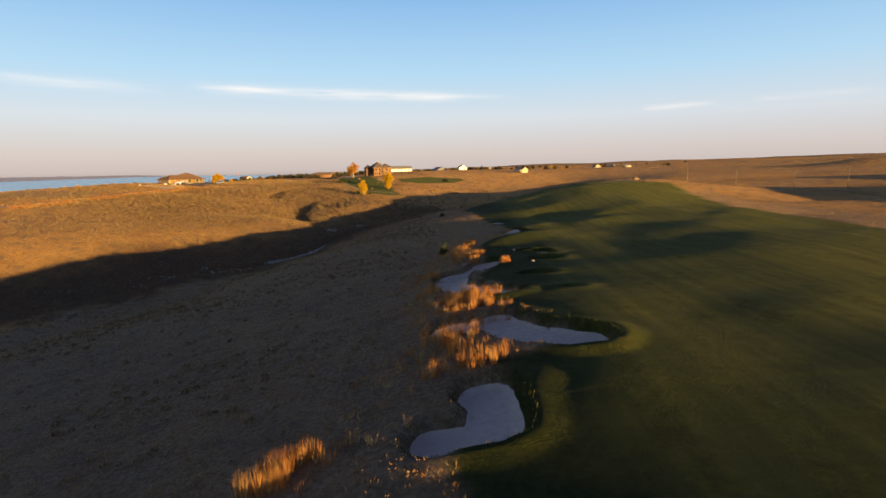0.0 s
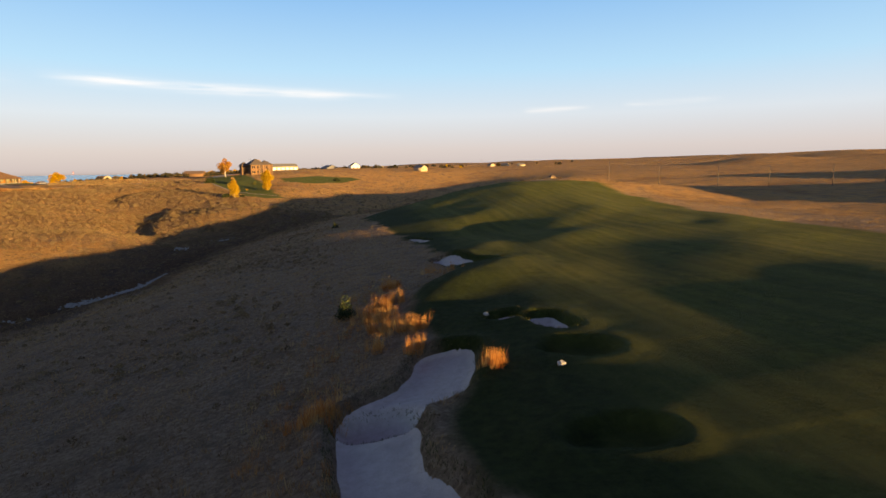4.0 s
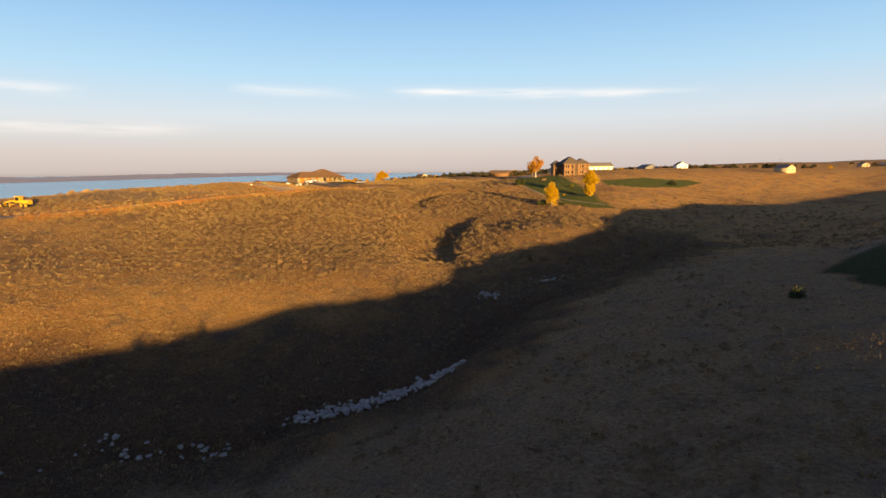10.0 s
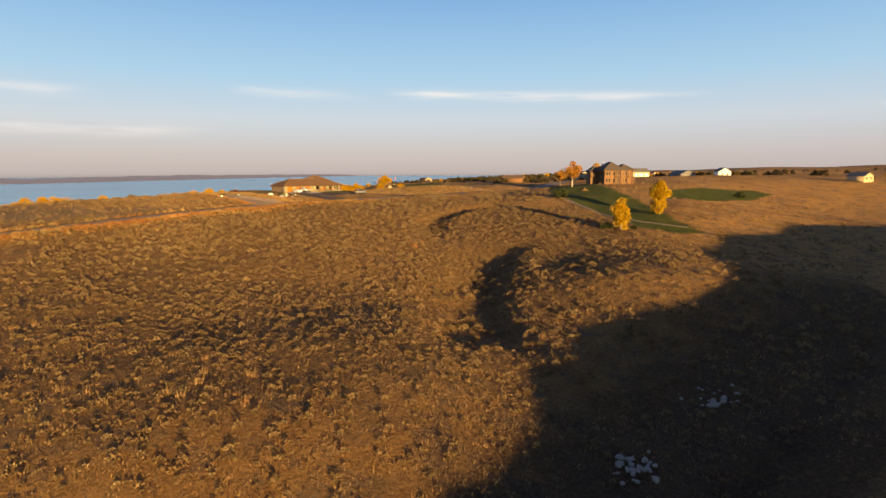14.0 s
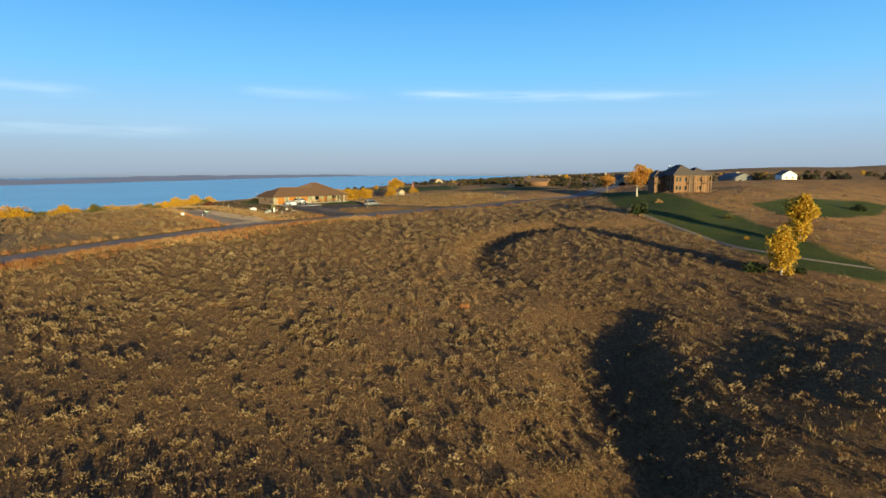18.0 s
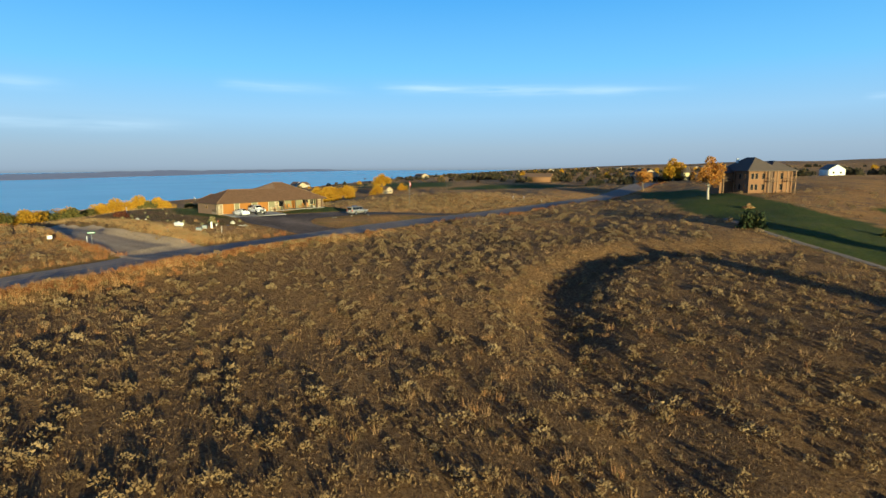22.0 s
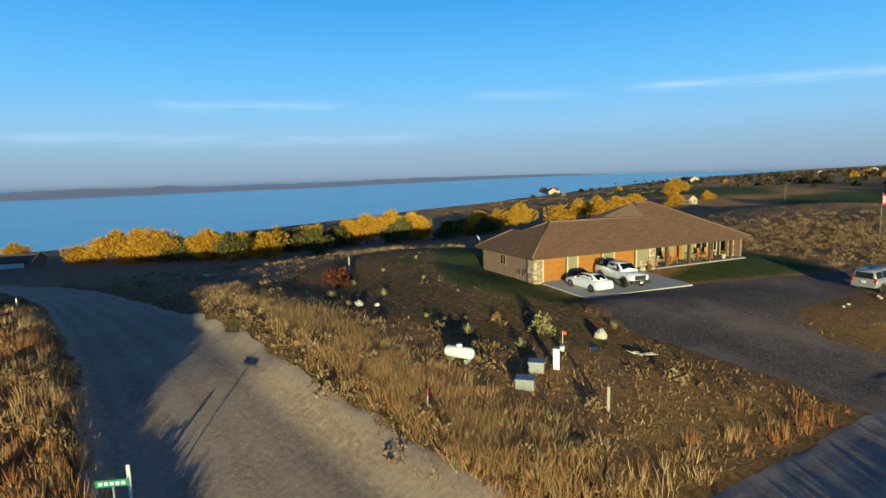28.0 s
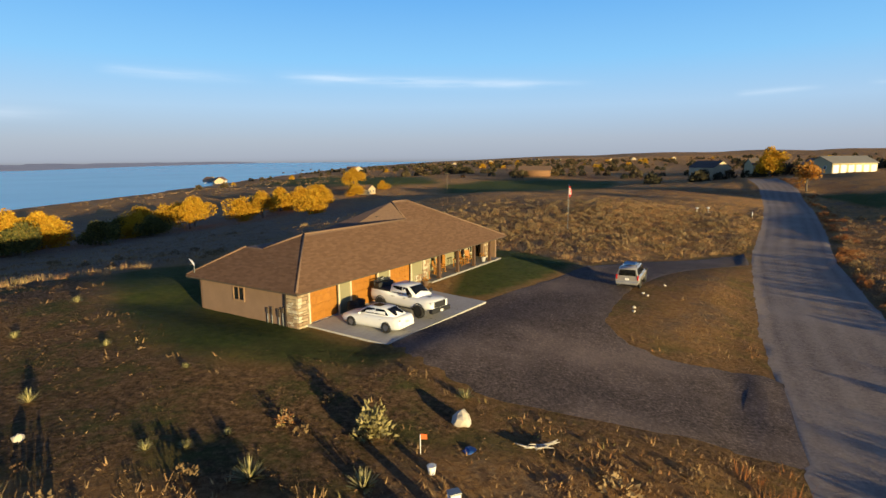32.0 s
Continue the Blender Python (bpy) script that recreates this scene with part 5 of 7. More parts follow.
def courses(faces, step=0.145, mat=None, parent=None):
    """Shingle courses: thin laps across each roof plane, one joined part."""
    V, F = [], []
    for pts in faces:
        p = [Vector(q) for q in pts]
        nrm = (p[1] - p[0]).cross(p[2] - p[0]).normalized()
        if nrm.z < 0:
            nrm = -nrm
        if nrm.z > 0.995:
            continue
        zs = [q.z for q in p]
        lvl = min(zs) + 0.02
        k = 0
        while lvl < max(zs) - 0.05:
            cut = []
            for a, b in zip(p, p[1:] + p[:1]):
                if (a.z - lvl) * (b.z - lvl) < 0:
                    cut.append(a.lerp(b, (lvl - a.z) / (b.z - a.z)))
            if len(cut) >= 2:
                a, b = cut[0], cut[1]
                down = Vector((nrm.x, nrm.y, 0)).normalized() * 0.16
                drop = -0.16 * math.hypot(nrm.x, nrm.y) / nrm.z
                run = (b - a).normalized()
                length = (b - a).length
                s, rnd = 0.0, random.Random(int(lvl * 1000))
                while s < length - 0.1:
                    w = min(rnd.uniform(0.28, 0.5), length - s)
                    lift = 0.012 + rnd.random() * 0.012
                    c0, c1 = a + run * s, a + run * (s + w - 0.012)
                    base = len(V)
                    V += [c0 + nrm * 0.006, c1 + nrm * 0.006, c1 + down + Vector((0, 0, drop)) + nrm * lift, c0 + down + Vector((0, 0, drop)) + nrm * lift,
                          c1 + down + Vector((0, 0, drop)) + nrm * 0.001, c0 + down + Vector((0, 0, drop)) + nrm * 0.001]
                    F += [(base, base + 1, base + 2, base + 3), (base + 3, base + 2, base + 4, base + 5)]
                    s += w
            lvl += step * math.hypot(nrm.x, nrm.y)
            k += 1
    me = mesh_np("shingles", [tuple(v) for v in V], F, mat, False)
    ob = new("shingles", me)
    ob.parent = parent
    return tagged(ob, "overlapping brown roof shingles", kind="stuff")


def island_material(name, stops, rough=0.9):
    return random_material(name, stops, rough, 0.0, "island")


M_COURSE = island_material("shingle_tabs", [(0.0, (0.134, 0.078, 0.046)), (0.5, (0.154, 0.091, 0.054)), (1.0, (0.178, 0.107, 0.065))])


def window(parent, x, y, z, w, h, face, trim=M_CREAM, name="window", mullion=True):
    """A framed window lying in a wall: face 'front' looks along -y, 'left' along -x, 'right' along +x, 'back' along +y."""
    turn = {"front": 0, "right": 90, "back": 180, "left": -90}[face]
    m = Matrix.Translation((x, y, z)) @ Matrix.Rotation(radians(turn), 4, "Z")
    t = 0.09
    fr = merge(box(w + 2 * t, 0.07, t, 0, -0.02, h), box(w + 2 * t, 0.09, t, 0, -0.03, -t), box(t, 0.07, h, -w / 2 - t / 2, -0.02, 0), box(t, 0.07, h, w / 2 + t / 2, -0.02, 0))
    win = part(name, moved(fr, m), trim, parent)
    part("pane", moved(box(w, 0.02, h, 0, 0.005, 0), m), M_GLASS, win)
    if mullion:
        part("mullion", moved(box(0.05, 0.05, h, 0, -0.015, 0), m), trim, win)
    return win


def stone_panel(parent, x0, x1, z0, z1, y, seed, axis="x"):
    """Courses of single veneer stones, each proud of the mortar by its own depth."""
    rnd = random.Random(seed)
    meshes = []
    for k in range(9):
        b = box(1, 1, 1, bevel=0.0)
        for v in b.verts:
            v.co += Vector((rnd.uniform(-0.06, 0.06), rnd.uniform(-0.05, 0.05), rnd.uniform(-0.06, 0.06)))
        me = bpy.data.meshes.new("stone")
        b.to_mesh(me)
        b.free()
        me.materials.append(M_STONE[k % 3])
        meshes.append(me)
    z = z0
    while z < z1 - 0.06:
        h = min(rnd.uniform(0.13, 0.24), z1 - z)
        x = x0
        while x < x1 - 0.04:
            w = min(rnd.uniform(0.22, 0.48), x1 - x)
            d = rnd.uniform(0.10, 0.17)
            ob = new("stone", rnd.choice(meshes))
            ob.parent = parent
            if axis == "x":
                ob.matrix_basis = Matrix.Translation((x + w / 2, y, z)) @ Matrix.Diagonal((w - 0.03, d, h - 0.03, 1))
            else:
                ob.matrix_basis = Matrix.Translation((y, x + w / 2, z)) @ Matrix.Diagonal((d, w - 0.03, h - 0.03, 1))
            x += w
        z += h


house = thing("ranch_house", HOUSE, "long tan stucco ranch house with hip roof and wooden garage doors", "house")
H_E, D_W, L_W = 2.32, 9.3, 26.4
# outer walls, thick, with the garage openings left free
part("wall", merge(box(0.25, D_W, H_E, 0.125, D_W / 2, -0.3), box(0.02, 0.02, 0.02, 0.1, 1, 0.1)), M_STUCCO, house, "tan stucco side wall")
part("wall", box(L_W, 0.25, H_E + 0.3, L_W / 2, D_W - 0.125, -0.3), M_STUCCO, house, "tan stucco back wall")
part("wall", box(0.25, D_W - 0.5, H_E + 0.3, L_W - 0.125, D_W / 2, -0.3), M_STUCCO, house, "tan stucco end wall")
part("foundation", box(L_W - 0.1, D_W - 0.1, 0.32, L_W / 2, D_W / 2, -0.3), M_CONC, house)
piers = ((0.0, 0.82), (3.55, 4.55), (7.5, 8.72), (11.55, 13.9))
front = [box(b - a, 0.25, H_E + 0.02, (a + b) / 2, 0.125, -0.02) for a, b in piers] + [box(13.9, 0.25, 0.16, 6.95, 0.125, 2.16)]
part("wall", merge(*front), M_OLIVE, house, "olive stucco garage front between the doors")
for i, (a, b) in enumerate(((0.82, 3.55), (4.55, 7.5), (8.72, 11.55))):
    t = 0.12
    frm = part("garage_door", merge(box(b - a, 0.09, t, (a + b) / 2, -0.03, 2.12), box(t, 0.09, 2.14, a + t / 2, -0.03, -0.02), box(t, 0.09, 2.14, b - t / 2, -0.03, -0.02)), M_CREAM, house, "varnished wood garage door in a cream frame")
    for k in range(4):
        panels = [box(b - a - 2 * t, 0.05, 0.525, (a + b) / 2, 0.16, k * 0.532, 0.008)]
        for c in range(4):
            w = (b - a - 2 * t) / 4
            panels.append(box(w - 0.16, 0.03, 0.36, a + t + w * (c + 0.5), 0.13, k * 0.532 + 0.08, 0.012))
        part("door_section", merge(*panels), M_WOOD, frm)
stone_panel(house, -0.08, 0.80, -0.1, H_E - 0.1, -0.03, 1)
stone_panel(house, 0.0, 0.85, -0.1, H_E - 0.1, -0.04, 2, "y")
stone_panel(house, 11.95, 13.6, -0.05, 0.95, -0.05, 3)
stone_panel(house, 13.0, 13.9, 0.95, H_E - 0.1, -0.05, 4)
stone_panel(house, 25.4, 26.4, -0.05, H_E - 0.1, 1.05, 5)
# porch: recessed wall, floor, posts
part("wall", box(12.5, 0.25, H_E, 20.15, 2.3, 0), M_OLIVE, house, "olive stucco wall behind the porch")
part("wall", box(0.25, 2.2, H_E, 13.78, 1.2, 0), M_OLIVE, house)
part("wall", box(1.1, 0.3, H_E, 25.85, 1.25, 0), M_STUCCO, house)
part("porch_floor", box(12.4, 2.6, 0.14, 20.1, 0.95, -0.02, 0.01), M_OLD_CONC, house)
for k, x in enumerate((15.3, 18.3, 21.2, 24.3)):
    post = part("porch_post", box(0.24, 0.24, 2.06, x, -0.1, 0.1, 0.012), M_TIMBER, house)
    part("post_base", box(0.34, 0.34, 0.16, x, -0.1, 0.1, 0.012), M_TIMBER, post)
part("porch_beam", box(12.3, 0.2, 0.2, 20.2, -0.1, 2.12, 0.01), M_TIMBER, house)
window(house, 16.2, 2.16, 0.75, 1.5, 1.2, "front")
window(house, 22.6, 2.16, 0.75, 1.6, 1.2, "front")
window(house, 24.4, 2.16, 0.75, 0.9, 1.2, "front")
fd = part("front_door", box(1.0, 0.08, 2.05, 19.3, 2.13, 0.12, 0.01), M_WOOD, house, "varnished wooden front door")
part("door_handle", box(0.04, 0.08, 0.16, 19.68, 2.06, 1.05, 0.01), M_CHROME, fd)
window(house, -0.0, 5.3, 1.05, 0.95, 0.8, "left", M_LODGE_TRIM)
# roof
e, z0 = 0.55, 2.32
A, B, G1, G2 = (15.9, 5.1, 6.16), (18.1, 5.1, 6.16), (3.85, 3.25, 4.92), (15.2, 3.1, 4.82)
Vv, T, K = (2.25, 5.4, 4.0), (2.25, 7.2, 4.0), (9.5, 8.4, 3.9)
lc, rc = -e, L_W + 0.35
ROOF = [[(lc, -e, z0), (rc, -e, z0), B, A, G2, G1], [(lc, D_W + e, z0), (lc, -e, z0), G1, Vv, T], [(rc, -e, z0), (rc, D_W + 0.9, z0), B], [(rc, D_W + 0.9, z0), (9.5, D_W + 0.9, z0), K, A, B],
        [G1, G2, (9.5, 5.4, 4.0), Vv], [Vv, (9.5, 5.4, 4.0), (9.5, 7.2, 4.0), T], [T, (9.5, 7.2, 4.0), (9.5, D_W + e, z0), (lc, D_W + e, z0)], [A, K, (9.5, 5.4, 4.0), G2]]
roof = part("roof", roof_bm(ROOF), M_SHINGLE, house, "brown asphalt shingle hip roof")
courses(ROOF[:3] + ROOF[4:5], 0.15, M_COURSE, roof)
for p, q in (((lc, -e, z0), G1), ((rc, -e, z0), B), (G1, G2), (A, B), (G2, A), (G1, Vv), (T, (lc, D_W + e, z0))):
    part("ridge_cap", tube([Vector(p) + Vector((0, 0, 0.02)), Vector(q) + Vector((0, 0, 0.02))], 0.07, 6), M_SHINGLE, roof)
for x, y, z in ((2.5, 5.0, 3.8), (12.2, 4.6, 4.55), (13.6, 4.9, 5.0)):
    part("roof_vent", merge(box(0.34, 0.34, 0.14, x, y, z, 0.02), box(0.42, 0.42, 0.03, x, y, z + 0.14, 0.01)), M_FASCIA, roof)
for p, q in (((lc, -e), (rc, -e)), ((lc, -e), (lc, D_W + e)), ((rc, -e), (rc, D_W + 0.9))):
    mid, d = ((p[0] + q[0]) / 2, (p[1] + q[1]) / 2), (abs(q[0] - p[0]), abs(q[1] - p[1]))
    part("gutter", box(d[0] + 0.12, d[1] + 0.12, 0.15, mid[0], mid[1], z0 - 0.2, 0.01), M_FASCIA, roof)
part("soffit", box(L_W + 0.8, D_W + 1.0, 0.04, L_W / 2, D_W / 2 - 0.02, z0 - 0.19), M_BUFF, roof)
part("downpipe", tube([(-0.1, 0.95, -0.1), (-0.1, 0.95, 2.0), (-0.4, 0.9, 2.15)], 0.045, 8), M_FASCIA, house)
for y, w, h, z in ((2.6, 0.14, 0.34, 0.55), (2.2, 0.12, 0.5, 0.5), (1.6, 0.22, 0.5, 0.45), (1.25, 0.2, 0.34, 0.75)):
    mb = part("meter_box", box(0.10, w, h, -0.06, y, z, 0.012), M_FASCIA, house)
    part("conduit", tube([(-0.08, y, -0.2), (-0.08, y, z)], 0.03, 6), M_GREY, mb)

dish = thing("satellite_dish", HOUSE @ Matrix.Translation((-0.35, 9.3, 2.35)), "white satellite dish on the corner of the roof", "dish")
part("mast", tube([(0, 0, 0), (0, 0, 0.55), (-0.1, -0.1, 0.75)], 0.03, 8), M_GREY, dish)
bm = bmesh.new()
bmesh.ops.create_cone(bm, cap_ends=False, segments=20, radius1=0.36, radius2=0.12, depth=0.1)
bmesh.ops.contextual_create(bm, geom=[ed for ed in bm.edges if ed.is_boundary and all(v.co.length < 0.2 for v in ed.verts)])
part("reflector", moved(bm, Matrix.Translation((-0.16, -0.1, 0.85)) @ Euler((radians(60), 0, radians(60))).to_matrix().to_4x4()), M_WPAINT, dish)
part("feed_arm", tube([(-0.1, -0.1, 0.7), (-0.45, -0.3, 0.75)], 0.015, 6), M_GREY, dish)

apron = tagged(part("garage_apron", slab([(0.6, -0.12), (12.0, -0.12), (12.0, -6.2), (1.0, -5.8)], 0.16, 0), M_CONC), "pale concrete garage apron", "apron", kind="structure")
for v in apron.data.vertices:
    v.co.z += -0.14 + 0.055 * min(0, v.co.y + 0.3)
apron.matrix_basis = HOUSE
for k in range(1, 4):
    j = part("joint", box(0.012, 5.9, 0.004, 0.6 + 11.4 * k / 4, -3.05, 0), M_GRAVEL, apron)
    for v in j.data.vertices:
        v.co.z += 0.023 + 0.055 * min(0, v.co.y + 0.3)


def wooden_chair(m, label):
    c = thing("porch_chair", m, label, "chair", "porch chairs")
    part("seat", box(0.55, 0.5, 0.05, 0, 0, 0.38, 0.01), M_WOOD, c)
    part("backrest", moved(box(0.55, 0.05, 0.75, 0, 0, 0, 0.01), Matrix.Translation((0, 0.24, 0.4)) @ Matrix.Rotation(radians(-15), 4, "X")), M_WOOD, c)
    for s in (-1, 1):
        part("armrest", box(0.1, 0.6, 0.04, s * 0.31, 0, 0.6, 0.01), M_WOOD, c)
        for y in (-0.2, 0.2):
            part("leg", box(0.06, 0.06, 0.6, s * 0.28, y, 0, 0.005), M_WOOD, c)
        part("rocker", tube([(s * 0.28, -0.4, 0.06), (s * 0.28, 0, 0.0), (s * 0.28, 0.45, 0.08)], 0.03, 6), M_WOOD, c)
    return c


pz = 0.13
for x, y, a in ((16.6, 0.9, 20), (17.5, 1.1, -15), (21.6, 1.2, 10), (22.5, 1.1, -20), (13.6 + 0.9, 0.7, 60)):
    wooden_chair(HOUSE @ Matrix.Translation((x, y, pz)) @ Matrix.Rotation(radians(a), 4, "Z"), "varnished wooden rocking chair on the porch")
tb = thing("porch_table", HOUSE @ Matrix.Translation((20.2, 1.0, pz)), "small wooden porch table", "table")
part("tabletop", box(0.7, 0.7, 0.05, 0, 0, 0.68, 0.01), M_WOOD, tb)
for sx in (-0.28, 0.28):
    for sy in (-0.28, 0.28):
        part("leg", box(0.06, 0.06, 0.68, sx, sy, 0, 0.005), M_WOOD, tb)
for x, y in ((23.6, 0.2), (12.7, -0.5)):
    pot = thing("planter", HOUSE @ Matrix.Translation((x, y, 0.0 if x < 14 else pz)), "dark plant pot with dry autumn flowers", "planter", "porch planters")
    part("pot", tube([(0, 0, 0), (0, 0, 0.05), (0, 0, 0.42), (0, 0, 0.46)], [0.18, 0.2, 0.26, 0.27], 14), M_TIMBER if x < 14 else M_CONC, pot)
    rnd = random.Random(5)
    bm = bmesh.new()
    for k in range(60):
        c = Vector((rnd.gauss(0, 0.14), rnd.gauss(0, 0.14), 0.5 + rnd.random() * 0.3))
        vs = [bm.verts.new(c + Vector((rnd.uniform(-0.09, 0.09), rnd.uniform(-0.09, 0.09), rnd.uniform(-0.09, 0.09)))) for _ in range(3)]
        bm.faces.new(vs)
    part("foliage", bm, M_OLEAF, pot)
tyres = thing("tyre_pile", HOUSE @ Matrix.Translation((4.3, -0.75, 0.0)), "two stacks of spare tyres by the garage", "tyres")
for sx, n in ((-0.33, 3), (0.36, 3)):
    for k in range(n):
        bm = bmesh.new()
        ring = []
        for i in range(20):
            a = 2 * math.pi * i / 20
            ring.append([bm.verts.new((math.cos(a) * r + sx, math.sin(a) * r, z + k * 0.27)) for r, z in ((0.2, 0.04), (0.3, 0.0), (0.36, 0.06), (0.36, 0.2), (0.3, 0.26), (0.2, 0.22))])
        for i in range(20):
            for j in range(6):
                f = bm.faces.new((ring[i][j], ring[(i + 1) % 20][j], ring[(i + 1) % 20][(j + 1) % 6], ring[i][(j + 1) % 6]))
                f.smooth = True
        bmesh.ops.recalc_face_normals(bm, faces=bm.faces)
        part("tyre", bm, M_RUBBER, tyres)


# ---- vehicles ----
def wheel(parent, x, y, r, w, rim=M_CHROME):
    bm = bmesh.new()
    n, prof = 24, ((0.62, -0.5), (0.94, -0.5), (1.0, -0.32), (1.0, 0.32), (0.94, 0.5), (0.62, 0.5))
    ring = [[bm.verts.new((x + r * p * math.sin(2 * math.pi * i / n), y + w * q, r + r * p * math.cos(2 * math.pi * i / n))) for p, q in prof] for i in range(n)]
    for i in range(n):
        for j in range(6):
            f = bm.faces.new((ring[i][j], ring[(i + 1) % n][j], ring[(i + 1) % n][(j + 1) % 6], ring[i][(j + 1) % 6]))
            f.smooth = True
    bmesh.ops.recalc_face_normals(bm, faces=bm.faces)
    ty = part("tyre", bm, M_RUBBER, parent)
    s = 1 if y > 0 else -1
    hub = [moved(box(r * 1.22, w * 0.5, 0.07 * r / 0.33, 0, 0, -0.035), Matrix.Translation((x, y + s * w * 0.3, r)) @ Matrix.Rotation(math.pi * k / 5, 4, "Y")) for k in range(5)]
    hub.append(moved(tube([(0, -w * 0.3, 0), (0, w * 0.3, 0)], r * 0.2, 14), Matrix.Translation((x, y + s * w * 0.28, r))))
    hub.append(moved(tube([(0, -w * 0.46, 0), (0, w * 0.46, 0)], r * 0.66, 24, False), Matrix.Translation((x, y, r))))
    part("rim", merge(*hub), rim, ty)
    part("brake", tube([(x, y - w * 0.1, r), (x, y + w * 0.1, r)], r * 0.6, 18), M_BLACK, ty)


def hull(stations, bevel=0.0):
    """A body lofted from cross-sections: (x, half width low, half width mid, half width top, z low, z mid, z top)."""
    bm = bmesh.new()
    rings = []
    for x, wl_, wm_, wt, zl, zm, zt in stations:
        pts = [(wl_, zl), (wm_, zl + (zm - zl) * 0.45), (wm_, zm), (wt, zt), (0, zt + 0.02), (-wt, zt), (-wm_, zm), (-wm_, zl + (zm - zl) * 0.45), (-wl_, zl)]
        rings.append([bm.verts.new((x, a, b)) for a, b in pts])
    for r0, r1 in zip(rings, rings[1:]):
        for j in range(9):
            f = bm.faces.new((r0[j], r0[(j + 1) % 9], r1[(j + 1) % 9], r1[j]))
            f.smooth = True
    bm.faces.new(rings[0][::-1])
    bm.faces.new(rings[-1])
    bmesh.ops.recalc_face_normals(bm, faces=bm.faces)
    return bm


def quad_panel(pts, out=0.0):
    bm = bmesh.new()
    bm.faces.new([bm.verts.new(p) for p in pts])
    bmesh.ops.solidify(bm, geom=bm.faces[:], thickness=0.012)
    return bm


def arches(parent, axles, y, r):
    for x in axles:
        for s in (-1, 1):
            part("wheel_arch", tube([(x, s * (y - 0.16), r * 0.98), (x, s * (y + 0.012), r * 0.98)], r * 1.13, 22), M_BLACK, parent)


def sedan(m):
    c = thing("sedan", m, "white saloon car parked nose to the garage", "car")
    body = part("body", hull([(-2.42, 0.60, 0.74, 0.62, 0.42, 0.66, 0.90), (-2.33, 0.74, 0.84, 0.70, 0.28, 0.72, 1.0), (-1.9, 0.80, 0.89, 0.74, 0.20, 0.80, 1.02), (-1.0, 0.82, 0.90, 0.78, 0.18, 0.80, 0.97), (0.3, 0.82, 0.90, 0.78, 0.18, 0.78, 0.95),
                              (1.0, 0.82, 0.90, 0.76, 0.18, 0.74, 0.93), (1.7, 0.80, 0.88, 0.70, 0.20, 0.68, 0.86), (2.2, 0.72, 0.82, 0.60, 0.26, 0.60, 0.76), (2.42, 0.56, 0.66, 0.48, 0.34, 0.52, 0.64)]), M_WHITE, c)
    part("cabin", hull([(-1.95, 0.60, 0.62, 0.58, 0.96, 1.0, 1.03), (-1.15, 0.72, 0.70, 0.55, 0.95, 1.12, 1.42), (-0.3, 0.74, 0.71, 0.56, 0.95, 1.15, 1.46), (0.35, 0.74, 0.70, 0.54, 0.94, 1.12, 1.42), (1.25, 0.70, 0.68, 0.60, 0.90, 0.92, 0.95)]), M_WHITE, c)
    part("rear_window", quad_panel([(-1.88, 0.50, 1.075), (-1.88, -0.50, 1.075), (-1.2, -0.48, 1.425), (-1.2, 0.48, 1.425)]), M_GLASS, c)
    part("windscreen", quad_panel([(1.16, 0.56, 1.015), (1.16, -0.56, 1.015), (0.42, -0.48, 1.43), (0.42, 0.48, 1.43)]), M_GLASS, c)
    part("sunroof", quad_panel([(-0.6, 0.36, 1.485), (-0.6, -0.36, 1.485), (0.15, -0.36, 1.475), (0.15, 0.36, 1.475)]), M_GLASS, c)
    for s in (-1, 1):
        part("side_window", quad_panel([(-1.5, s * 0.70, 1.06), (-0.42, s * 0.735, 1.06), (-0.42, s * 0.60, 1.40), (-1.1, s * 0.585, 1.37)]), M_GLASS, c)
        part("side_window", quad_panel([(-0.36, s * 0.735, 1.06), (0.8, s * 0.715, 1.04), (0.3, s * 0.58, 1.385), (-0.36, s * 0.60, 1.40)]), M_GLASS, c)
        part("tail_light", box(0.12, 0.26, 0.16, -2.33, s * 0.62, 0.74, 0.03), M_RED, c)
        part("headlight", box(0.34, 0.2, 0.12, 2.08, s * 0.66, 0.58, 0.03), M_LAMP, c)
        mr = part("wing_mirror", box(0.12, 0.2, 0.12, 0.72, s * 0.92, 0.96, 0.03), M_WHITE, c)
        for x in (-0.95, 0.15):
            part("door_handle", box(0.18, 0.03, 0.03, x, s * 0.905, 0.78, 0.01), M_CHROME, c)
    part("bumper", box(0.14, 1.5, 0.2, -2.38, 0, 0.34, 0.04), M_WHITE, c)
    plate = part("number_plate", box(0.02, 0.32, 0.16, -2.46, 0, 0.62, 0.005), M_WPAINT, c)
    part("bar", box(0.006, 0.22, 0.05, -2.472, 0, 0.67), M_GREY, plate)
    part("grille", box(0.05, 0.7, 0.14, 2.40, 0, 0.40, 0.02), M_BLACK, c)
    arches(c, (-1.38, 1.45), 0.89, 0.33)
    for x in (-1.38, 1.45):
        for s in (-1, 1):
            wheel(c, x, s * 0.80, 0.33, 0.22)
    return c


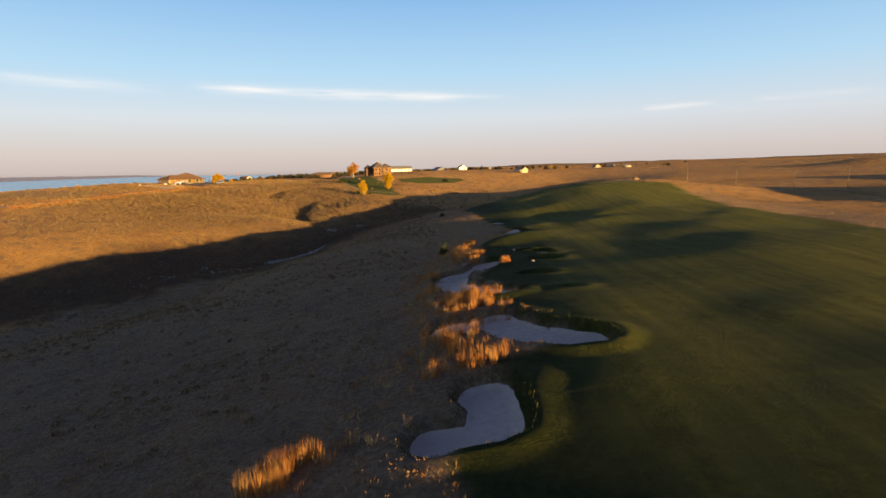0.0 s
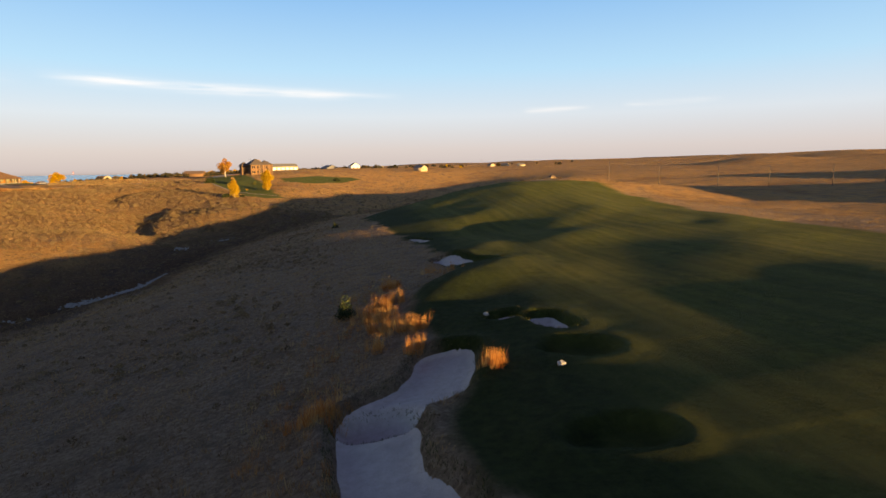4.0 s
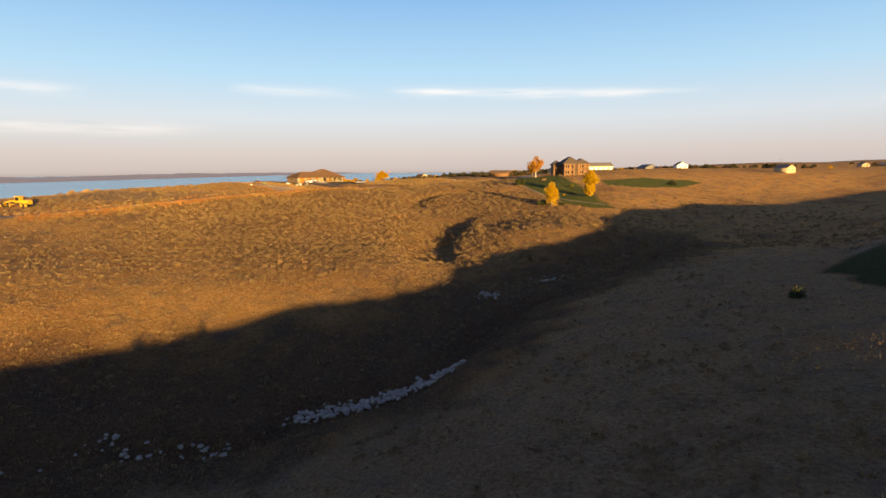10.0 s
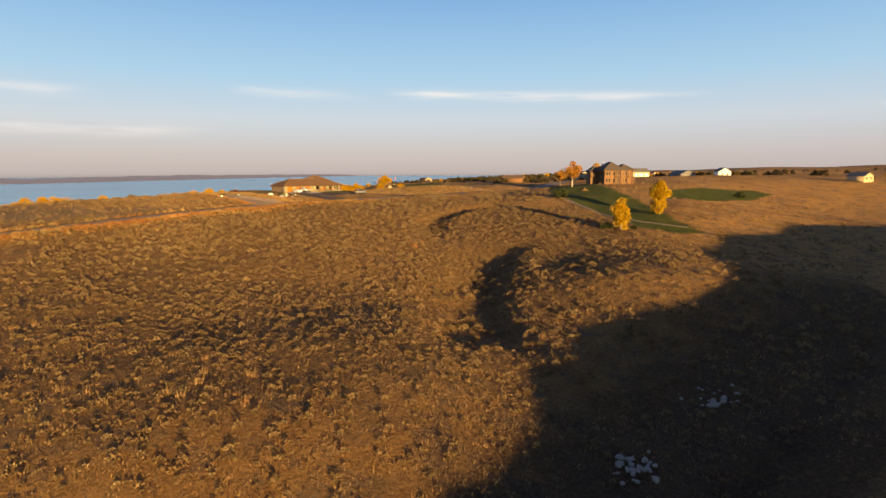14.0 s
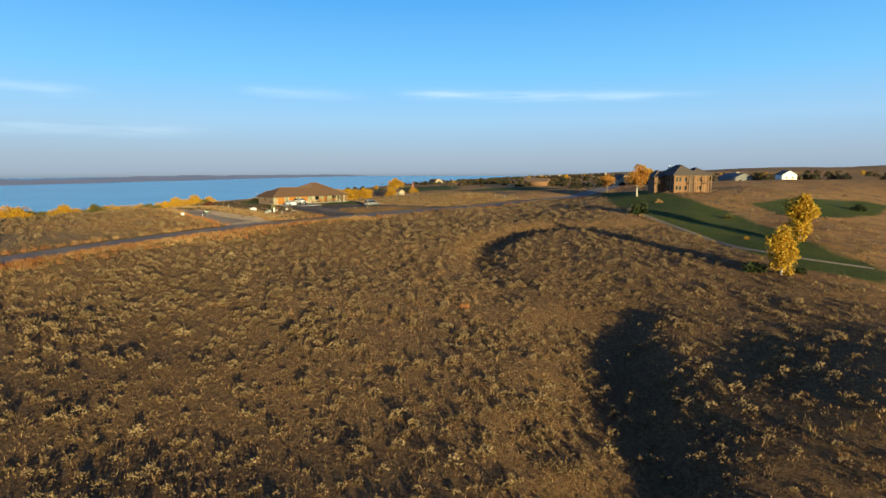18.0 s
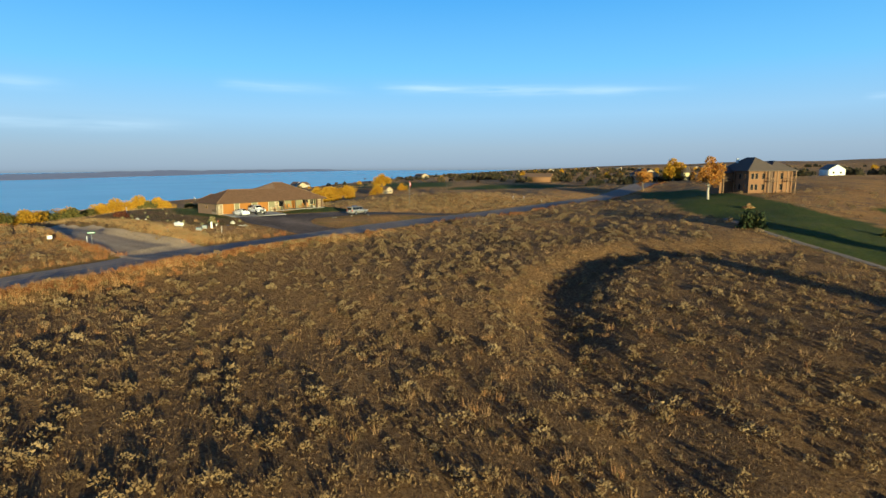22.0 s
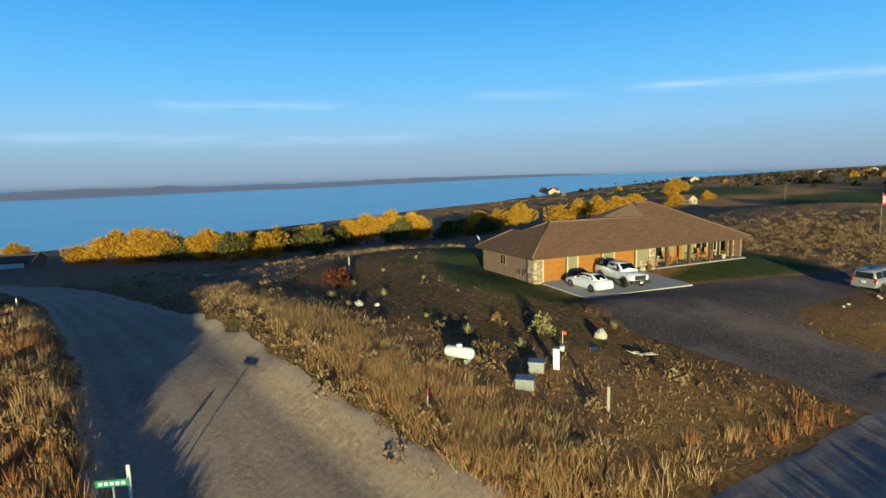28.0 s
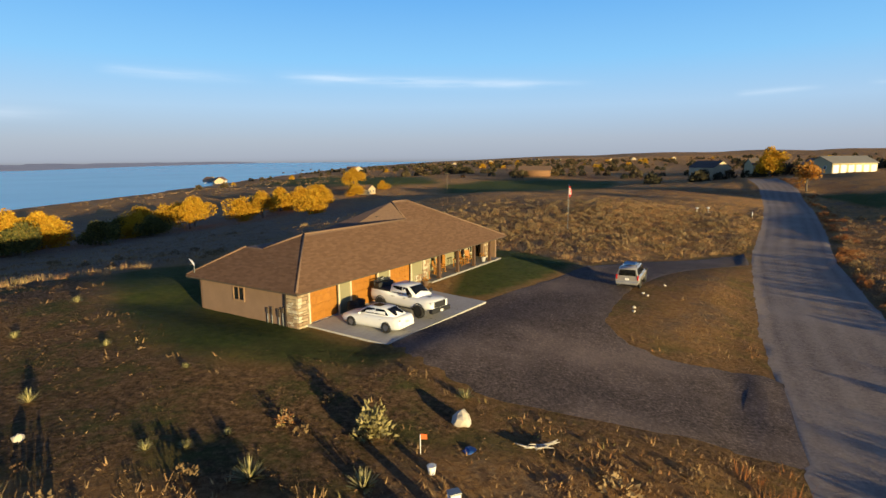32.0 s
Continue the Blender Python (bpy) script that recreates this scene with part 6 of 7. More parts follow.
def pickup(m):
    c = thing("pickup_truck", m, "white crew-cab pickup truck with a black bed cover", "truck")
    part("body", hull([(-2.9, 0.86, 0.97, 0.92, 0.62, 1.0, 1.36), (-2.8, 0.90, 1.0, 0.95, 0.55, 1.0, 1.38), (-1.0, 0.90, 1.0, 0.95, 0.50, 1.0, 1.38), (-0.95, 0.90, 1.0, 0.95, 0.50, 1.0, 1.30), (1.25, 0.90, 1.0, 0.93, 0.50, 1.0, 1.30),
                       (1.35, 0.90, 1.0, 0.90, 0.52, 1.02, 1.32), (2.3, 0.90, 0.99, 0.84, 0.55, 1.0, 1.26), (2.78, 0.84, 0.94, 0.76, 0.60, 0.95, 1.18), (2.9, 0.74, 0.84, 0.66, 0.64, 0.9, 1.08)]), M_WHITE, c)
    part("cabin", hull([(-1.02, 0.88, 0.86, 0.68, 1.25, 1.45, 1.90), (-0.9, 0.90, 0.88, 0.70, 1.25, 1.5, 1.97), (0.4, 0.90, 0.88, 0.70, 1.25, 1.5, 1.99), (0.62, 0.90, 0.87, 0.68, 1.25, 1.45, 1.94), (1.55, 0.86, 0.84, 0.76, 1.24, 1.27, 1.32)]), M_WHITE, c)
    part("windscreen", quad_panel([(1.47, 0.72, 1.36), (1.47, -0.72, 1.36), (0.72, -0.64, 1.94), (0.72, 0.64, 1.94)]), M_GLASS, c)
    part("rear_window", quad_panel([(-1.045, 0.62, 1.45), (-1.045, -0.62, 1.45), (-1.03, -0.58, 1.85), (-1.03, 0.58, 1.85)]), M_GLASS, c)
    for s in (-1, 1):
        part("side_window", quad_panel([(-0.82, s * 0.895, 1.40), (0.12, s * 0.9, 1.40), (0.12, s * 0.755, 1.88), (-0.75, s * 0.75, 1.86)]), M_GLASS, c)
        part("side_window", quad_panel([(0.2, s * 0.9, 1.40), (1.2, s * 0.875, 1.38), (0.58, s * 0.745, 1.86), (0.2, s * 0.755, 1.88)]), M_GLASS, c)
        part("headlight", box(0.2, 0.32, 0.2, 2.80, s * 0.70, 0.96, 0.04), M_LAMP, c)
        part("tail_light", box(0.08, 0.14, 0.34, -2.88, s * 0.88, 0.98, 0.02), M_RED, c)
        part("wing_mirror", box(0.14, 0.26, 0.24, 1.15, s * 1.12, 1.34, 0.03), M_BLACK, c)
        part("running_board", box(2.2, 0.18, 0.07, 0.15, s * 0.94, 0.46, 0.02), M_BLACK, c)
        for x in (-0.6, 0.5):
            part("door_handle", box(0.2, 0.03, 0.04, x, s * 1.005, 1.14, 0.01), M_BLACK, c)
        for x in (-1.88, 1.82):
            part("fender_flare", tube([(x + 0.55 * math.cos(a), s * 0.99, 0.42 + 0.55 * math.sin(a)) for a in [math.pi * k / 8 for k in range(9)]], 0.05, 6), M_BLACK, c)
    part("grille", box(0.10, 1.15, 0.40, 2.90, 0, 0.74, 0.03), M_BLACK, c)
    bump_ = part("bumper", box(0.34, 1.94, 0.32, 2.92, 0, 0.40, 0.06), M_BLACK, c)
    part("number_plate", box(0.02, 0.32, 0.16, 3.10, 0, 0.46, 0.005), M_WPAINT, bump_)
    part("rear_bumper", box(0.16, 1.8, 0.2, -2.96, 0, 0.52, 0.04), M_BLACK, c)
    part("hood_scoop", box(0.36, 0.3, 0.05, 2.0, 0, 1.28, 0.02), M_GREY, c)
    part("bed_cover", box(1.82, 1.78, 0.12, -1.95, 0, 1.36, 0.05), M_BLACK, c)
    cargo = part("bed_rack", merge(tube([(-2.75, -0.75, 1.46), (-2.75, -0.75, 1.92), (-2.75, 0.75, 1.92), (-2.75, 0.75, 1.46)], 0.05, 8), box(0.5, 1.5, 0.34, -2.5, 0, 1.47, 0.05)), M_BLACK, c)
    part("work_light", box(0.1, 0.3, 0.12, -2.78, 0.1, 1.86, 0.02), M_LAMP, cargo)
    arches(c, (-1.88, 1.82), 0.99, 0.42)
    for x in (-1.88, 1.82):
        for s in (-1, 1):
            wheel(c, x, s * 0.90, 0.42, 0.29, M_BLACK)
    return c


def suv(m):
    c = thing("suv", m, "silver station wagon with roof rack parked on the driveway", "car")
    part("body", hull([(-2.45, 0.80, 0.92, 0.84, 0.50, 0.85, 1.05), (-2.35, 0.84, 0.96, 0.88, 0.40, 0.85, 1.08), (-1.0, 0.86, 0.97, 0.90, 0.36, 0.85, 1.06), (1.1, 0.86, 0.97, 0.88, 0.36, 0.85, 1.06), (1.9, 0.84, 0.95, 0.80, 0.40, 0.84, 1.02), (2.35, 0.76, 0.88, 0.70, 0.46, 0.8, 0.96), (2.46, 0.66, 0.78, 0.6, 0.5, 0.74, 0.88)]), M_SILVER, c)
    part("cabin", hull([(-2.42, 0.82, 0.80, 0.66, 1.02, 1.2, 1.68), (-2.2, 0.84, 0.82, 0.68, 1.02, 1.2, 1.78), (0.2, 0.84, 0.82, 0.68, 1.02, 1.2, 1.80), (0.5, 0.84, 0.81, 0.66, 1.02, 1.2, 1.74), (1.35, 0.80, 0.78, 0.70, 1.0, 1.03, 1.07)]), M_SILVER, c)
    part("windscreen", quad_panel([(1.27, 0.66, 1.12), (1.27, -0.66, 1.12), (0.6, -0.6, 1.73), (0.6, 0.6, 1.73)]), M_GLASS, c)
    part("rear_window", quad_panel([(-2.47, 0.68, 1.14), (-2.47, -0.68, 1.14), (-2.42, -0.62, 1.64), (-2.42, 0.62, 1.64)]), M_GLASS, c)
    for s in (-1, 1):
        for a, b in ((-2.2, -1.3), (-1.22, -0.3), (-0.22, 0.55)):
            part("side_window", quad_panel([(a, s * 0.845, 1.14), (b + (0.3 if b > 0 else 0), s * 0.845, 1.14), (b, s * 0.715, 1.68), (a, s * 0.715, 1.68)]), M_GLASS, c)
        part("roof_rail", tube([(-2.0, s * 0.6, 1.80), (-1.9, s * 0.6, 1.87), (0.0, s * 0.6, 1.88), (0.15, s * 0.6, 1.82)], 0.025, 6), M_BLACK, c)
        part("tail_light", box(0.08, 0.14, 0.4, -2.44, s * 0.84, 0.82, 0.02), M_RED, c)
        part("headlight", box(0.2, 0.26, 0.16, 2.34, s * 0.68, 0.76, 0.03), M_LAMP, c)
        part("wing_mirror", box(0.12, 0.22, 0.16, 1.0, s * 1.02, 1.08, 0.03), M_BLACK, c)
    part("bumper", box(0.18, 1.78, 0.24, -2.5, 0, 0.42, 0.05), M_SILVER, c)
    part("number_plate", box(0.02, 0.32, 0.16, -2.5, 0, 0.78, 0.005), M_WPAINT, c)
    part("luggage", box(0.9, 0.9, 0.14, -0.9, 0, 1.86, 0.04), M_BLUE, c)
    arches(c, (-1.42, 1.42), 0.96, 0.37)
    for x in (-1.42, 1.42):
        for s in (-1, 1):
            wheel(c, x, s * 0.86, 0.37, 0.25)
    return c


def on_apron(x, y, turn):
    return HOUSE @ Matrix.Translation((x, y, 0.03 + 0.055 * (y + 0.3))) @ Matrix.Rotation(radians(turn), 4, "Z") @ Matrix.Diagonal((0.92, 0.92, 0.92, 1))


sedan(on_apron(3.05, -3.45, 91))
pickup(on_apron(6.85, -3.1, -97))
suv(at(-145.9, 344.4, 71, 0.12))


# ---- yard and roadside ----
tank = thing("propane_tank", at(-161.0, 307.3, 12) @ Matrix.Diagonal((0.86, 0.86, 0.86, 1)), "white horizontal propane tank on block feet", "tank")
part("shell", tube([(-1.02, 0, 0.62), (-0.95, 0, 0.62), (-0.82, 0, 0.62), (0.82, 0, 0.62), (0.95, 0, 0.62), (1.02, 0, 0.62)], [0.10, 0.27, 0.36, 0.36, 0.27, 0.10], 20), M_WPAINT, tank)
part("dome", tube([(0, 0, 1.0), (0, 0, 1.12), (0, 0, 1.17)], [0.2, 0.19, 0.12], 16), M_WPAINT, tank)
for s in (-0.55, 0.55):
    part("foot", box(0.2, 0.6, 0.3, s, 0, -0.05, 0.02), M_CONC, tank)
cab = thing("utility_cabinet", at(-157.5, 309.4, 30), "low grey-green utility cabinet", "utility box")
part("case", box(0.8, 0.7, 0.55, 0, 0, -0.05, 0.03), M_GREY, cab)
part("lid", box(0.86, 0.76, 0.06, 0, 0, 0.5, 0.02), M_GREY, cab)
cab = thing("utility_cabinet", at(-156.8, 307.3, 28), "low grey-green utility cabinet beside the verge weeds", "utility box")
part("case", box(0.9, 0.75, 0.5, 0, 0, -0.05, 0.03), M_GREY, cab)
part("lid", box(0.96, 0.81, 0.07, 0, 0, 0.45, 0.02), M_GREY, cab)
stk = thing("marker_stake", at(-158.3, 302.0), "red-tipped survey stake in the tall grass", "stake")
part("stake", box(0.05, 0.03, 1.0, 0, 0, -0.1, 0.004), M_DRIFT, stk)
part("tip", box(0.06, 0.04, 0.3, 0, 0, 0.88, 0.004), M_FLAG_R, stk)
ped = thing("utility_pedestal", at(-156.9, 310.4, 30), "tall white cable pedestal", "utility box")
part("case", box(0.34, 0.28, 1.15, 0, 0, -0.05, 0.03), M_WPAINT, ped)
part("cap", box(0.38, 0.32, 0.06, 0, 0, 1.1, 0.02), M_GREY, ped)


def boulder(x, y, size, seed, label, flat=0.9, turn=0):
    ob = part("boulder", lumpy(size, seed, flat), M_PALE_ROCK)
    ob.matrix_basis = at(x, y, turn, size * 0.12)
    return tagged(ob, label, "rock", "yard rocks")


boulder(-157.4, 316.5, 0.8, 11, "large pale pointed rock beside the driveway", 1.0)
boulder(-173.7, 310.8, 0.7, 12, "pale rock among yuccas in the dry lawn")
boulder(-172.6, 311.6, 0.4, 13, "small pale rock in the dry lawn")
for k, (x, y) in enumerate(((-147.3, 335.6), (-147.1, 336.6), (-145.6, 341.0), (-143.2, 344.2), (-145.4, 340.4))):
    boulder(x, y, 0.26, 20 + k, "small white edging rock by the driveway")
drift = thing("driftwood", at(-154.3, 315.4, 20) @ Matrix.Diagonal((0.8, 0.8, 0.8, 1)), "bleached driftwood branches on the verge", "driftwood")
rnd = random.Random(3)
for k in range(9):
    a = rnd.uniform(-0.5, 0.5) + (0 if k % 2 else math.pi)
    p = [(0.1 * k - 0.4, rnd.uniform(-0.15, 0.15), 0.12)]
    for j in range(3):
        p.append((p[-1][0] + 0.28 * math.cos(a), p[-1][1] + 0.28 * math.sin(a), p[-1][2] + rnd.uniform(-0.03, 0.16)))
    part("branch", tube(p, [0.06, 0.05, 0.035, 0.015], 6), M_DRIFT, drift)
flagpole = thing("flagpole", at(-148.6, 383.4), "tall grey flagpole with a limp striped flag", "flagpole")
part("pole", tube([(0, 0, -0.1), (0, 0, 7.2)], [0.05, 0.03], 10), M_GREY, flagpole)
part("finial", lumpy(0.16, 1, 1.0, 1), M_CHROME, flagpole).location = (0, 0, 7.25)
fl = part("flag", extrude_profile([(0.05, 5.6), (0.18, 5.3), (0.36, 5.5), (0.5, 5.9), (0.42, 6.5), (0.2, 7.0), (0.05, 7.05)], 0.06), M_FLAG_R, flagpole, "faded red and white flag")
for k in range(3):
    part("stripe", extrude_profile([(0.08 + 0.12 * k, 5.7), (0.14 + 0.12 * k, 5.7), (0.12 + 0.1 * k, 6.7), (0.07 + 0.1 * k, 6.7)], 0.075), M_WPAINT, fl)


def sign_post(x, y, turn, w, h, top, mat, label, name="road_sign", posts=(0.0,), writing=False):
    s = thing(name, at(x, y, turn), label, "sign")
    for px in posts:
        part("post", tube([(px, 0, -0.15), (px, 0, top)], 0.035, 8), M_GREY if mat != M_WPAINT else M_TIMBER, s)
    b = part("board", box(w, 0.03, h, 0, -0.05, top - h, 0.006), mat, s)
    if writing:
        for k in range(5):
            part("bar", box(w * 0.11, 0.008, h * 0.45, -w * 0.34 + k * w * 0.17, -0.07, top - h * 0.72), M_WPAINT if mat != M_WPAINT else M_GREY, b)
    return s


sign_post(-160.3, 290.3, 50, 0.95, 0.22, 2.0, M_GREEN, "green street-name sign on a steel post", "street_sign", writing=True)
sign_post(-164.2, 287.2, 40, 0.6, 0.5, 1.0, M_WPAINT, "square white lot sign on two stakes", "lot_sign", (-0.24, 0.24))
for x, y, h, c in ((-162.6, 291.4, 1.5, "white"), (-185.2, 319.0, 1.6, "pale"), (-205.5, 296, 1.2, "white"), (-113.3, 406.1, 1.3, "white"), (-152.8, 308.0, 1.3, "wooden")):
    mk = thing("marker_post", at(x, y), c + " marker post in the grass", "post", "marker posts")
    part("post", box(0.1, 0.1, h, 0, 0, -0.1, 0.01), M_WPAINT if c == "white" else M_DRIFT, mk)
for x, y in ((-119.6, 411), (-122.6, 408.0)):
    mb = thing("mailbox", at(x, y, 30), "pale mailbox on a wooden post", "mailbox", "mailboxes")
    part("post", box(0.12, 0.12, 1.1, 0, 0, -0.1, 0.01), M_DRIFT, mb)
    part("box", box(0.28, 0.55, 0.26, 0, 0, 1.0, 0.06), M_WPAINT, mb)
stake = thing("marker_stake", at(-158.6, 314.0), "orange marker flag on a white stake", "stake")
part("stake", tube([(0, 0, -0.1), (0, 0, 0.75)], 0.018, 6), M_WPAINT, stake)
part("flag", box(0.24, 0.015, 0.2, 0.13, 0, 0.58, 0.004), M_ORANGE, stake)
bkt = thing("bucket", at(-158.0, 312.9), "small white bucket in the grass", "bucket")
part("pail", tube([(0, 0, 0), (0, 0, 0.3)], [0.12, 0.16], 14), M_WPAINT, bkt)
part("handle", tube([(-0.16, 0, 0.28), (0, 0, 0.4), (0.16, 0, 0.28)], 0.01, 5), M_GREY, bkt)
tarp = part("blue_tarp", lumpy(0.5, 8, 0.25), M_BLUE)
tarp.matrix_basis = at(-156.9, 314.6, 0, 0.03)
tagged(tarp, "crumpled blue tarp lying in the grass", "tarp")
pal = thing("wood_pile", at(-213.5, 318.2, 20), "low pile of weathered boards by the dirt road", "boards")
for k in range(6):
    part("board", box(2.6, 0.28, 0.07, 0.05 * k, -0.7 + 0.28 * k, 0.02 + 0.07 * (k % 3), 0.01), M_DRIFT, pal)


def spiky(name, x, y, r, n, seed, label, mat=M_YUCCA, h=1.0):
    rnd = random.Random(seed)
    bm = bmesh.new()
    for k in range(n):
        a, el = rnd.uniform(0, 6.283), rnd.uniform(0.15, 1.4)
        L = r * rnd.uniform(0.75, 1.1)
        d = Vector((math.cos(a) * math.cos(el), math.sin(a) * math.cos(el), math.sin(el) * h))
        s = Vector((-math.sin(a), math.cos(a), 0)) * 0.022 * (r / 0.5)
        b = Vector((math.cos(a), math.sin(a), 0)) * 0.05
        v = [bm.verts.new(p) for p in (b - s, b + s, b + d * L * 0.55 + s * 0.8, b + d * L, b + d * L * 0.55 - s * 0.8)]
        bm.faces.new((v[0], v[1], v[2], v[4]))
        bm.faces.new((v[4], v[2], v[3]))
    ob = part(name, bm, mat)
    ob.matrix_basis = at(x, y, 0, -0.02)
    return tagged(ob, label, "yucca" if name == "yucca" else "shrub", "yuccas in the yard" if name == "yucca" else "")


for k, (x, y, r) in enumerate(((-163.7, 311.2, 0.75), (-167.9, 311.9, 0.4), (-175.0, 314.4, 0.6), (-174.3, 310.3, 0.5), (-160.0, 311.6, 0.65), (-157.5, 318.6, 0.55), (-184.6, 327.7, 0.5), (-182.5, 321.0, 0.45), (-165.8, 313.6, 0.28), (-166.7, 312.4, 0.3),
                               (-170.6, 318.4, 0.3), (-178, 311.5, 0.6), (-180.5, 315.8, 0.5), (-176.5, 320.5, 0.4))):
    spiky("yucca", x, y, r, 90, 100 + k, "spiky yellow-green yucca in the dry lawn")


def shrub(x, y, r, seed, mat, label, n=420, tall=0.9):
    rng_ = np.random.default_rng(seed)
    d = rng_.normal(0, 1, (n, 3))
    d /= np.linalg.norm(d, axis=1)[:, None]
    d[:, 2] = np.abs(d[:, 2])
    lob = 1 + 0.25 * np.sin(3 * np.arctan2(d[:, 1], d[:, 0]) + seed) + 0.15 * np.sin(7 * d[:, 2] + seed)
    c = d * (r * rng_.uniform(0.45, 1.0, n) * lob)[:, None] * np.array([1, 1, tall])
    up = d + rng_.normal(0, 0.5, d.shape) + np.array([0, 0, 0.6])
    up /= np.linalg.norm(up, axis=1)[:, None]
    sd = np.cross(up, rng_.normal(0, 1, d.shape))
    sd /= np.linalg.norm(sd, axis=1)[:, None] + 1e-6
    L = (r * 0.26 * rng_.uniform(0.6, 1.3, n))[:, None]
    v = np.stack([c - sd * L * 0.35, c + sd * L * 0.35, c + up * L], 1).reshape(-1, 3)
    me = mesh_np("shrub", v, np.arange(n * 3).reshape(-1, 3), mat, False)
    tint_of(me, np.repeat(rng_.uniform(0, 1, n), 3))
    ob = new("shrub", me)
    ob.matrix_basis = at(x, y, 0, -0.03)
    return tagged(ob, label, "shrub")


shrub(-160.7, 314.9, 0.75, 1, M_RABBIT, "rounded pale rabbitbrush by the driveway", 600, 1.3)
shrub(-164.1, 314.8, 0.4, 2, M_RUST, "small rust-coloured weed clump", 200, 1.3)
shrub(-183.6, 316.2, 1.3, 3, M_BARBERRY, "dark red barberry shrub at the lawn edge", 700, 0.7)
shrub(-181.4, 315.0, 0.9, 4, M_BARBERRY, "dark red barberry shrub at the lawn edge", 400, 0.7)
shrub(-161.6, 309.4, 0.5, 6, M_SAGE, "pale grey sagebrush clump in the yard", 260, 1.0)
shrub(-1.6, 88.2, 0.75, 7, M_JUNIPER, "small dark juniper on the golf rim", 900, 2.2)
shrub(-3.3, 173.4, 0.8, 8, M_JUNIPER, "small round juniper on the slope", 500, 1.3)
shrub(-67.2, 342, 2.2, 9, M_JUNIPER, "round dark juniper beside the lodge lawn", 1200, 1.2)
shrub(-49.5, 287.5, 1.6, 10, M_JUNIPER, "dark juniper under the yellow trees", 700, 0.9)
shrub(-43.2, 288.5, 1.1, 11, M_JUNIPER, "dark juniper under the yellow trees", 500, 0.9)
shrub(-4, 392, 1.9, 12, M_JUNIPER, "round dark juniper by the far green", 500, 1.2)
shrub(-62, 372, 1.0, 13, M_RUST, "rusty shrub by the lodge lawn", 300, 0.9)
shrub(-46, 344, 1.2, 14, M_GLEAF, "olive shrub by the lodge lawn", 300, 0.9)
shrub(-46, 318.5, 0.6, 15, M_YLEAF, "small golden shrub beside the path", 240, 1.0)

# ---- ravine rocks ----
stones = []
rng = np.random.default_rng(80)
for line, n, s in (([(-52, 148.6), (-50, 150.6), (-46, 154), (-42.2, 157.4), (-38.8, 162)], 360, 0.5), ([(-66, 139), (-60, 141), (-54.5, 142.6)], 34, 0.8), ([(-76, 124), (-72, 133), (-66, 138)], 16, 1.2), ([(-42.6, 187), (-41.2, 190.5)], 30, 0.8), ([(-36.5, 203), (-33.5, 205.6)], 26, 0.9)):
    stones.append(np.concatenate([along(line, n, s, int(n)), rng.uniform(0.22, 0.8, (n, 1))], -1))
stones = np.concatenate(stones)
ico = lumpy(1.0, 4, 0.7, 1)
iv = np.array([v.co[:] for v in ico.verts])
ico.verts.ensure_lookup_table()
if_ = np.array([[v.index for v in f.verts] for f in ico.faces])
ico.free()
sv, sf = [], []
for k, (x, y, r) in enumerate(stones):
    a = rng.uniform(0, 6.28)
    R = np.array([[math.cos(a), -math.sin(a), 0], [math.sin(a), math.cos(a), 0], [0, 0, 1]])
    sv.append((iv * r * rng.uniform(0.7, 1.2, 3)) @ R.T + np.array([x, y, float(on_sheet(x, y)) + 0.18 * r]))
    sf.append(if_ + k * len(iv))
me = mesh_np("ravine_rocks", np.concatenate(sv), np.concatenate(sf), M_CREEK_ROCK, False)
tagged(new("ravine_rocks", me), "line of broken pale rocks along the ravine bed", "rocks", kind="stuff")
for k, (x, y) in enumerate(((4.5, 69.2), (5.6, 48.0), (10.4, 68.0), (9.3, 80.6))):
    boulder(x, y, 0.5, 60 + k, "pale stone at a bunker lip", 0.6)


# ---- motor grader ----
gr = thing("motor_grader", at(-189.2, 215.2, 195), "yellow motor grader parked on graded clay", "grader")
part("rear_body", box(2.6, 1.7, 1.2, -2.6, 0, 0.9, 0.1), M_YELLOW, gr)
cabn = part("cab", box(1.5, 1.6, 1.7, -0.6, 0, 1.5, 0.06), M_YELLOW, gr)
for s in (-1, 1):
    part("pane", box(1.1, 0.03, 1.0, -0.6, s * 0.81, 2.0, 0.01), M_GLASS, cabn)
part("pane", box(0.03, 1.3, 1.0, 0.16, 0, 2.0, 0.01), M_GLASS, cabn)
part("roof", box(1.8, 1.9, 0.12, -0.6, 0, 3.2, 0.04), M_YELLOW, cabn)
part("frame_beam", tube([(0.1, 0, 1.5), (1.5, 0, 2.0), (3.6, 0, 1.5), (4.4, 0, 1.0)], [0.28, 0.25, 0.22, 0.22], 8), M_YELLOW, gr)
part("front_axle", box(0.3, 2.1, 0.25, 4.4, 0, 0.55, 0.03), M_YELLOW, gr)
part("blade", moved(box(0.12, 3.6, 0.65, 0, 0, 0, 0.03), Matrix.Translation((1.9, 0, 0.25)) @ Matrix.Rotation(radians(25), 4, "Z")), M_YELLOW, gr)
part("blade_circle", tube([(1.9, 0, 0.85), (1.9, 0, 1.0)], 0.8, 18), M_YELLOW, gr)
part("exhaust", tube([(-2.2, 0.3, 2.1), (-2.2, 0.3, 3.0)], 0.07, 8), M_BLACK, gr)
for x in (-3.4, -2.0, 4.4):
    for s in (-1, 1):
        wheel(gr, x, s * 1.0, 0.65, 0.4, M_YELLOW)


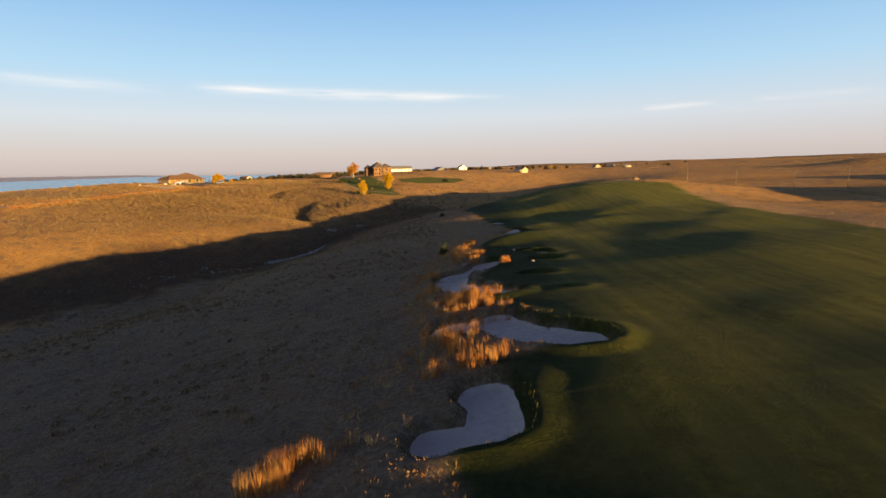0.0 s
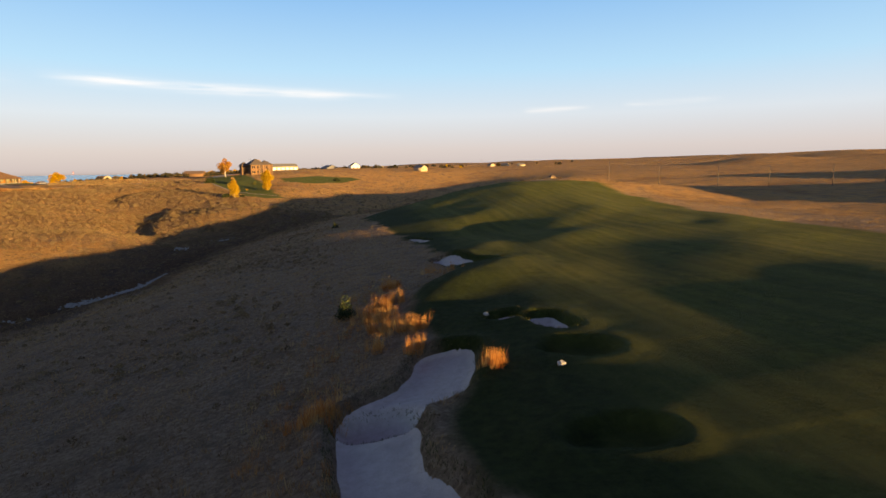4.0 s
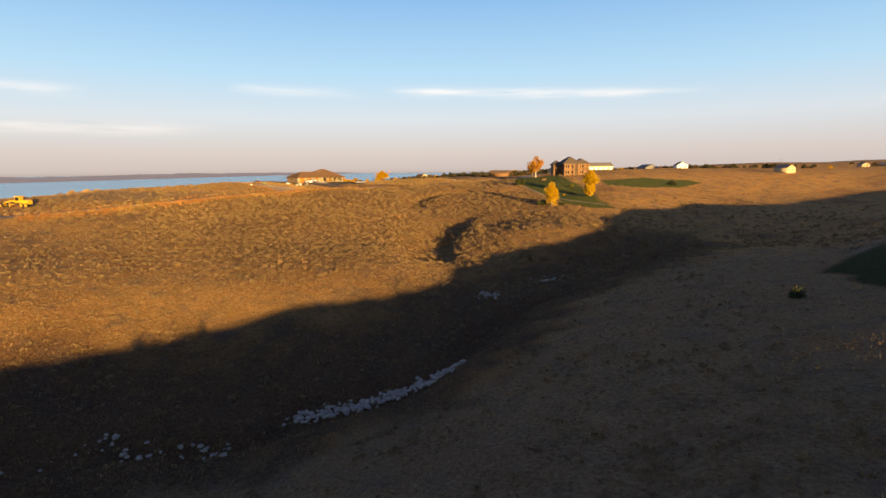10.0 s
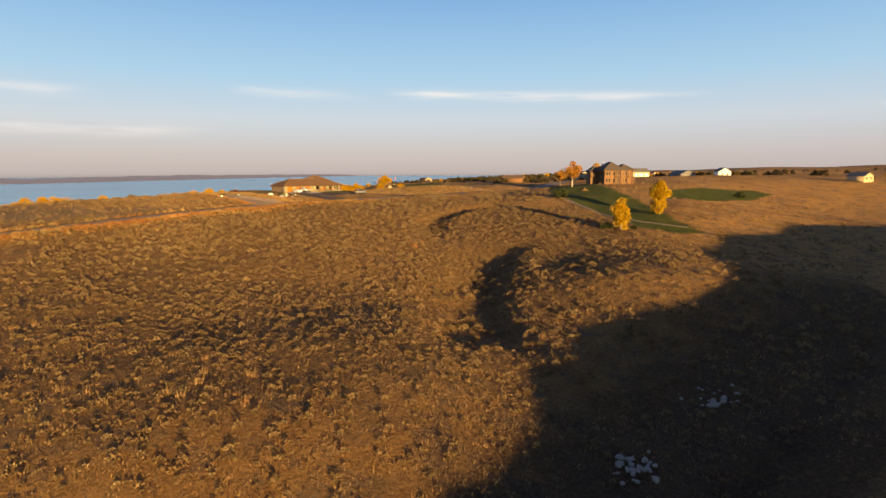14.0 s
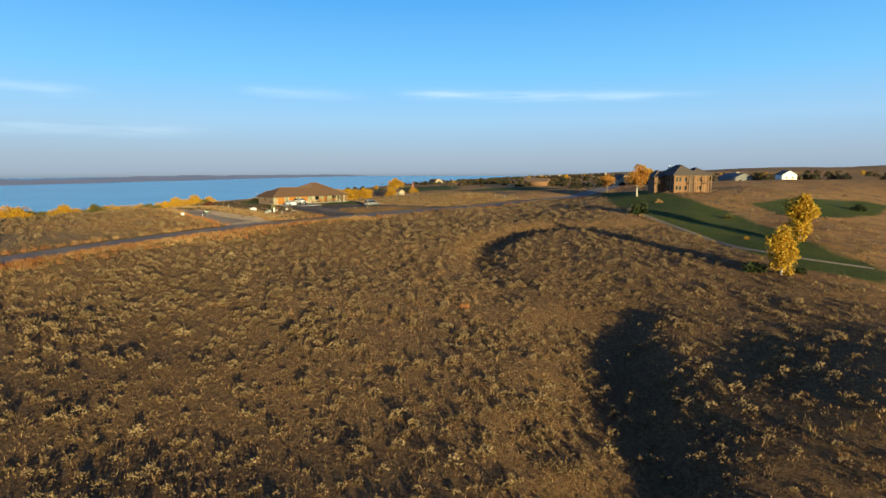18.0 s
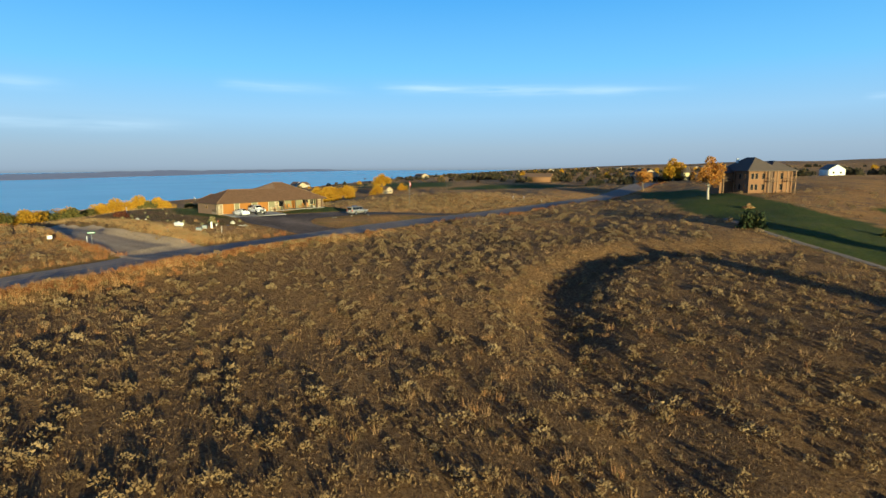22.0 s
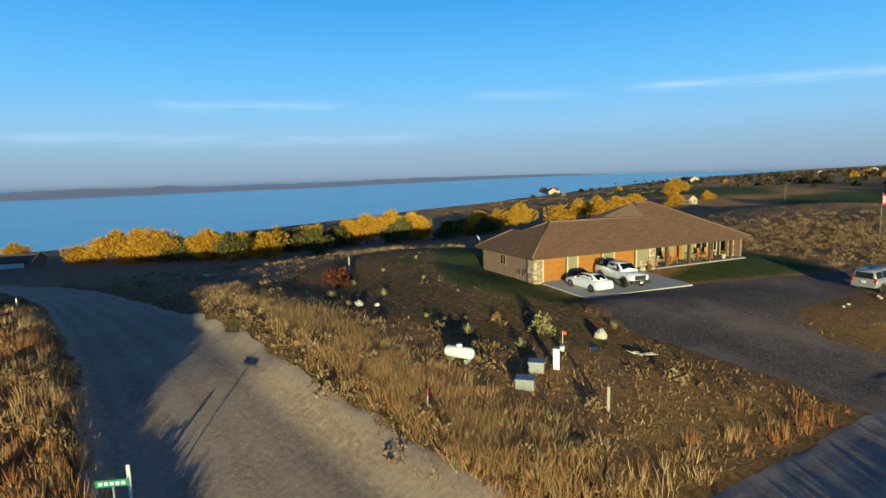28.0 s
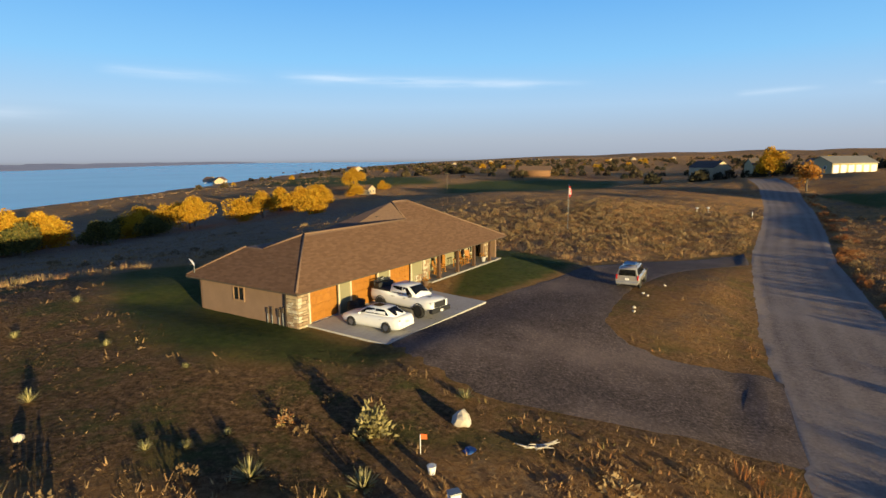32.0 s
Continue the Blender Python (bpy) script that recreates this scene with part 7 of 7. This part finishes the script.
# ---- trees ----
def tree(name, h, crown_r, seed, leaf, bark, label, category="tree", n=2600, base=0.18, shape="round", leaf_size=0.30):
    """Tapered trunk, limbs, and a crown of leaf sprays gathered in uneven clumps."""
    rnd = random.Random(seed)
    rng_ = np.random.default_rng(seed)
    t = thing(name, Matrix.Identity(4), label, category)
    bend = [(rnd.uniform(-0.15, 0.15) * k, rnd.uniform(-0.15, 0.15) * k, h * 0.78 * k / 4 - (0.3 if k == 0 else 0)) for k in range(5)]
    part("trunk", tube(bend, [h * 0.035, h * 0.028, h * 0.02, h * 0.012, h * 0.005], 8), bark, t)
    clump = []
    for k in range(9):
        a = 6.283 * k / 9 + rnd.uniform(-0.3, 0.3)
        z = h * rnd.uniform(base + 0.08, 0.75)
        reach = crown_r * rnd.uniform(0.5, 0.85) * (1.0 if shape == "round" else 0.75)
        p0 = Vector((0, 0, z * 0.8))
        p1 = p0 + Vector((math.cos(a) * reach * 0.6, math.sin(a) * reach * 0.6, h * 0.08))
        p2 = p0 + Vector((math.cos(a) * reach, math.sin(a) * reach, h * 0.18))
        part("limb", tube([p0, p1, p2], [h * 0.012, h * 0.008, h * 0.003], 5), bark, t)
        clump.append((p2, crown_r * rnd.uniform(0.34, 0.52)))
        clump.append((p1 + Vector((0, 0, h * 0.1)), crown_r * rnd.uniform(0.3, 0.45)))
    for k in range(7):
        a, q = rnd.uniform(0, 6.28), rnd.random()
        top = base + (1 - base) * (0.5 + 0.42 * q)
        clump.append((Vector((math.cos(a) * crown_r * 0.5 * (1 - q), math.sin(a) * crown_r * 0.5 * (1 - q), h * top)), crown_r * rnd.uniform(0.28, 0.42)))
    if shape == "tall":
        for k in range(16):
            a, q = rnd.uniform(0, 6.28), (k + 0.5) / 16
            off = crown_r * rnd.uniform(0.1, 0.45) * (1.1 - 0.6 * q)
            clump.append((Vector((math.cos(a) * off, math.sin(a) * off, h * (0.09 + 0.8 * q))), crown_r * rnd.uniform(0.3, 0.46) * (1.1 - 0.35 * q)))
    c = np.array([p[:] for p, _ in clump])
    r = np.array([q for _, q in clump])
    k = rng_.integers(0, len(c), n)
    d = rng_.normal(0, 1, (n, 3))
    d /= np.linalg.norm(d, axis=1)[:, None]
    p = c[k] + d * (r[k] * rng_.uniform(0.55, 1.05, n))[:, None]
    p[:, 2] = np.maximum(p[:, 2], h * base * 0.6)
    up = d + rng_.normal(0, 0.6, d.shape)
    up /= np.linalg.norm(up, axis=1)[:, None]
    sd = np.cross(up, rng_.normal(0, 1, d.shape))
    sd /= np.linalg.norm(sd, axis=1)[:, None] + 1e-6
    L = (leaf_size * rng_.uniform(0.6, 1.4, n))[:, None]
    v = np.stack([p - sd * L * 0.55, p + up * L * 0.7, p + sd * L * 0.55, p - up * L * 0.5], 1).reshape(-1, 3)
    me = mesh_np("crown", v, np.arange(n * 4).reshape(-1, 4), leaf, False)
    cr = new("crown", me)
    cr.parent = t
    return t


def plant(proto, x, y, s=1.0, turn=0.0, dz=0.0, wide=1.0):
    return copy_thing(proto, at(x, y, turn, dz) @ Matrix.Diagonal((s * wide, s * wide, s, 1)))


def place(proto, x, y, turn=0.0, s=1.0):
    proto.matrix_basis = at(x, y, turn) @ Matrix.Diagonal((s, s, s, 1))
    return proto


place(tree("aspen_tree", 9.8, 3.3, 41, M_ALEAF, M_PALE_BARK, "tall golden aspen beside the lodge path", n=9000, base=0.05, shape="tall"), -36.4, 318.5)
place(tree("aspen_tree", 7.4, 2.7, 42, M_ALEAF, M_PALE_BARK, "smaller golden aspen beside the lodge path", n=5000, base=0.05, shape="tall", leaf_size=0.26), -46, 286.6)
place(tree("cottonwood_tree", 10.5, 3.6, 43, M_OLEAF, M_PALE_BARK, "thinning amber tree by the lodge", n=4200, base=0.2), -68.5, 387)
place(tree("cottonwood_tree", 10.5, 5.6, 44, M_YLEAF, M_BARK, "large round golden tree by the far houses", n=4600, base=0.06, leaf_size=0.42), -67, 516)
place(tree("cottonwood_tree", 8, 3.4, 45, M_OLEAF, M_BARK, "round golden tree behind the lodge", n=1600, base=0.15, leaf_size=0.4), -82, 455)
yel = [place(tree("cottonwood_tree", 8.5, 4.2, 50 + k, M_YLEAF, M_BARK, "golden cottonwood in the shelter belt above the lake", n=6200, base=0.02, leaf_size=0.27), x, y) for k, (x, y) in enumerate(((-278, 455), (-262, 458), (-290, 402)))]
grn = [place(tree("cottonwood_tree", 8.0, 4.0, 55 + k, M_GLEAF, M_BARK, "olive-green cottonwood in the shelter belt above the lake", n=5600, base=0.02, leaf_size=0.28), x, y) for k, (x, y) in enumerate(((-272, 350), (-262, 398)))]
rnd = random.Random(9)
for x, y, k, s in ((-352, 338, 0, 0.75), (-340, 346, 1, 1.1), (-333, 350, 2, 1.2), (-326, 352, 0, 1.2), (-299, 357, 1, 1.0), (-289, 362, 2, 0.9), (-276, 362, 0, 0.9), (-313, 388, 1, 0.9), (-300, 386, 2, 0.85), (-283, 414, 1, 1.15), (-279, 420, 2, 1.1), (-257, 482, 0, 1.0), (-251, 486, 1, 1.05),
                   (-255, 510, 2, 1.1), (-247, 513, 0, 1.05), (-240, 517, 1, 0.95), (-222, 462, 2, 0.9), (-235, 548, 0, 0.75), (-268, 470, 1, 1.1), (-273, 462, 0, 1.0), (-246, 580, 1, 1.1), (-228, 572, 2, 0.6), (-262, 566, 0, 0.6), (-300, 408, 0, 1.0), (-380, 326, 1, 0.8), (-344, 342, 0, 0.9), (-320, 352, 1, 1.0), (-306, 362, 2, 0.95), (-296, 392, 0, 0.95), (-288, 407, 1, 1.1), (-270, 447, 2, 0.9), (-264, 436, 0, 0.8), (-283, 428, 1, 0.9)):
    plant(yel[k], x, y, s * 1.2, rnd.uniform(0, 360), -1.8, 1.15)
for x, y, s in ((-318, 356, 1.1), (-308, 358, 1.0), (-310, 372, 1.0), (-294, 380, 1.0), (-285, 392, 0.95), (-272, 405, 0.9), (-262, 420, 0.9), (-256, 432, 0.85), (-270, 438, 0.9), (-322, 364, 1.0), (-268, 372, 1.0), (-300, 372, 1.0)):
    plant(grn[rnd.randrange(2)], x, y, s * 1.15, rnd.uniform(0, 360), -1.8, 1.2)


# ---- lodge and other buildings ----
def hip_block(parent, w, d, h, x, y, wall, roof_m, rise, over=0.6, z=0.0, ridge=None):
    """A block with walls and a hip roof; the ridge runs along the longer side."""
    wl_ = part("wall", box(w, d, h + 0.6, x, y, z - 0.6), wall, parent)
    a, b = w / 2 + over, d / 2 + over
    if w >= d:
        r0, r1 = (x - (a - b), y), (x + (a - b), y)
    else:
        r0, r1 = (x, y - (b - a)), (x, y + (b - a))
    if abs(w - d) < 0.5:
        r0, r1 = (x - 0.4, y), (x + 0.4, y)
    c = [(x - a, y - b, z + h), (x + a, y - b, z + h), (x + a, y + b, z + h), (x - a, y + b, z + h)]
    p0, p1 = (*r0, z + h + rise), (*r1, z + h + rise)
    if w >= d or abs(w - d) < 0.5:
        faces = [[c[0], c[1], p1, p0], [c[1], c[2], p1], [c[2], c[3], p0, p1], [c[3], c[0], p0]]
    else:
        faces = [[c[0], c[1], p0], [c[1], c[2], p1, p0], [c[2], c[3], p1], [c[3], c[0], p0, p1]]
    rf = part("roof", roof_bm(faces, 0.2), roof_m, parent)
    return wl_, rf


lodge = thing("lodge", Matrix.Translation((-56.3, 403.8, float(on_sheet(-56.3, 403.8)))) @ Matrix.Rotation(radians(22), 4, "Z"), "two-storey ochre brick lodge with dark hip roofs and balconies", "house")
hip_block(lodge, 8.4, 12.5, 6.2, 4.2, 6.25, M_LODGE, M_LODGE_ROOF, 3.7, 0.9)
hip_block(lodge, 6.6, 9.0, 6.2, 9.9, 5.3, M_LODGE, M_LODGE_ROOF, 2.7, 0.9)
hip_block(lodge, 4.0, 6.0, 5.6, -1.9, 10.5, M_LODGE, M_LODGE_ROOF, 2.4, 0.7)
for zz in (0.9, 3.9):
    for x, y in ((1.0, 0), (2.2, 0), (4.2, 0), (8.6, 0.8), (10.0, 0.8)):
        window(lodge, x, y - 0.02, zz, 0.75, 1.5, "front", M_LODGE_TRIM, mullion=False)
    for y in (1.6, 4.0, 6.4):
        window(lodge, -0.02, y, zz, 0.9, 1.4, "left", M_LODGE_TRIM, mullion=False)
# dark panel proud of the wall, its colour giving the shade of a recess
part("recess_shade_panel", box(1.9, 0.3, 6.0, 6.2, -0.05, 0), M_TIMBER, lodge, "dark panel drawn for the shaded entrance recess")
for x, y, w in ((6.2, -0.6, 2.6), (12.0, 0.1, 2.6), (-2.0, 6.6, 3.4)):
    bal = part("balcony", box(w, 1.5, 0.16, x, y, 3.1, 0.02), M_TIMBER, lodge)
    part("rail", box(w, 0.06, 0.08, x, y - 0.7, 4.1), M_LODGE_TRIM, bal)
    for k in range(9):
        part("baluster", box(0.05, 0.05, 0.95, x - w / 2 + 0.1 + k * (w - 0.2) / 8, y - 0.7, 3.2), M_LODGE_TRIM, bal)
    for s in (-1, 1):
        part("post", box(0.22, 0.22, 6.4, x + s * (w / 2 - 0.1), y - 0.6, -0.4, 0.02), M_LODGE_TRIM, lodge)
part("chimney", box(0.6, 0.6, 1.3, 2.0, 9.0, 8.3, 0.02), M_WPAINT, lodge)


def gable_barn(x, y, turn, w, d, h, rise, wall, roof_m, label, name="barn", doors=0, dz=0.0):
    b = thing(name, at(x, y, turn, dz), label, "building")
    part("wall", extrude_profile([(-w / 2, -0.8), (w / 2, -0.8), (w / 2, h), (0, h + rise), (-w / 2, h)], d), wall, b)
    a = w / 2 + 0.35
    k = rise / (w / 2) * 0.35
    t = 0.14
    for s in (-1, 1):
        part("roof", roof_bm([[(0, -d / 2 - 0.4, h + rise + t), (s * a, -d / 2 - 0.4, h - k + t), (s * a, d / 2 + 0.4, h - k + t), (0, d / 2 + 0.4, h + rise + t)]], 0.12), roof_m, b)
    for i in range(doors):
        dr = part("door", box(0.06, d / doors * 0.72, h * 0.8, w / 2 + 0.02, -d / 2 + d * (i + 0.5) / doors, 0, 0.01), M_WPAINT, b)
        part("frame", box(0.04, d / doors * 0.8, 0.12, w / 2 + 0.04, -d / 2 + d * (i + 0.5) / doors, h * 0.8), M_FASCIA, dr)
    for i in (-1, 1):
        window(b, i * w * 0.22, -d / 2 - 0.02, h * 0.4, 0.9, 1.0, "front", M_WPAINT, mullion=False)
    return b


gable_barn(-47, 508, -64, 9, 21, 3.4, 2.2, M_YCLOTH, M_ROOF_GREY, "long pale storage barn with a row of doors", "storage_barn", 6)
gable_barn(11.4, 562, 15, 8, 8, 3.6, 2.4, M_WPAINT, M_ROOF_GREY, "white gabled shed lit by low sun", "shed", 1)
gable_barn(-12, 585, 15, 10, 26, 3.4, 2.4, M_ROOF_GREY, M_ROOF_GREY, "long dark grey farm building beside the white shed", "farm_building")
gable_barn(60, 470, 40, 7, 8, 2.6, 1.8, M_BUFF, M_ROOF_GREY, "small buff cabin on the plain", "cabin", 1)
hs = gable_barn(-79, 545, 25, 9, 14, 5.2, 2.6, M_BUFF, M_LODGE_ROOF, "two-storey buff house with a dark roof", "farmhouse", 1)
gable_barn(-62, 540, 100, 6, 8, 5.0, 2.4, M_YCLOTH, M_LODGE_ROOF, "pale gabled house wing beside the golden tree", "farmhouse")
gable_barn(-150, 655, 80, 9, 20, 3.6, 2.6, M_LODGE, M_SHINGLE, "long reddish farmhouse beside a green field", "farmhouse", 2)
gable_barn(-232, 552, 70, 6, 9, 2.6, 1.8, M_BUFF, M_SHINGLE, "small buff house among golden trees", "farmhouse", 1)
for x, y, t in ((-345, 306, -35), (-361, 322, -35)):
    gable_barn(x, y, t, 10, 15, 2.2, 1.9, M_STUCCO, M_LODGE_ROOF, "lakeside house with a dark roof below the knoll", "lake_house", 1)
for x, y, t in ((-548, 960, 40), (-560, 985, 10), (-590, 1010, 60), (-420, 1150, 20), (-440, 1180, 70)):
    gable_barn(x, y, t, 12, 18, 4.0, 4.0, M_BUFF, M_SHINGLE, "lakeshore house with a reddish roof", "lakeshore_house", 2)
wall_ = tagged(part("white_wall", box(16, 0.6, 2.2, 0, 0, -0.5), M_WPAINT), "white retaining wall on the lake bluff", "wall")
wall_.matrix_basis = at(-575, 975, 110)
for x, y, t in ((230, 880, 10), (255, 890, 50), (275, 870, 80), (-220, 1300, 0), (-140, 1320, 40), (-60, 1290, 80), (40, 1380, 0), (-300, 1400, 20), (-10, 1330, 30), (-100, 1360, 60), (90, 1300, 10)):
    gable_barn(x, y, t, 8, 11, 2.6, 2.2, M_BUFF, M_ROOF_GREY, "far buff farm building on the plain", "far_house", 1)

hut = thing("course_hut", at(95, 285, 20), "small brown hut at the end of the golf course", "hut")
part("wall", box(2.4, 2.4, 2.6, 0, 0, -0.2), M_BUFF, hut)
part("roof", box(3.0, 3.0, 0.9, 0, 0, 2.4, taper=0.25), M_SHINGLE, hut)
part("door", box(0.9, 0.05, 1.9, 0, -1.22, 0), M_TIMBER, hut)


def power_pole(x, y, h, turn):
    p = thing("power_pole", at(x, y, turn), "weathered wooden power pole on the plain", "pole", "power poles")
    part("pole", tube([(0, 0, -0.5), (0, 0, h)], [0.14, 0.09], 8), M_BARK, p)
    arm = part("crossarm", box(2.2, 0.12, 0.14, 0, 0.1, h - 0.7), M_BARK, p)
    for k in (-0.95, 0.0, 0.95):
        part("insulator", tube([(k, 0.1, h - 0.56), (k, 0.1, h - 0.38)], 0.05, 6), M_CONC, arm)


for k in range(9):
    power_pole(112 + 21 * k, 262 - 7 * k + 3 * (k % 2), 9.0, 70)
for k in range(5):
    power_pole(-20 + 55 * k, 640 - 10 * k, 8.5, 80)
for x, y in ((-193, 560), (-165, 700)):
    power_pole(x, y, 8.5, 20)

# cart path beside the lodge lawn
ribbon("cart_path", *sides([(-70, 352), (-65.4, 338.6), (-54.5, 319.4), (-48.3, 306.2), (-41.7, 300.2), (-35, 299.6), (-30, 299.5)], [0.75, 0.75], 90), M_PATH, "pale cart path along the lodge lawn", "path", 0.10, 4, 0.15)

# ---- far woods and wide scrub ----
rng = np.random.default_rng(90)
spots = []
for x, y, sx, sy, n in ((-150, 720, 110, 14, 60), (-40, 610, 40, 8, 26), (20, 600, 18, 5, 16), (-180, 800, 120, 30, 26), (-60, 900, 160, 40, 70), (-250, 1000, 120, 40, 60), (-100, 1250, 250, 50, 110), (-350, 1300, 120, 60, 60), (-75, 530, 16, 5, 14), (60, 620, 30, 4, 14), (-140, 655, 20, 6, 18), (-420, 1600, 200, 100, 80)):
    spots.append(np.stack([rng.normal(x, sx, n), rng.normal(y, sy, n)], -1))
spots = np.concatenate(spots)
spots = spots[np.max([soft_in(spots[:, 0], spots[:, 1], f, 8) for f in FIELDS], axis=0) < 0.3]
sizes = rng.uniform(1.8, 4.0, len(spots))
clumps("far_trees", spots, sizes, 150, 0.34, rng.uniform(0, 0.7, len(spots)), M_FAR_TREE, "dark far shelter belts on the plain", "woods", 91, 1.25)
M_FAR_BRUSH = random_material("far_brush_leaf", [(0.0, (0.13, 0.065, 0.028)), (0.6, (0.23, 0.12, 0.045)), (1.0, (0.32, 0.18, 0.06))], 0.9, 0.1)
rust = np.stack([rng.normal(-90, 160, 130), rng.normal(1150, 200, 130)], -1)
clumps("far_brush", rust, rng.uniform(0.8, 1.7, 130), 70, 0.36, rng.uniform(0, 0.8, 130), M_FAR_BRUSH, "russet brush along the far shore fields", "woods", 95, 1.1)
gold = np.stack([rng.normal(-120, 170, 26), rng.normal(950, 220, 26)], -1)
clumps("far_golden_trees", gold, rng.uniform(2.0, 4.2, 26), 150, 0.34, rng.uniform(0, 1, 26), M_YLEAF, "golden far trees on the plain", "woods", 92, 1.2)
brush = np.stack([rng.normal(-138, 18, 3600), rng.normal(390, 17, 3600)], -1)
brush = brush[(wild(brush[:, 0], brush[:, 1]) > 0.5) & (road_dist(brush[:, 0], brush[:, 1]) > 1)]
tall = np.random.default_rng(97)
blades("golden_bank_grass", brush[900:], tall.uniform(0.25, 0.6, len(brush) - 900), 0.7, 22, 0.03, np.clip(tall.normal(0.68, 0.14, len(brush) - 900), 0, 1), M_TUFT, "pale golden grass on the rise behind the driveway", "grass", 98, 0.3)
brush = brush[:900]
clumps("golden_brush", brush, 0.2 + 0.5 * rng.uniform(0, 1, len(brush)) ** 2, 60, 0.3, np.clip(rng.normal(0.7, 0.2, len(brush)), 0, 1), M_SAGE, "golden brush on the rise behind the driveway", "brush", 96, 0.9)
n = 170000
xy = np.stack([rng.uniform(-300, 330, n), rng.uniform(60, 720, n)], -1)
d = line_dist(xy[:, 0], xy[:, 1], FLIGHT)[0]
xy = xy[(d > 36) & (rng.uniform(0, 1, n) < np.exp(-(d - 36) / 170))]
xy = xy[wild(xy[:, 0], xy[:, 1]) > 0.5]
blades("far_grass", xy, rng.uniform(0.16, 0.42, len(xy)), 0.6, 6, 0.055, np.clip(rng.normal(0.45, 0.2, len(xy)), 0, 0.9), M_TUFT, "wide dry grass of the far prairie", "grass", 93, 0.5)
n = 30000
xy = np.stack([rng.uniform(-450, 2200, n), rng.uniform(150, 2600, n)], -1)
xy = xy[(np.hypot(xy[:, 0] - 40, xy[:, 1] - 400) > 420) & (xy[:, 0] > np.interp(xy[:, 1], [p[1] for p in SHORE], [p[0] for p in SHORE]) + 30)]
blades("distant_grass", xy, rng.uniform(0.35, 0.8, len(xy)), 3.2, 5, 0.6, np.clip(rng.normal(0.62, 0.16, len(xy)), 0, 0.9), M_TUFT, "rough dry grass of the distant plain", "grass", 94)
